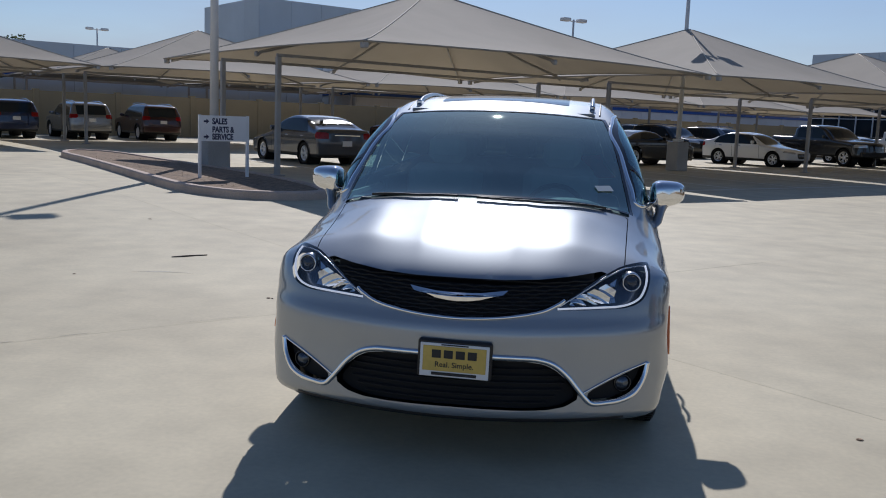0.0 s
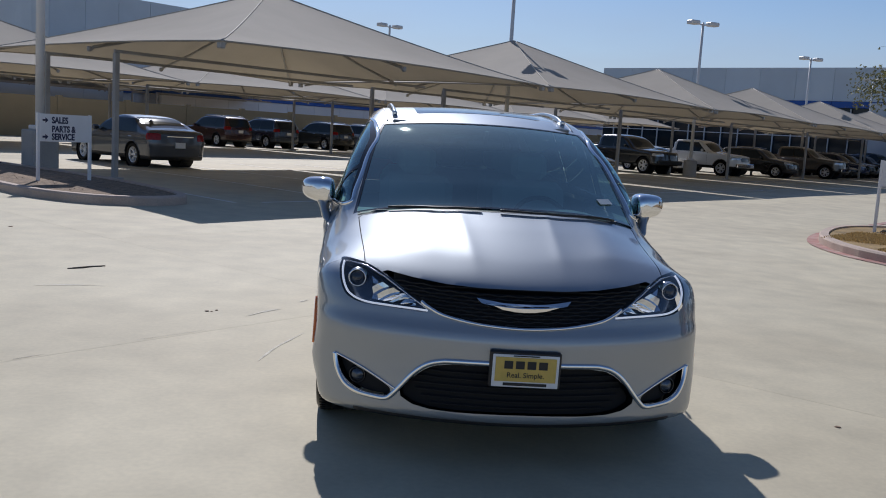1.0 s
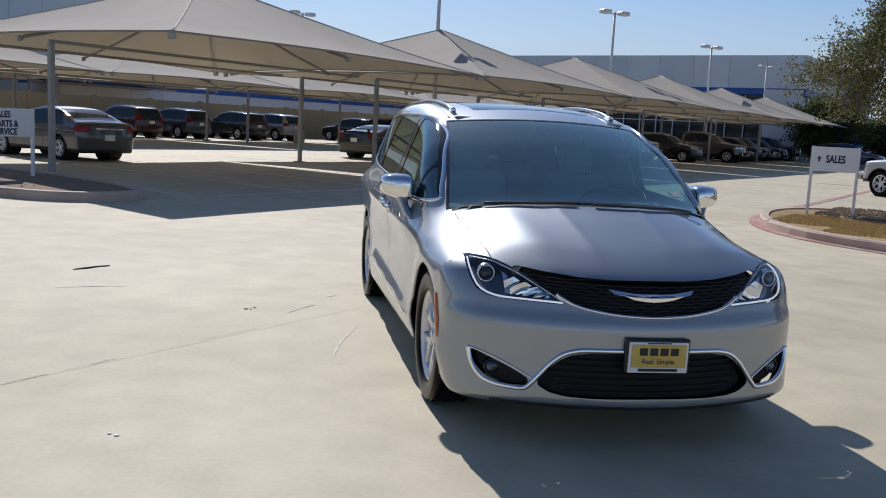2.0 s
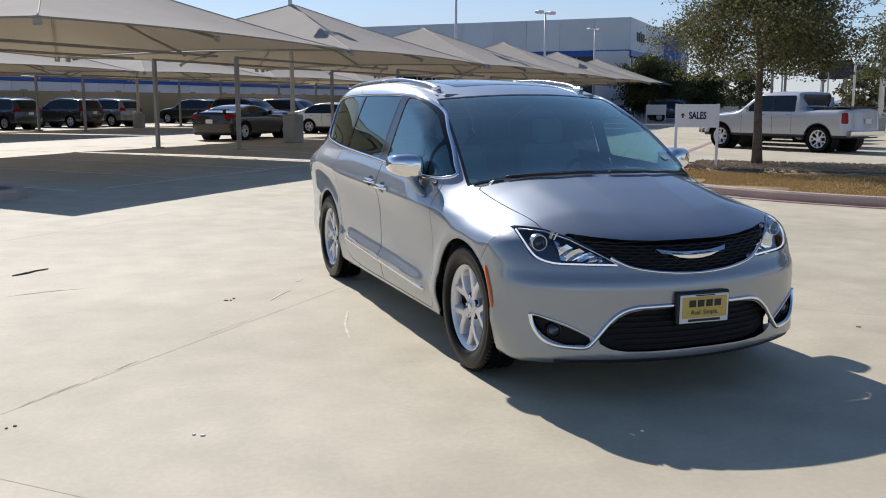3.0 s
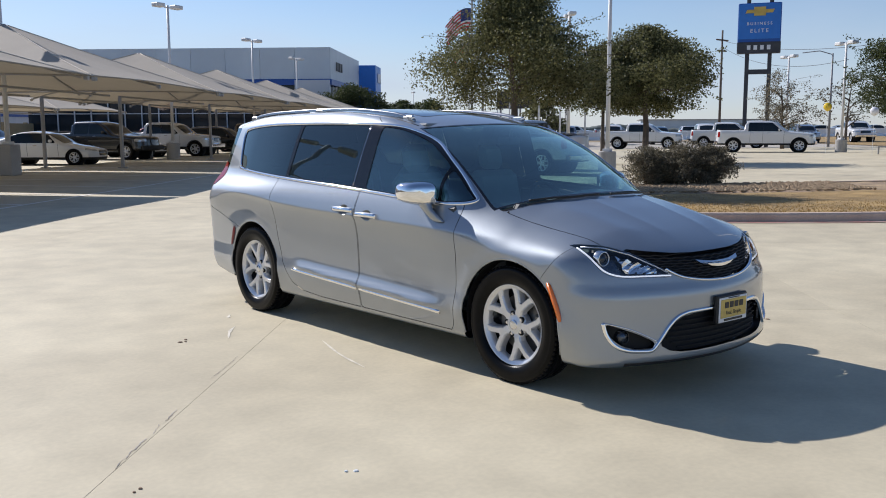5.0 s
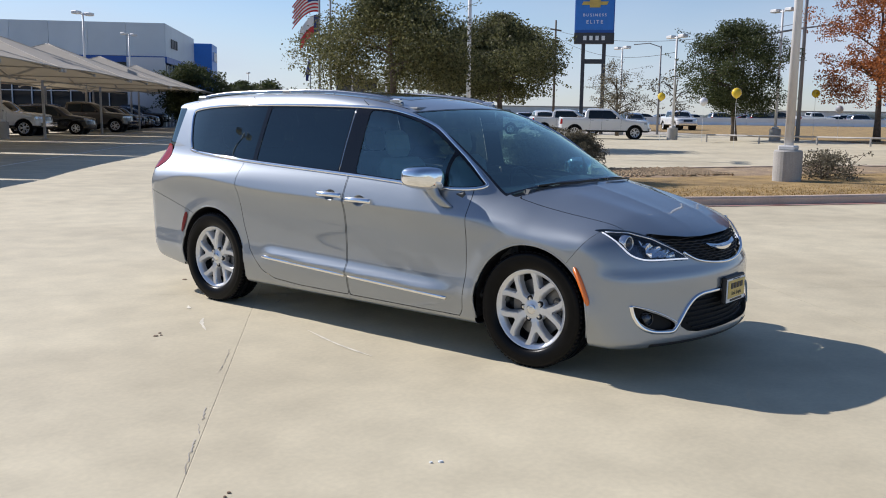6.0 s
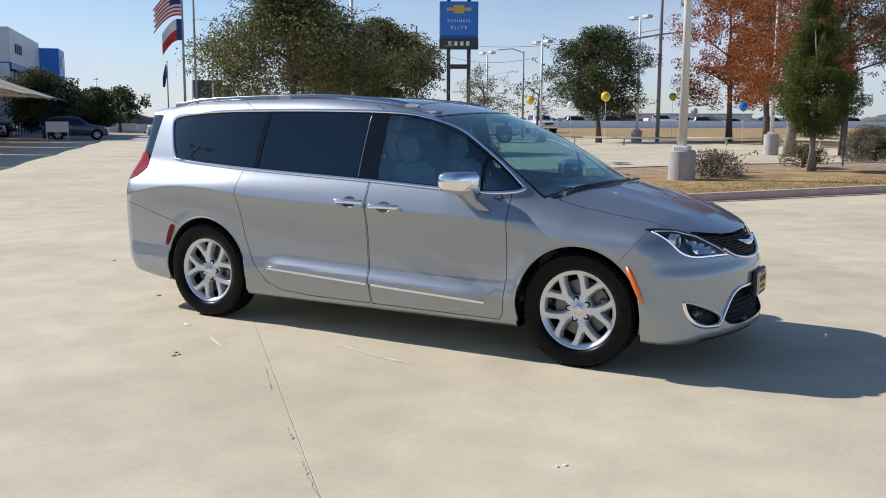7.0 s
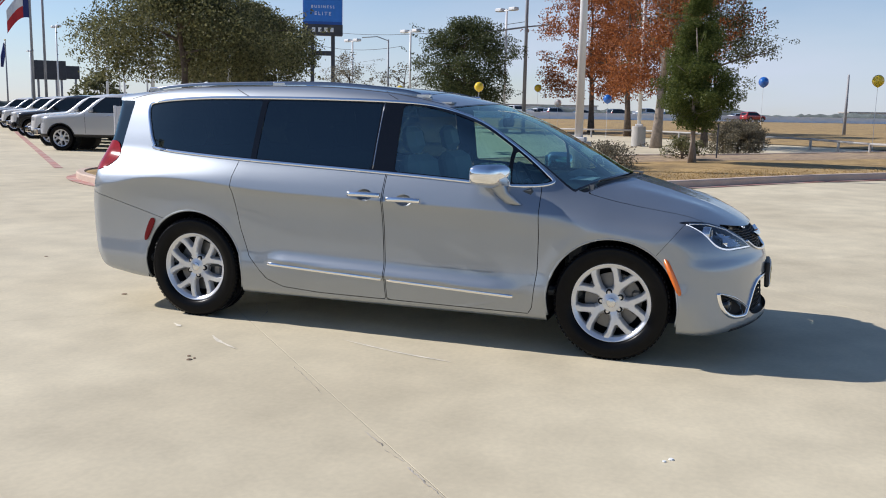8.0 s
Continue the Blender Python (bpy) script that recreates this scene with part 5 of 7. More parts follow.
for k in range(-1, 22):
    stripe(8.85 + 2.80 * k, 10.42, 8.85 + 2.80 * k, 22.0)
stripe(6.6, 10.36, 60.0, 10.36, 0.10)
for k in range(-1, 18):
    stripe(4.0 + 2.72 * k, 37.6, 4.0 + 2.72 * k, 43.0)


# ---- fabric shade canopies ----
CAN_A, CAN_B, PITCH, HALF = 11.5, 16.5, 10.92, 5.30


def canopy(a, b, label):
    """A hipped sail on a steel frame: four bowed panels rising to a blunt peak, cable edges, brackets, posts."""
    root = thing("shade_canopy", turned(a, b, 0, 45.0), label, "canopy", "shade canopies")
    # in its own axes x runs along a, y along b
    lo, hi, n, rings = 2.84, 4.78, 12, 12
    seams = [(-1, -1), (1, -1), (1, 1), (-1, 1)]
    for q in range(4):
        c0, c1 = seams[q], seams[(q + 1) % 4]
        g = Geo()
        for r in range(rings + 1):
            t = r / rings
            for k in range(n + 1):
                u = k / n
                bow = 4 * u * (1 - u)
                ex, ey = c0[0] + (c1[0] - c0[0]) * u, c0[1] + (c1[1] - c0[1]) * u
                pull = 1 - 0.055 * bow * (1 - t)
                s = 1 - t * 0.985
                x, y = ex * HALF * pull * s, ey * HALF * pull * s
                z = lo + (hi - lo) * (t ** 1.12) + 0.10 * bow * (1 - t) - 0.16 * bow * t * (1 - t) * 2
                g.v.append((x, y, z))
        g.f = [(r * (n + 1) + k, r * (n + 1) + k + 1, (r + 1) * (n + 1) + k + 1, (r + 1) * (n + 1) + k) for r in range(rings) for k in range(n)]
        panel = part("fabric_panel", g, M["fabric"], root, smooth=True, tidy=False)
        # hip seam from the corner to the peak, and two lighter seams within the panel
        rib = [(c0[0] * HALF * (1 - t * 0.985), c0[1] * HALF * (1 - t * 0.985), lo + (hi - lo) * (t ** 1.12) + 0.004) for t in np.linspace(0, 1, 14)]
        part("hip_seam", Geo().tube(rib, 0.016, 6), M["seam_fabric"], panel, "pale reinforced hip seam", smooth=True)
        # cable hem
        hem = [g.v[k] for k in range(n + 1)]
        part("cable_hem", Geo().tube(hem, 0.022, 6), M["fabric"], panel, smooth=True)
        # corner bracket
        cx, cy = c0[0] * HALF, c0[1] * HALF
        part("corner_bracket", Geo().box((cx * 0.988, cy * 0.988, lo - 0.05), (0.13, 0.13, 0.16), 0.02), M["steel_tan"], root)
        # mid brackets and their curved arms
        mx, my = (c0[0] + c1[0]) / 2 * HALF, (c0[1] + c1[1]) / 2 * HALF
        part("curved_arm", Geo().tube([(mx * 0.935, my * 0.935, lo - 0.06), (mx * 0.92, my * 0.92, lo + 0.02), (mx * 0.84, my * 0.84, lo + 0.13), (mx * 0.66, my * 0.66, lo + 0.38), (mx * 0.40, my * 0.40, lo + 0.82)], 0.038, 8).box((mx * 0.94, my * 0.94, lo - 0.03), (0.09, 0.09, 0.12), 0.02), M["steel_tan"], root, smooth=True)
        # hip rafter under the seam
        part("rafter", Geo().tube([(c0[0] * HALF * k, c0[1] * HALF * k, lo + (hi - lo) * ((1 - k) / 0.985) ** 1.12 - 0.10) for k in (0.97, 0.7, 0.4, 0.06)], 0.032, 8), M["steel_tan"], root, smooth=True)
    for y in (-1.15, 1.95):
        part("cross_beam", Geo().box((0, y, lo - 0.10), (HALF * 1.90, 0.06, 0.07), 0.012), M["steel_tan"], root)
    part("peak_cap", Geo().lathe([(0.0, hi + 0.045), (0.06, hi + 0.03), (0.11, hi - 0.02), (0.12, hi - 0.05)], 16), M["steel_tan"], root, smooth=True)
    for x, y in ((-HALF * 0.94, -1.15), (-HALF * 0.94, 1.95)):
        post = part("post", Geo().box((x, y, (lo - 0.135) / 2), (0.115, 0.115, lo - 0.135), 0.012), M["steel_tan"], root)
        part("base_plate", Geo().box((x, y, 0.015), (0.28, 0.28, 0.03), 0.004), M["steel_tan"], post)
    return root


first = canopy(CAN_A, CAN_B, "tan fabric shade canopy on steel posts over parking stalls")
for k in range(1, 6):
    copy_thing(first, turned(CAN_A + PITCH * k, CAN_B, 0, 45.0))
for k in range(-1, 5):
    copy_thing(first, turned(CAN_A + 0.6 + PITCH * k, CAN_B + 17.5, 0, 45.0))
for k in range(-2, 3):
    copy_thing(first, turned(CAN_A + 3 + PITCH * k, CAN_B + 38.0, 0.3, 45.0))


# ---- light poles ----
def light_pole(x, y, height, heads, base_h=0.8, base_r=0.33, pole_r=0.085, square=False, heading=0.0, m="pole_white", label="tall white light pole on a concrete base", box_heads=True):
    root = thing("light_pole", pose(x, y, level(x, y), 0, 0, heading), label, "light pole", "light poles")
    if base_h:
        if square:
            part("concrete_base", Geo().box((0, 0, base_h / 2), (base_r * 2, base_r * 2, base_h), 0.03), M["concrete_grey"], root, "grey concrete base")
        else:
            part("concrete_base", Geo().lathe([(0.0, base_h), (base_r - 0.03, base_h), (base_r, base_h - 0.03), (base_r, -0.05)], 28), M["concrete_grey"], root, "grey concrete base", smooth=False)
        part("base_cover", Geo().box((0, 0, base_h + 0.05), (pole_r * 3.4, pole_r * 3.4, 0.10), 0.02), M[m], root)
    part("shaft", Geo().tube([(0, 0, base_h), (0, 0, height)], [pole_r, pole_r * 0.72], 14), M[m], root, smooth=True)
    for s in heads:
        arm = part("arm", Geo().tube([(0, 0, height - 0.12), (s * 0.35, 0, height - 0.08)], 0.035, 8), M[m], root)
        part("lamp_head", Geo().box((s * 0.60, 0, height - 0.04), (0.56, 0.42, 0.20), 0.04), M[m], arm)
    return root


light_pole(*lot(22.4, CAN_B + 0.1)[:2], 6.7, (-1, 1), base_h=1.0, base_r=0.27, square=True, heading=40, label="tall light pole rising through a shade canopy")
light_pole(*lot(5.8, 17.3)[:2], 7.7, (-1, 1), base_h=0.95, base_r=0.30, square=True, heading=45, pole_r=0.11, label="tall light pole beside the direction sign")
for a, b, hgt, hd in ((39.0, 17.2, 7.6, 20), (56.3, 17.7, 7.6, 20), (72.3, 18.2, 7.6, 20), (19.4, 73.5, 7.8, 45), (35.6, 35.4, 7.6, 40)):
    light_pole(*lot(a, b)[:2], hgt, (-1, 1), heading=hd)
light_pole(22.4, 17.7, 7.8, (-1, 1), base_h=0.75, heading=20)
light_pole(35.6, 31.0, 8.1, (-1, 1), base_h=0.75, heading=52, pole_r=0.11)
light_pole(14.5, 3.25, 7.8, (), base_h=0.82, base_r=0.30, pole_r=0.10, label="tall white pole on a round concrete base")
light_pole(33.2, 4.3, 8.0, (), base_h=0.85, base_r=0.30)
for x, y, hgt in ((49.8, 15.0, 7.7), (48.6, 21.0, 6.4), (58.0, 29.5, 6.6), (60.0, 50.0, 8.6), (44.0, 41.0, 5.6), (60.1, 59.7, 8.4), (87.5, 88.9, 8.2), (75.0, 68.0, 8.2), (91.0, 112.0, 7.6), (52.0, 46.0, 6.0), (70.0, 61.0, 8.6)):
    light_pole(x, y, hgt, (-1, 1), base_h=0.75, heading=60)


# ---- planted islands with cast kerbs ----
def island(name, ring, fill, label, kerb_h=0.15, kerb_w=0.16, painted=True):
    root = thing(name, (0, 0, 0), label, "kerbed island", kind="structure")
    n = len(ring)
    inner = []
    for i in range(n):
        p, q = np.array(ring[i - 1]), np.array(ring[(i + 1) % n])
        d = (q - p) / max(np.linalg.norm(q - p), 1e-9)
        inner.append((ring[i][0] - d[1] * kerb_w, ring[i][1] + d[0] * kerb_w))
    # kerb in cast lengths
    i = 0
    while i < n:
        k = min(3, n - i)
        g = Geo()
        for j in range(i, i + k + 1):
            o, c = ring[j % n], inner[j % n]
            mid = ((o[0] * 0.86 + c[0] * 0.14), (o[1] * 0.86 + c[1] * 0.14))
            g.v += [lot(*o, -0.03), lot(*o, kerb_h - 0.03), lot(*mid, kerb_h), lot(*c, kerb_h), lot(*c, -0.03)]
        g.f = [(5 * s + t, 5 * s + t + 1, 5 * s + t + 6, 5 * s + t + 5) for s in range(k) for t in range(4)]
        g.f += [(0, 1, 2, 3, 4), tuple(5 * k + t for t in (4, 3, 2, 1, 0))]
        part("kerb_stone", g, M["kerb"], root, "cast concrete kerb" if i == 0 else "")
        i += k
    # painted gutter line
    g = Geo()
    for i in range(n):
        p, q = np.array(ring[i - 1]), np.array(ring[(i + 1) % n])
        d = (q - p) / max(np.linalg.norm(q - p), 1e-9)
        o = ring[i]
        g.v += [lot(o[0], o[1], 0.012), lot(o[0] + d[1] * 0.20, o[1] - d[0] * 0.20, 0.010)]
    g.f = [(2 * i, 2 * i + 1, 2 * ((i + 1) % n) + 1, 2 * ((i + 1) % n)) for i in range(n)]
    if painted:
        part("gutter_line", g, M["kerb_red"], root, "faded red painted gutter line")
    g = Geo()
    ca, cb = sum(p[0] for p in inner) / n, sum(p[1] for p in inner) / n
    levels = 6
    for t in range(levels + 1):
        for p in inner:
            s = 1 - t / levels * 0.98
            g.v.append(lot(ca + (p[0] - ca) * s, cb + (p[1] - cb) * s, kerb_h - 0.03 + 0.05 * (1 - s)))
    g.f = [(t * n + i, t * n + (i + 1) % n, (t + 1) * n + (i + 1) % n, (t + 1) * n + i) for t in range(levels) for i in range(n)]
    part("soil", g, M[fill], root, smooth=True)
    return root


right_ring = rounded([(10.2, -31.0), (9.3, -29.0), (9.25, -20.0), (9.25, -12.0), (9.25, -5.0), (9.6, -1.6), (10.6, 0.7), (12.1, 2.0), (14.0, 2.65), (15.7, 2.75), (16.9, 2.15), (17.5, 0.8), (17.7, -1.0), (17.8, -8.0), (17.8, -20.0), (17.6, -30.0), (16.6, -31.0)], 4)
area = sum(p[0] * q[1] - q[0] * p[1] for p, q in zip(right_ring, np.roll(right_ring, -1, axis=0)))
right_ring = [tuple(p) for p in (right_ring if area > 0 else right_ring[::-1])]
island("planted_island_1", right_ring, "grass_dry", "kerbed island of dry yellow grass with trees")
left_ring = rounded([(5.0, 10.4), (3.7, 10.5), (3.0, 11.8), (3.0, 14.0), (3.2, 16.5), (3.5, 20.0), (3.75, 23.2), (4.6, 24.8), (5.4, 23.5), (5.5, 19.5), (5.6, 15.0), (5.5, 12.0)], 4)
area = sum(p[0] * q[1] - q[0] * p[1] for p, q in zip(left_ring, np.roll(left_ring, -1, axis=0)))
left_ring = [tuple(p) for p in (left_ring if area > 0 else left_ring[::-1])]
island("planted_island_2", left_ring, "mulch", "kerbed bed of brown mulch beside the canopies", painted=False)


def blades(name, count, spots, hgt, m, label):
    """Short dry grass over a stretch of ground."""
    rnd = random.Random(5)
    g = Geo()
    for _ in range(count):
        a0, a1, b0, b1 = spots[rnd.randrange(len(spots))]
        a, b = rnd.uniform(a0, a1), rnd.uniform(b0, b1)
        x, y, z = lot(a, b, 0.13)
        h, t = hgt * rnd.uniform(0.4, 1.2), rnd.uniform(0, 6.28)
        dx, dy = math.cos(t) * 0.012, math.sin(t) * 0.012
        lx, ly = rnd.uniform(-1, 1) * h * 0.8, rnd.uniform(-1, 1) * h * 0.8
        o = len(g.v)
        g.v += [(x - dx, y - dy, z), (x + dx, y + dy, z), (x + lx, y + ly, z + h)]
        g.f.append((o, o + 1, o + 2))
    tagged(part(name, g, m, tidy=False), label, "grass", kind="stuff")


M["blade"] = leaf_mat("blade", (0.34, 0.22, 0.085), (0.50, 0.36, 0.16), 0.9)
blades("dry_grass", 36000, [(9.5, 13.9, -12.0, -2.0), (9.5, 13.6, -22.0, -2.0), (9.9, 14.0, -2.5, -0.6), (11.0, 14.0, -0.8, 0.9), (12.2, 14.4, 0.5, 2.1)], 0.034, M["blade"], "short dry yellow grass in the island")


def stones(name, count, a0, a1, b0, b1, size, label):
    rnd = random.Random(9)
    g = Geo()
    for _ in range(count):
        x, y, z = lot(rnd.uniform(a0, a1), rnd.uniform(b0, b1), 0.195 if size > 0.04 else 0.15)
        r = size * rnd.uniform(0.5, 1.2)
        vs = [(rnd.uniform(0.7, 1.1) * sx * r, rnd.uniform(0.7, 1.1) * sy * r, rnd.uniform(0.5, 0.8) * sz * r) for sx, sy, sz in ((1, 0, 0), (0, 1, 0), (-1, 0, 0), (0, -1, 0), (0, 0, 1), (0, 0, -1))]
        g.add([(x + p[0], y + p[1], z + p[2]) for p in vs], [(0, 1, 4), (1, 2, 4), (2, 3, 4), (3, 0, 4), (1, 0, 5), (2, 1, 5), (3, 2, 5), (0, 3, 5)])
    tagged(part(name, g, M["rock" if size > 0.04 else "mulch"], tidy=False), label, "gravel", kind="stuff")


stones("river_rock", 5200, 14.2, 17.0, -7.5, 1.7, 0.046, "brown river rock round the island tree")
bed = Geo()
rnd_bed = random.Random(12)
for i in range(9):
    for j in range(53):
        rim = i in (0, 8) or j in (0, 52)
        bed.v.append(lot(13.9 + 3.2 * i / 8 + rnd_bed.uniform(-0.12, 0.12), -24.0 + 25.6 * j / 52, 0.10 if rim else 0.180 + rnd_bed.uniform(-0.012, 0.012)))
bed.f = [(i * 53 + j, (i + 1) * 53 + j, (i + 1) * 53 + j + 1, i * 53 + j + 1) for i in range(8) for j in range(52)]
M["bed"] = mat("bed", (0.30, 0.215, 0.14), 0.95, vary=0.3, scale=3, fine=0.4, fine_scale=40, bump=1.0, bump_scale=45, second=(0.40, 0.29, 0.16), second_scale=1.2, second_amount=0.8)
tagged(part("mulch_bed", bed, M["bed"], smooth=True), "brown mulch strip along the island's back", "flower bed", kind="structure")
stones("mulch_chips", 420, 3.5, 5.2, 11.5, 22.5, 0.012, "dark bark chips in the bed")


# faded red fire-lane line along the drive lane
g = Geo()
for k in range(40):
    a, b = 18.6 + 2.0 * k, 2.98 + 0.045 * k
    g.v += [lot(a, b - 0.10, 0.010), lot(a, b + 0.10, 0.010)]
g.f = [(2 * k, 2 * k + 2, 2 * k + 3, 2 * k + 1) for k in range(39)]
tagged(part("lane_line", g, M["kerb_red"]), "faded red painted fire-lane line", "road marking", kind="structure")


# ---- signs ----
def direction_sign(a, b, heading, wide, high, z0, lines, label, stretch=0.72):
    root = thing("direction_sign", turned(a, b, 0.10, heading), label, "sign")
    for s in (-1, 1):
        part("sign_post", Geo().box((s * (wide / 2 - 0.01), 0.0, (z0 + high) / 2), (0.055, 0.055, z0 + high + 0.02), 0.006), M["sign_white"], root, "white square post")
    board = part("sign_board", Geo().box((0, -0.012, z0 + high / 2), (wide - 0.075, 0.03, high), 0.004), M["sign_white"], root, "white sign board with dark lettering")
    for text, x, z, size, arrow in lines:
        words(text, size, Matrix.Translation((x, -0.030, z0 + z)) @ pose(0, 0, 0, 90, 0, 0) @ Matrix.Diagonal((stretch, 1.05, 1, 1)), M["ink_navy"], board, align="LEFT", heavy=0.035)
        if arrow is not None:
            g = Geo().prism([(-0.05, -0.018), (0.005, -0.018), (0.005, -0.05), (0.065, 0.0), (0.005, 0.05), (0.005, 0.018), (-0.05, 0.018)], 0.0, 0.003,
                            Matrix.Translation((x - 0.13, -0.028, z0 + z)) @ pose(0, 0, 0, 90, 0, 0) @ pose(0, 0, 0, 0, 0, arrow))
            part("arrow", g, M["ink_navy"], board)
    return root


direction_sign(4.32, 13.29, 50, 1.06, 0.50, 0.75, (("SALES", -0.27, 0.385, 0.150, 0), ("PARTS &", -0.27, 0.225, 0.150, None), ("SERVICE", -0.27, 0.085, 0.150, 0)),
               "white direction sign on two posts beside the mulch bed", 0.84)
direction_sign(15.05, 1.55, -45, 0.90, 0.50, 0.92, (("SALES", -0.17, 0.25, 0.20, 90),), "white direction sign on two posts at the island's end")


def pylon_sign():
    x, y = 60.05, 33.1
    root = thing("pylon_sign", pose(x, y, level(x, y), 0, 0, -61), "tall blue dealership pylon sign on two dark posts", "pylon sign")
    for s in (-1, 1):
        part("sign_post", Geo().box((s * 0.82, 0, 5.6), (0.30, 0.34, 11.2), 0.02), M["steel_dark"], root, "dark steel post")
    part("cross_bar", Geo().box((0, 0, 5.75), (1.64, 0.28, 0.36), 0.02), M["steel_dark"], root)
    box = part("sign_box", Geo().box((0, -0.05, 9.10), (3.12, 0.62, 3.55), 0.05), M["blue"], root, "blue sign box")
    part("sign_face", Geo().box((0, -0.37, 9.5), (2.98, 0.03, 2.60), 0.01), M["blue_light"], box, "bright blue sign face")
    part("sign_foot", Geo().box((0, -0.06, 7.55), (3.16, 0.66, 0.86), 0.03), M["steel_dark"], box, "black lower band with bars")
    emblem = [(-1.05, -0.13), (-0.42, -0.13), (-0.42, -0.33), (0.42, -0.33), (0.42, -0.13), (0.92, -0.13), (1.05, 0.13), (0.42, 0.13), (0.42, 0.33), (-0.42, 0.33), (-0.42, 0.13), (-0.92, 0.13)]
    part("emblem", Geo().prism(emblem, 0, 0.05, Matrix.Translation((0, -0.385, 10.25)) @ pose(0, 0, 0, 90, 0, 0)), M["gold"], box, "plain gold emblem shape")
    words("B U S I N E S S", 0.30, Matrix.Translation((0, -0.395, 9.33)) @ pose(0, 0, 0, 90, 0, 0), M["sign_white"], box)
    words("E L I T E", 0.38, Matrix.Translation((0, -0.395, 8.80)) @ pose(0, 0, 0, 90, 0, 0), M["sign_white"], box)
    for k in range(4):
        part("sign_bar", Geo().box((-0.72 + 0.48 * k, -0.40, 7.56), (0.26, 0.03, 0.34)), M["sign_white"], box)


pylon_sign()


# ---- trees and shrubs ----
def tree(name, x, y, height, radius, clear, leaf, count, seed, label, leaf_size=0.11, shape="round", bark="bark", trunk_r=0.13, stems=1, z0=0.0, gaps=0.35, rough=0.55, per=230):
    rnd = random.Random(seed)
    root = thing(name, (x, y, level(x, y) + z0), label, "shrub" if clear < 0.3 and height < 2.2 else "tree")
    wood = Geo()
    tips, stray = [], []
    crown_h = height - clear
    mid = clear + crown_h * 0.48

    def envelope(z):
        k = (z - clear) / crown_h
        if shape == "cone":
            return radius * max(0.05, math.sin(min(1.0, k * 2.6 + 0.28) * math.pi / 2) * (1 - k ** 1.6) ** 0.8)
        if shape == "umbrella":
            return radius * max(0.05, math.sin(math.pi * min(1, (k * 0.80 + 0.20))) ** 0.9)
        if shape == "dome":
            return radius * max(0.05, (0.55 + 0.45 * math.sin(math.pi * min(1, k * 1.65 + 0.14))) * (1 - k ** 1.35) ** 0.8 if k < 1 else 0.05)
        if shape == "hedge":
            return radius * max(0.05, 1 - min(1, k) ** 9) ** 0.4
        if shape == "mound":
            return radius * max(0.05, 1 - min(1, k) ** 2.2) ** 0.5
        return radius * max(0.05, math.sin(math.pi * min(1, k * 0.86 + 0.10)) ** 0.7)

    for s in range(stems):
        lean = (rnd.uniform(-0.05, 0.05) * height + (s - (stems - 1) / 2) * 0.14, rnd.uniform(-0.05, 0.05) * height)
        top = clear + crown_h * 0.75
        pts = [((s - (stems - 1) / 2) * 0.10, rnd.uniform(-0.08, 0.08) * (stems > 1), -0.06)]
        for k in range(1, 7):
            t = k / 6
            pts.append((pts[0][0] + lean[0] * t + rnd.uniform(-1, 1) * 0.03 * t * height * 0.4, lean[1] * t + rnd.uniform(-1, 1) * 0.03 * t * height * 0.4, top * t))
        r0 = trunk_r / math.sqrt(stems)
        wood.tube(pts, [r0 * 1.35] + [r0 * (1 - 0.8 * k / 6) + 0.008 for k in range(1, 7)], 9)
        limbs = int(13 / math.sqrt(stems))
        for k in range(limbs):
            t = rnd.uniform(max(0.12, clear * 0.92 / top), 1.0)
            i = min(int(t * 6), 5)
            p = Vector(pts[i]).lerp(Vector(pts[i + 1]), t * 6 - i)
            ang = k * 2.4 + rnd.uniform(-0.5, 0.5)
            reach = envelope(max(p.z + 0.2 * crown_h, clear + 0.05)) * rnd.uniform(0.65, 1.0)
            rise = rnd.uniform(0.15, 0.6) * (0.5 if shape != "cone" else 0.3) * crown_h * (1 - 0.4 * t)
            q = p + Vector((math.cos(ang) * reach * 0.55, math.sin(ang) * reach * 0.55, rise * 0.7))
            e = p + Vector((math.cos(ang + 0.25) * reach, math.sin(ang + 0.25) * reach, rise))
            r = r0 * (1 - 0.75 * t) * 0.55 + 0.006
            wood.tube([p, q, e], [r, r * 0.6, 0.005], 6)
            tips += [q, e]
            for _ in range(3):
                f = q + Vector((rnd.uniform(-1, 1), rnd.uniform(-1, 1), rnd.uniform(-0.1, 0.8))) * reach * 0.5
                wood.tube([q, f], [r * 0.45, 0.004], 5)
                tips.append(f)
    # stray twigs beyond the crown
    for k in range(26 if shape == "dome" else 12 if height > 2.5 and shape != "cone" else 3):
        z = clear + crown_h * rnd.uniform(0.1, 0.95)
        a = rnd.uniform(0, 6.283)
        p = Vector((math.cos(a), math.sin(a), 0)) * envelope(z) * 0.6 + Vector((0, 0, z))
        e = p + Vector((math.cos(a), math.sin(a), rnd.uniform(-0.35, 0.45))) * radius * rnd.uniform(0.45, 0.7)
        wood.tube([p, e], [0.010, 0.003], 5)
        stray += [p.lerp(e, t) for t in (0.55, 0.72, 0.88, 1.0)]
    part("trunk", wood, M[bark], root, smooth=True)
    # crown: clumps of leaves round the limbs and through the envelope, with gaps
    clumps = [(t, rnd.uniform(0.45, 0.8)) for t in tips if clear + 0.02 * crown_h < t.z and math.hypot(t.x, t.y) < envelope(t.z) * 1.05]
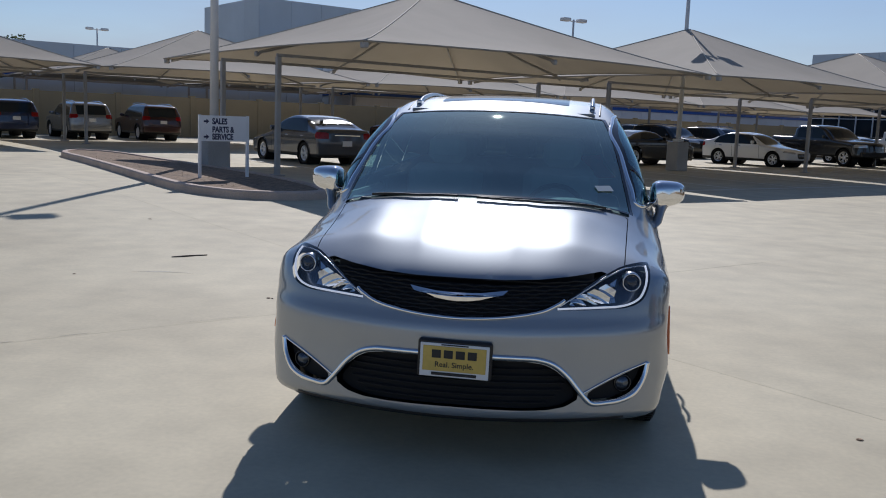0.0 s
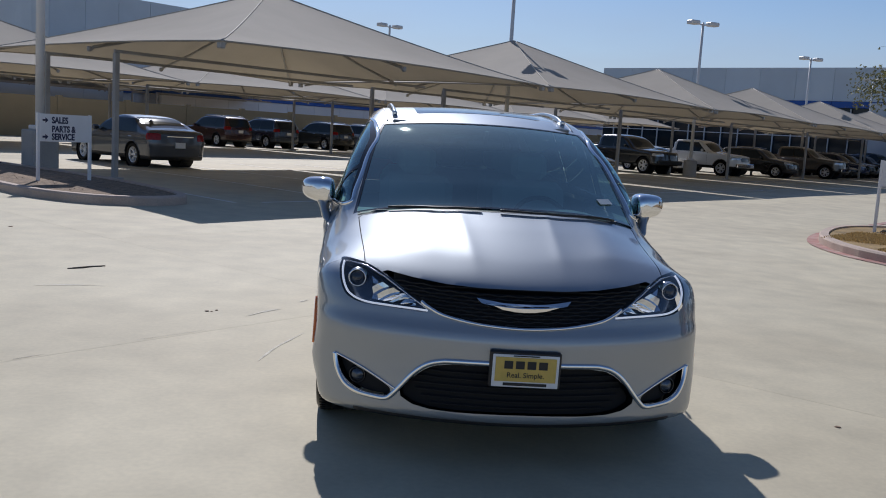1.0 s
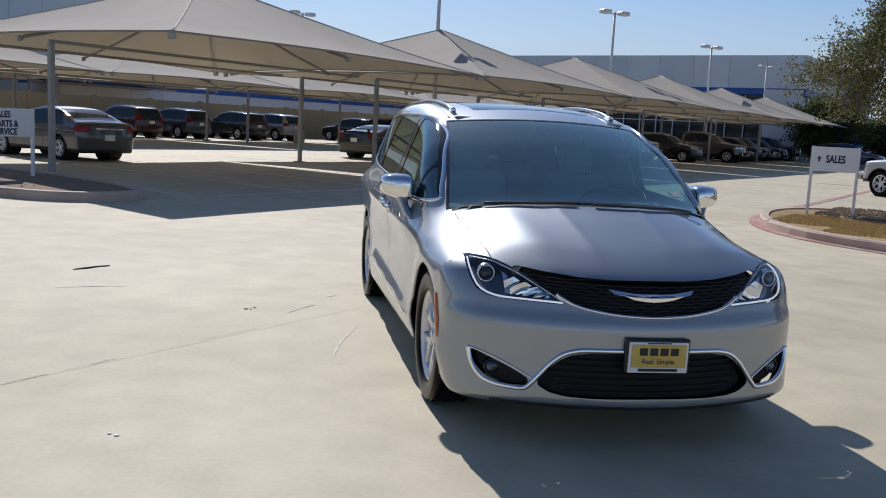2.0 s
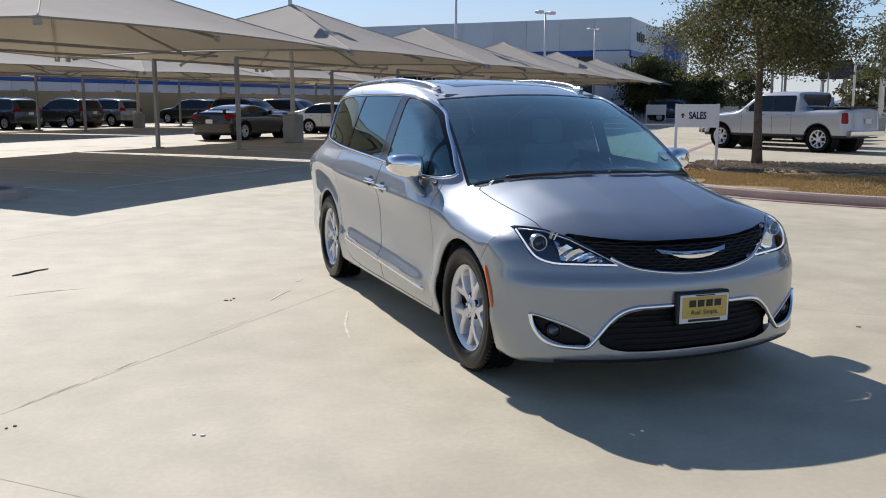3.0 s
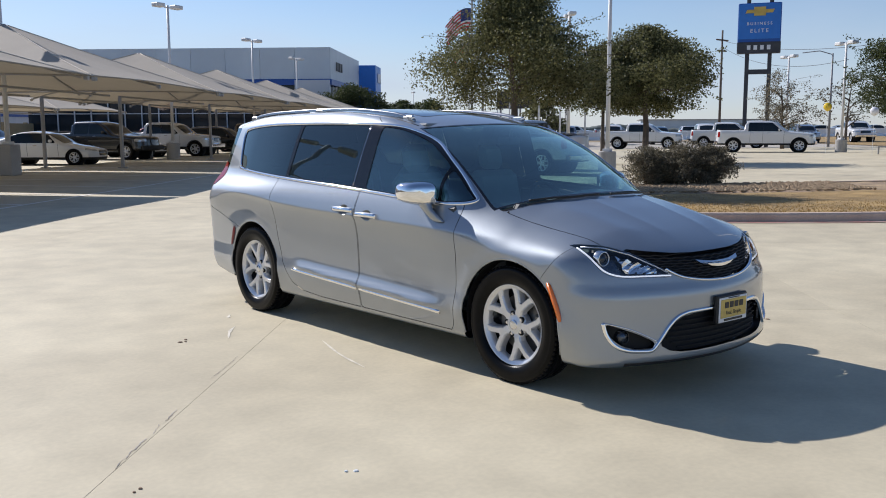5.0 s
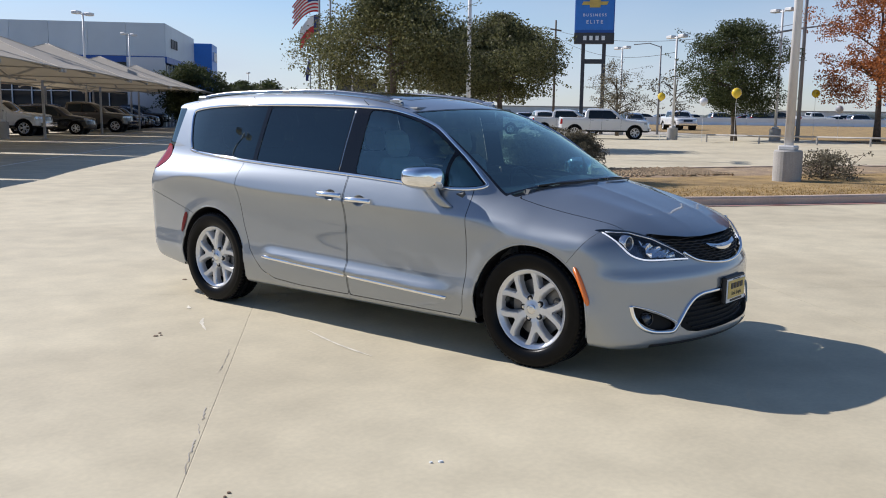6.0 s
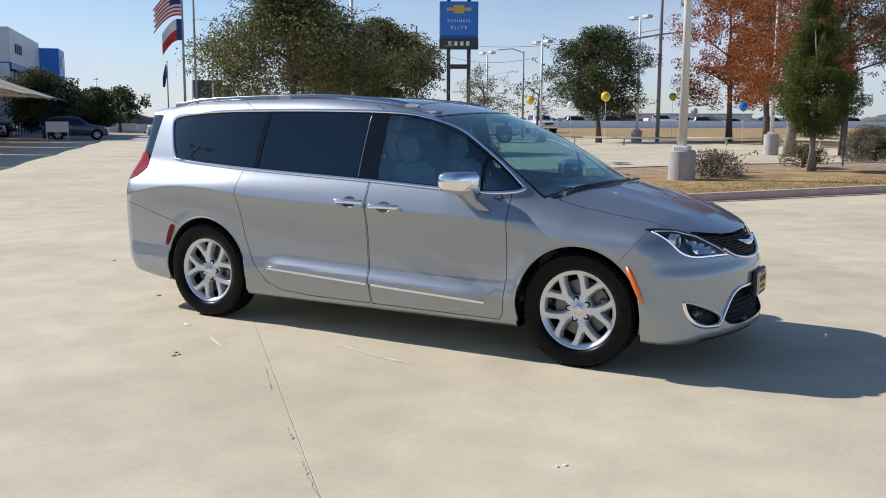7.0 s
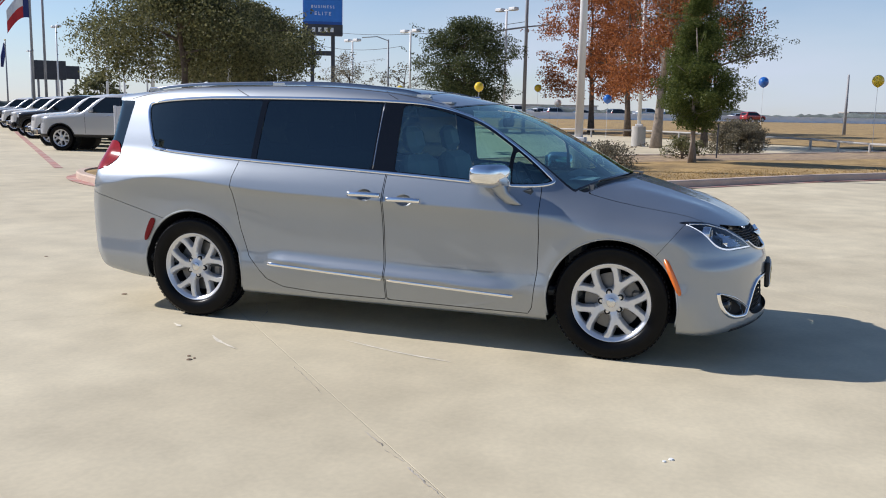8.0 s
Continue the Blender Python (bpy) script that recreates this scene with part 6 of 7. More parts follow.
    while len(clumps) < 90 + int(count / per):
        z = clear + crown_h * rnd.random()
        a, k = rnd.uniform(0, 6.283), math.sqrt(rnd.uniform(0.12, 1.0))
        rr = envelope(z) * k * rnd.uniform(0.82, 1.08) * (1 + rough * noise.noise(Vector((math.cos(a) * 1.4, math.sin(a) * 1.4, z * 2.2 / radius + seed))))
        p = Vector((math.cos(a) * rr, math.sin(a) * rr, z))
        if noise.noise(p * (1.6 / max(radius, 0.5)) + Vector((seed, 0, 0))) > gaps - 0.55:
            clumps.append((p, rnd.uniform(0.45, 1.2)))
    clumps += [(t, rnd.uniform(0.12, 0.28)) for t in stray]
    size = radius * 0.185 + 0.05
    gen = np.random.default_rng(seed)
    share = np.array([k * k for _, k in clumps])
    pick = gen.choice(len(clumps), count, p=share / share.sum())
    centre = np.array([tuple(c) for c, _ in clumps])[pick]
    spread = np.array([k for _, k in clumps])[pick] * size * 0.55
    p = centre + np.clip(gen.normal(size=(count, 3)), -1.35, 1.35) * spread[:, None] * (1, 1, 0.8)
    u = gen.uniform(-1, 1, (count, 3)) - (0, 0, 0.2)
    u /= np.linalg.norm(u, axis=1)[:, None]
    w = np.cross(u, gen.uniform(-1, 1, (count, 3)))
    w /= np.maximum(np.linalg.norm(w, axis=1), 1e-6)[:, None]
    s = (leaf_size * gen.uniform(0.6, 1.25, count))[:, None]
    quad = np.stack([p, p + u * s * 0.5 + w * s * 0.32, p + u * s, p + u * s * 0.5 - w * s * 0.32], 1).reshape(-1, 3)
    g = Geo()
    g.v = quad.tolist()
    g.f = np.arange(count * 4).reshape(-1, 4).tolist()
    part("crown", g, M[leaf], root, tidy=False)
    return root


tree("live_oak_tree", 11.14, 11.62, 5.25, 2.45, 2.22, "leaf_oak", 86000, 3, "olive-green live oak tree in river rock on the island", 0.062, shape="dome", trunk_r=0.10, z0=0.12, gaps=0.42)
tree("live_oak_tree", 28.5, 20.4, 5.7, 3.0, 2.45, "leaf_oak", 64000, 5, "olive-green live oak tree beyond the drive lane", 0.105, shape="umbrella", trunk_r=0.16, z0=0.0, gaps=0.40)
tree("live_oak_tree", 27.0, 21.6, 5.2, 2.2, 2.4, "leaf_oak", 16000, 6, "slim olive-green oak tree beyond the drive lane", 0.10, trunk_r=0.10)
tree("live_oak_tree", 49.0, 17.2, 6.8, 3.5, 1.9, "leaf_green", 46000, 8, "dark green oak tree at the lot's far edge", 0.12, trunk_r=0.17, gaps=0.48, rough=0.45)
tree("cedar_tree", 18.45, 0.95, 4.3, 1.10, 1.02, "leaf_cedar", 120000, 11, "dense green cedar tree in the dry island", 0.042, shape="cone", bark="bark_light", trunk_r=0.09, stems=5, z0=0.12, gaps=0.20, rough=0.38, per=420)
tree("red_pear_tree", 51.0, 9.6, 10.2, 3.6, 2.3, "leaf_red", 32000, 13, "autumn tree with orange-red leaves", 0.13, trunk_r=0.18, gaps=0.50)
tree("red_pear_tree", 46.0, 6.6, 9.6, 3.4, 2.3, "leaf_red", 26000, 14, "autumn tree with orange-red leaves", 0.12, trunk_r=0.18, gaps=0.50)
tree("red_pear_tree", 31.8, 3.4, 9.0, 3.2, 2.4, "leaf_red", 30000, 15, "pale-barked autumn tree with thinning russet leaves", 0.10, bark="bark_light", trunk_r=0.20, gaps=0.58)
tree("live_oak_tree", 33.6, 1.6, 7.6, 2.7, 2.5, "leaf_oak", 26000, 16, "thin brown-green tree behind the cedar", 0.09, trunk_r=0.14, gaps=0.55)
tree("live_oak_tree", 42.1, 60.7, 5.0, 3.4, 0.9, "leaf_green", 24000, 17, "dark green tree before the showroom", 0.18, trunk_r=0.2, gaps=0.28)
tree("live_oak_tree", 51.0, 65.5, 4.2, 2.3, 0.9, "leaf_green", 20000, 18, "dark green tree before the showroom", 0.18, trunk_r=0.2, gaps=0.28)
tree("live_oak_tree", 73.0, 87.0, 5.4, 3.8, 1.0, "leaf_green", 4000, 19, "dark green tree far along the drive lane", 0.34, trunk_r=0.2, gaps=0.28)
tree("live_oak_tree", 57.5, 53.0, 4.2, 2.4, 1.0, "leaf_oak", 3000, 20, "small oak tree far along the drive lane", 0.3, trunk_r=0.12)
tree("bare_tree", 55.5, 28.4, 5.4, 2.4, 1.4, "leaf_sage", 5000, 21, "thin brown winter tree beyond the lot", 0.12, trunk_r=0.12)
tree("bare_tree", 62.0, 27.0, 5.2, 2.4, 1.4, "leaf_sage", 400, 22, "bare winter tree beyond the lot", 0.2, trunk_r=0.12)
tree("far_tree", -49.0, 70.0, 7.2, 4.0, 1.0, "leaf_green", 3500, 23, "dark tree beyond the canopies", 0.35, trunk_r=0.2)
for sx, sy, sh_, sr, sn, sd in ((14.27, 9.9, 0.95, 0.76, 20000, 31), (14.85, 9.4, 1.08, 0.82, 24000, 32), (15.42, 8.92, 1.0, 0.78, 20000, 36)):
    tree("sage_shrub", sx, sy, sh_, sr, 0.0, "leaf_sage", sn, sd, "dense grey-green sage shrub at the island's edge", 0.045, shape="mound", trunk_r=0.06, stems=4, z0=0.10, gaps=0.02)
tree("sparse_shrub", 15.6, 2.75, 0.62, 1.0, 0.0, "leaf_sage", 3600, 33, "sparse twiggy shrub beside a concrete base", 0.05, shape="mound", trunk_r=0.04, stems=5, z0=0.12, gaps=0.4)
tree("hedge_shrub", 27.9, 0.05, 1.15, 1.05, 0.0, "leaf_sage", 24000, 34, "clipped grey-green hedge shrub", 0.055, shape="hedge", trunk_r=0.05, stems=3, gaps=-0.3, rough=0.12)
tree("low_shrub", 19.6, 1.3, 0.7, 0.7, 0.0, "leaf_oak", 3000, 35, "low twiggy shrub under the cedar", 0.05, shape="mound", trunk_r=0.04, stems=4, z0=0.12, gaps=0.3)
stake = thing("stake", (20.9, 0.45, level(20.9, 0.45)), "thin dark stake driven in beside the cedar", "stake")
part("rod", Geo().tube([(0, 0, -0.1), (0.01, 0, 1.2)], 0.022, 6), M["steel_dark"], stake)


# ---- other vehicles ----
KINDS = {
    # nose, tail, half width, roof line, windscreen span, rear glass span, belt, tyre radius, axles
    "sedan": dict(l0=-2.32, l1=2.32, w=0.90, top=[(-2.4, 0.52), (-2.25, 0.64), (-1.9, 0.76), (-1.3, 0.87), (-0.98, 0.935), (-0.15, 1.345), (0.45, 1.435), (0.95, 1.385), (1.85, 1.085), (2.2, 1.045), (2.4, 0.98)],
                  ws=(-0.95, -0.17), rg=(1.0, 1.80), belt=0.93, roof=1.335, low=0.22, r=0.325, ax=(-1.38, 1.32), win=(-0.62, 1.58)),
    "coupe": dict(l0=-2.38, l1=2.40, w=0.95, top=[(-2.5, 0.62), (-2.3, 0.78), (-1.2, 0.98), (-0.62, 1.02), (0.05, 1.29), (0.5, 1.345), (1.0, 1.29), (1.75, 1.10), (2.3, 1.06), (2.5, 1.0)],
                  ws=(-0.58, 0.02), rg=(1.05, 1.72), belt=0.97, roof=1.26, low=0.20, r=0.35, ax=(-1.40, 1.41), win=(-0.30, 1.20)),
    "suv": dict(l0=-2.32, l1=2.32, w=0.93, top=[(-2.4, 0.75), (-2.2, 0.92), (-1.35, 1.08), (-1.05, 1.12), (-0.35, 1.56), (0.4, 1.68), (1.5, 1.64), (2.0, 1.56), (2.25, 1.40), (2.4, 1.2)],
                ws=(-1.0, -0.36), rg=None, belt=1.04, roof=1.55, low=0.28, r=0.355, ax=(-1.40, 1.34), win=(-0.70, 1.95)),
    "pickup": dict(l0=-2.92, l1=2.92, w=1.01, top=[(-3.0, 0.95), (-2.8, 1.12), (-1.75, 1.26), (-1.40, 1.30), (-0.62, 1.80), (-0.30, 1.89), (0.2, 1.93), (0.96, 1.91), (1.06, 1.87), (1.13, 1.40), (1.4, 1.37), (2.9, 1.38), (3.0, 1.36)],
                   ws=(-1.34, -0.70), rg=None, belt=1.27, roof=1.78, low=0.44, r=0.42, ax=(-1.92, 1.84), win=(-0.95, 0.98)),
}


def vehicle(kind, paint, label, size=0.085):
    """A parked vehicle, its nose towards -y: shell cut into body, glass and lamps, with four wheels."""
    k = KINDS[kind]
    top = spline(k["top"])
    zb, zr = k["belt"], k["roof"]
    side_line = spline([(0.15, 0.93), (0.35, 0.97), (zb - 0.15, 1.0), (zb, 0.975), (zr, 0.80 if kind != "pickup" else 0.84), (zr + 0.25, 0.66)])

    def f(p):
        x, y, z = np.abs(p[:, 0]), p[:, 1], p[:, 2]
        w = side_line(z) * k["w"]
        t = z - (top(y - 0.10 * x * x) - 0.06 * x * x)
        n = (k["l0"] + 0.20 * x * x + 0.22 * x ** 8 + 0.12 * np.abs(z - 0.55)) - y
        r = y - (k["l1"] - 0.12 * x * x - 0.16 * x ** 8 - 0.10 * np.abs(z - 0.65) - (0.22 * step(1.0, 1.6, z) if kind == "suv" else 0))
        s = smax(x - w, t, 0.09)
        s = smax(smax(s, n, 0.07), r, 0.07)
        return smax(s, k["low"] - z, 0.05)
    sh = Shell(f, (-1.12, k["l0"] - 0.1, 0.12), (1.12, k["l1"] + 0.1, 2.05), size, (k["l0"] + 1.2, k["l1"] - 1.0, 0.70))
    car = thing({"suv": "parked_suv", "sedan": "parked_sedan", "coupe": "parked_coupe", "pickup": "parked_pickup"}[kind], (0, 0, 0), label, {"suv": "suv", "pickup": "pickup truck"}.get(kind, "car"), "parked vehicles")
    for cy in k["ax"]:
        sh.carve(["body"], "gone", lambda v: np.hypot(v[:, 1] - cy, v[:, 2] - k["r"]) - (k["r"] + 0.05), lambda v: np.abs(v[:, 0]) > 0.5)
    low = lambda v: zb + 0.02 - v[:, 2]
    sh.carve(["body"], "screen", lambda v: np.maximum(np.maximum(k["ws"][0] - v[:, 1], v[:, 1] - k["ws"][1]), np.abs(v[:, 0]) - 0.74 * k["w"] + 0.06 * (v[:, 1] - k["ws"][0])), lambda v: v[:, 2] > zb - 0.05)
    if k["rg"]:
        sh.carve(["body"], "rear_glass", lambda v: np.maximum(np.maximum(k["rg"][0] - v[:, 1], v[:, 1] - k["rg"][1]), np.abs(v[:, 0]) - 0.68 * k["w"]), lambda v: v[:, 2] > zb)
    else:
        sh.carve(["body"], "rear_glass", lambda v: np.maximum(np.maximum(zb + (0.12 if kind == "pickup" else 0.05) - v[:, 2], v[:, 2] - zr + (-0.02 if kind == "pickup" else 0.06)), np.abs(v[:, 0]) - (0.76 if kind == "pickup" else 0.68) * k["w"]), lambda v: (v[:, 1] > (0.95 if kind == "pickup" else k["l1"] - 0.75)))
    y0, y1 = k["win"]
    slope = lambda v: np.maximum(y0 + 1.15 * (v[:, 2] - zb) - v[:, 1], v[:, 1] - y1 + (0.75 if kind in ("sedan", "coupe") else 0.08 if kind == "pickup" else 0.25) * (v[:, 2] - zb))
    band = lambda v: np.maximum(np.maximum(low(v), v[:, 2] - zr + 0.02), slope(v))
    mid = (y0 + y1) / 2 + (0.12 if kind != "coupe" else 1.5)
    sh.carve(["body"], "window_frame", lambda v: band(v) - 0.022, lambda v: np.abs(v[:, 0]) > 0.45)
    sh.carve(["window_frame"], "side_glass", lambda v: np.maximum(band(v), 0.032 - np.abs(v[:, 1] - mid)), lambda v: np.abs(v[:, 0]) > 0.45)
    lamp_z = {"sedan": 0.64, "coupe": 0.72, "suv": 0.85, "pickup": 0.98}[kind]
    sh.carve(["body"], "head_lamp", lambda v: np.maximum(np.maximum(np.abs(v[:, 2] - lamp_z - 0.16 * (np.abs(v[:, 0]) - 0.66) * (kind in ("sedan", "coupe", "suv"))) - (0.05 if kind in ("sedan", "coupe") else 0.07), 0.48 - np.abs(v[:, 0])), v[:, 1] - (k["l0"] + 0.45)), lambda v: v[:, 1] < k["l0"] + 0.75)
    sh.carve(["body"], "grille", lambda v: np.maximum(np.abs(v[:, 2] - lamp_z + (0.14 if kind in ("sedan", "coupe") else 0.06)) - 0.11, np.abs(v[:, 0]) - 0.46 + 0.5 * np.abs(v[:, 2] - lamp_z + 0.05)), lambda v: v[:, 1] < k["l0"] + 0.4)
    tz = {"sedan": 0.86, "coupe": 0.90, "suv": 1.02, "pickup": 1.08}[kind]
    th = 0.17 if kind == "pickup" else 0.09
    sh.carve(["body"], "tail_lamp", lambda v: np.maximum(np.maximum(np.abs(v[:, 2] - tz) - th, (0.82 if kind == "pickup" else 0.64) * k["w"] - np.abs(v[:, 0])), (k["l1"] - 0.30) - v[:, 1]), lambda v: v[:, 1] > k["l1"] - 0.6)
    sh.carve(["body"], "sill", lambda v: v[:, 2] - k["low"] - 0.11, None)
    part("body_shell", sh.geo("body"), paint, car, smooth=True, tidy=False)
    part("sill", sh.geo("sill", -0.004), M["black_plastic"], car, smooth=True, tidy=False)
    part("windscreen", sh.geo("screen", -0.003), M["window_dark"], car, smooth=True, tidy=False)
    part("rear_window", sh.geo("rear_glass", -0.003), M["window_dark"], car, smooth=True, tidy=False)
    part("grille", sh.geo("grille", -0.006), M["black_gloss"], car, smooth=True, tidy=False)
    for s in (-1, 1):
        part("window_frame", sh.geo("window_frame", 0.001, s), M["black_gloss"], car, smooth=True, tidy=False)
        for yd in ((y0 - 0.12, mid, y1 - 0.12) if kind != "coupe" else (y0 - 0.02, 0.95)):
            zs = np.linspace(k["low"] + 0.14, zb - 0.01, 9)
            p, n = sh.side(np.stack([np.full(9, yd) + 0.03 * np.sin((zs - 0.3) * 3), zs], -1), s)
            part("door_gap", Geo().strip(p, n, 0.012, 0.001), M["seam_black"], car, smooth=True)
        for cy in k["ax"]:
            arc = np.linspace(0.12, math.pi - 0.12, 16)
            p, n = sh.side(np.stack([cy + (k["r"] + 0.065) * np.cos(arc), k["r"] + (k["r"] + 0.065) * np.sin(arc)], -1), s)
            part("arch_lip", Geo().strip(p, n, 0.035, 0.008), paint if kind in ("sedan", "coupe") else M["black_plastic"], car, smooth=True)
        part("side_window", sh.geo("side_glass", -0.004, s), M["window_dark"], car, smooth=True, tidy=False)
        part("head_lamp", sh.geo("head_lamp", 0.002, s), M["glass_head"], car, smooth=True, tidy=False)
        part("tail_lamp", sh.geo("tail_lamp", 0.003, s), M["red_lens"], car, smooth=True, tidy=False)
        part("door_mirror", Geo().box((s * (k["w"] + 0.09), y0 + 0.18, zb + 0.08), (0.20, 0.10, 0.14), 0.035), paint, car)
        for yy in (mid - 0.32, mid + 0.62):
            if yy < y1 + 0.1:
                part("door_handle", Geo().box((s * (k["w"] * 0.985), yy, zb - 0.10), (0.035, 0.17, 0.028), 0.008), M["chrome"] if kind != "coupe" else paint, car)
        for cy in k["ax"]:
            part("wheel_housing", Geo().lathe([(0.0, 0.0), (k["r"] + 0.045, 0.0), (k["r"] + 0.045, 0.40)], 20, Matrix.Translation((s * 0.48, cy, k["r"])) @ Matrix.Rotation(radians(90 * s), 4, "Y")), M["seam_black"], car)
            wheel_parts(car, Matrix.Translation((s * (k["w"] - 0.14), cy, k["r"])) @ (Matrix.Rotation(math.pi, 4, "Z") if s > 0 else Matrix()), k["r"], 0.23, k["r"] * 0.66, M["tyre"], M["alloy"], fine=False)
    part("plate_bar", Geo().box((0, k["l1"] + 0.0, lamp_z), (0.31, 0.03, 0.155), 0.004), M["sign_white"], car, "white number plate panel")
    if kind == "suv":
        for s in (-1, 1):
            part("roof_rail", Geo().tube([(s * 0.60, -0.2, 1.64), (s * 0.60, 0.3, 1.70), (s * 0.60, 1.2, 1.69), (s * 0.58, 1.8, 1.62)], 0.02, 6), M["satin"], car)
    if kind == "pickup":
        part("cab_window", Geo().box((0, 1.128, 1.635), (1.46, 0.03, 0.36), 0.02), M["window_dark"], car, "dark rear cab window")
        part("bed_floor", Geo().box((0, 2.02, 1.41), (1.5, 1.55, 0.03), 0.005), M["black_plastic"], car, "dark pickup bed")
        part("rear_bumper", Geo().box((0, 2.86, 0.60), (1.85, 0.20, 0.20), 0.03), M["black_plastic" if paint is PAINTS["black"] else "chrome"], car, "rear bumper")
        part("front_bumper", Geo().box((0, -2.86, 0.60), (1.8, 0.14, 0.22), 0.03), M["black_plastic" if paint is PAINTS["black"] else "chrome"], car, "front bumper")
    if kind == "sedan":
        part("trunk_strip", Geo().box((0, k["l1"] - 0.010, 0.875), (0.84, 0.05, 0.026), 0.006), M["chrome"], car, "chrome strip across the trunk lid")
    if kind == "coupe":
        part("spoiler", Geo().box((0, 2.26, 1.16), (1.6, 0.22, 0.03), 0.01).box((-0.6, 2.26, 1.10), (0.06, 0.14, 0.12), 0.01).box((0.6, 2.26, 1.10), (0.06, 0.14, 0.12), 0.01), M["black_gloss"], car, "black rear spoiler")
    return car


M["glass_head"] = mat("glass_head", (0.55, 0.57, 0.60), 0.08, metal=0.5, coat=1.0)
MADE = {}
WORDS = {"suv": "sport utility vehicle", "sedan": "sedan car", "coupe": "sports coupe with a rear spoiler", "pickup": "crew-cab pickup truck"}


def park(kind, colour, x, y, nose, lift=0.0):
    """Parks a vehicle with its nose towards a heading given as (dx, dy)."""
    m = pose(x, y, level(x, y) + lift, 0, 0, math.degrees(math.atan2(nose[0], -nose[1])))
    key = (kind, colour)
    if key not in MADE:
        MADE[key] = vehicle(kind, PAINTS[colour], f"{colour.replace('pearl', 'pearl-white')} {WORDS[kind]} parked in the lot")
        MADE[key].matrix_basis = m
        return MADE[key]
    return copy_thing(MADE[key], m)


E2 = (-R2, R2)
BACK = (R2, -R2)
park("sedan", "slate", *lot(10.5, 21.2)[:2], E2)
park("coupe", "black", 3.2, 32.0, (0.70, 0.71))
park("sedan", "white", 8.5, 36.9, (0.72, -0.69))
park("pickup", "black", 12.9, 42.4, (0.55, -0.84))
park("pickup", "white", 18.2, 46.0, (0.62, -0.78))
park("suv", "red", 20.6, 50.6, (0.66, -0.75))
park("suv", "black", 22.4, 47.6, BACK)
park("sedan", "white", 15.5, 45.5, (0.6, -0.8))
for k, (kind, colour) in enumerate((("pickup", "tan"), ("suv", "grey"), ("sedan", "black"), ("suv", "blue"), ("suv", "black"), ("sedan", "silver"), ("suv", "grey"), ("pickup", "black"), ("suv", "silver"))):
    park(kind, colour, *lot(56.0 + 2.9 * k, 17.6 + 0.15 * k)[:2], BACK)
for kind, colour, a in (("suv", "blue", 5.7), ("suv", "silver", 8.8), ("suv", "maroon", 12.0), ("suv", "maroon", 26.9), ("suv", "steel", 30.3), ("suv", "black", 34.8), ("suv", "silver", 38.0), ("suv", "black", 46.3), ("sedan", "grey", 49.3)):
    park(kind, colour, *lot(a, 40.2)[:2], E2)
park("suv", "silver", 8.6, 46.8, (0.7, -0.7))
park("suv", "black", 5.6, 44.4, (0.7, -0.7))
for k, (kind, colour) in enumerate((("pickup", "pearl"), ("pickup", "white"), ("suv", "white"), ("pickup", "black"), ("pickup", "white"), ("suv", "grey"), ("pickup", "white"), ("suv", "black"), ("pickup", "silver"), ("sedan", "white"), ("suv", "grey"), ("pickup", "white"))):
    park(kind, colour, 19.1 + 2.45 * k, 19.55 + 2.75 * k, (-0.22, 0.975))
park("suv", "blue", 41.1, 55.9, (0.8, -0.6))
# trucks in the far lot, and traffic on the road behind the barrier
for k, colour in enumerate(("white", "silver", "white", "black", "white", "white", "silver", "white")):
    park("pickup" if k % 3 else "suv", colour, 60.0 + 2.6 * k, 58.0 - 3.5 * k, (-0.75, -0.66))
park("pickup", "white", 57.0, 33.4, (0.45, -0.89))
park("pickup", "white", 52.5, 38.0, (0.45, -0.89))
park("pickup", "white", 47.0, 25.0, (0.5, -0.86))
for kind, colour, a, b in (("suv", "red", 114, -112), ("sedan", "white", 120, -72), ("pickup", "black", 124, -65), ("suv", "silver", 121, -55), ("sedan", "white", 126, -48), ("suv", "white", 120, -38), ("sedan", "grey", 124, -84),
                           ("pickup", "silver", 121, -95), ("suv", "white", 120, -104), ("sedan", "red", 126, -61), ("suv", "white", 127, -78), ("sedan", "silver", 121, -20), ("pickup", "white", 125, -10), ("suv", "grey", 122, -30), ("sedan", "white", 128, -122), ("suv", "black", 119, -60), ("sedan", "grey", 120, -43), ("pickup", "white", 119, -68), ("suv", "silver", 120, -76), ("suv", "black", 119.5, -88), ("pickup", "black", 120, -34), ("sedan", "white", 119.5, -50), ("suv", "white", 120, -26), ("pickup", "silver", 119, -15), ("sedan", "black", 120, -99)):
    park(kind, colour, *lot(a, b)[:2], BACK, 0.1)


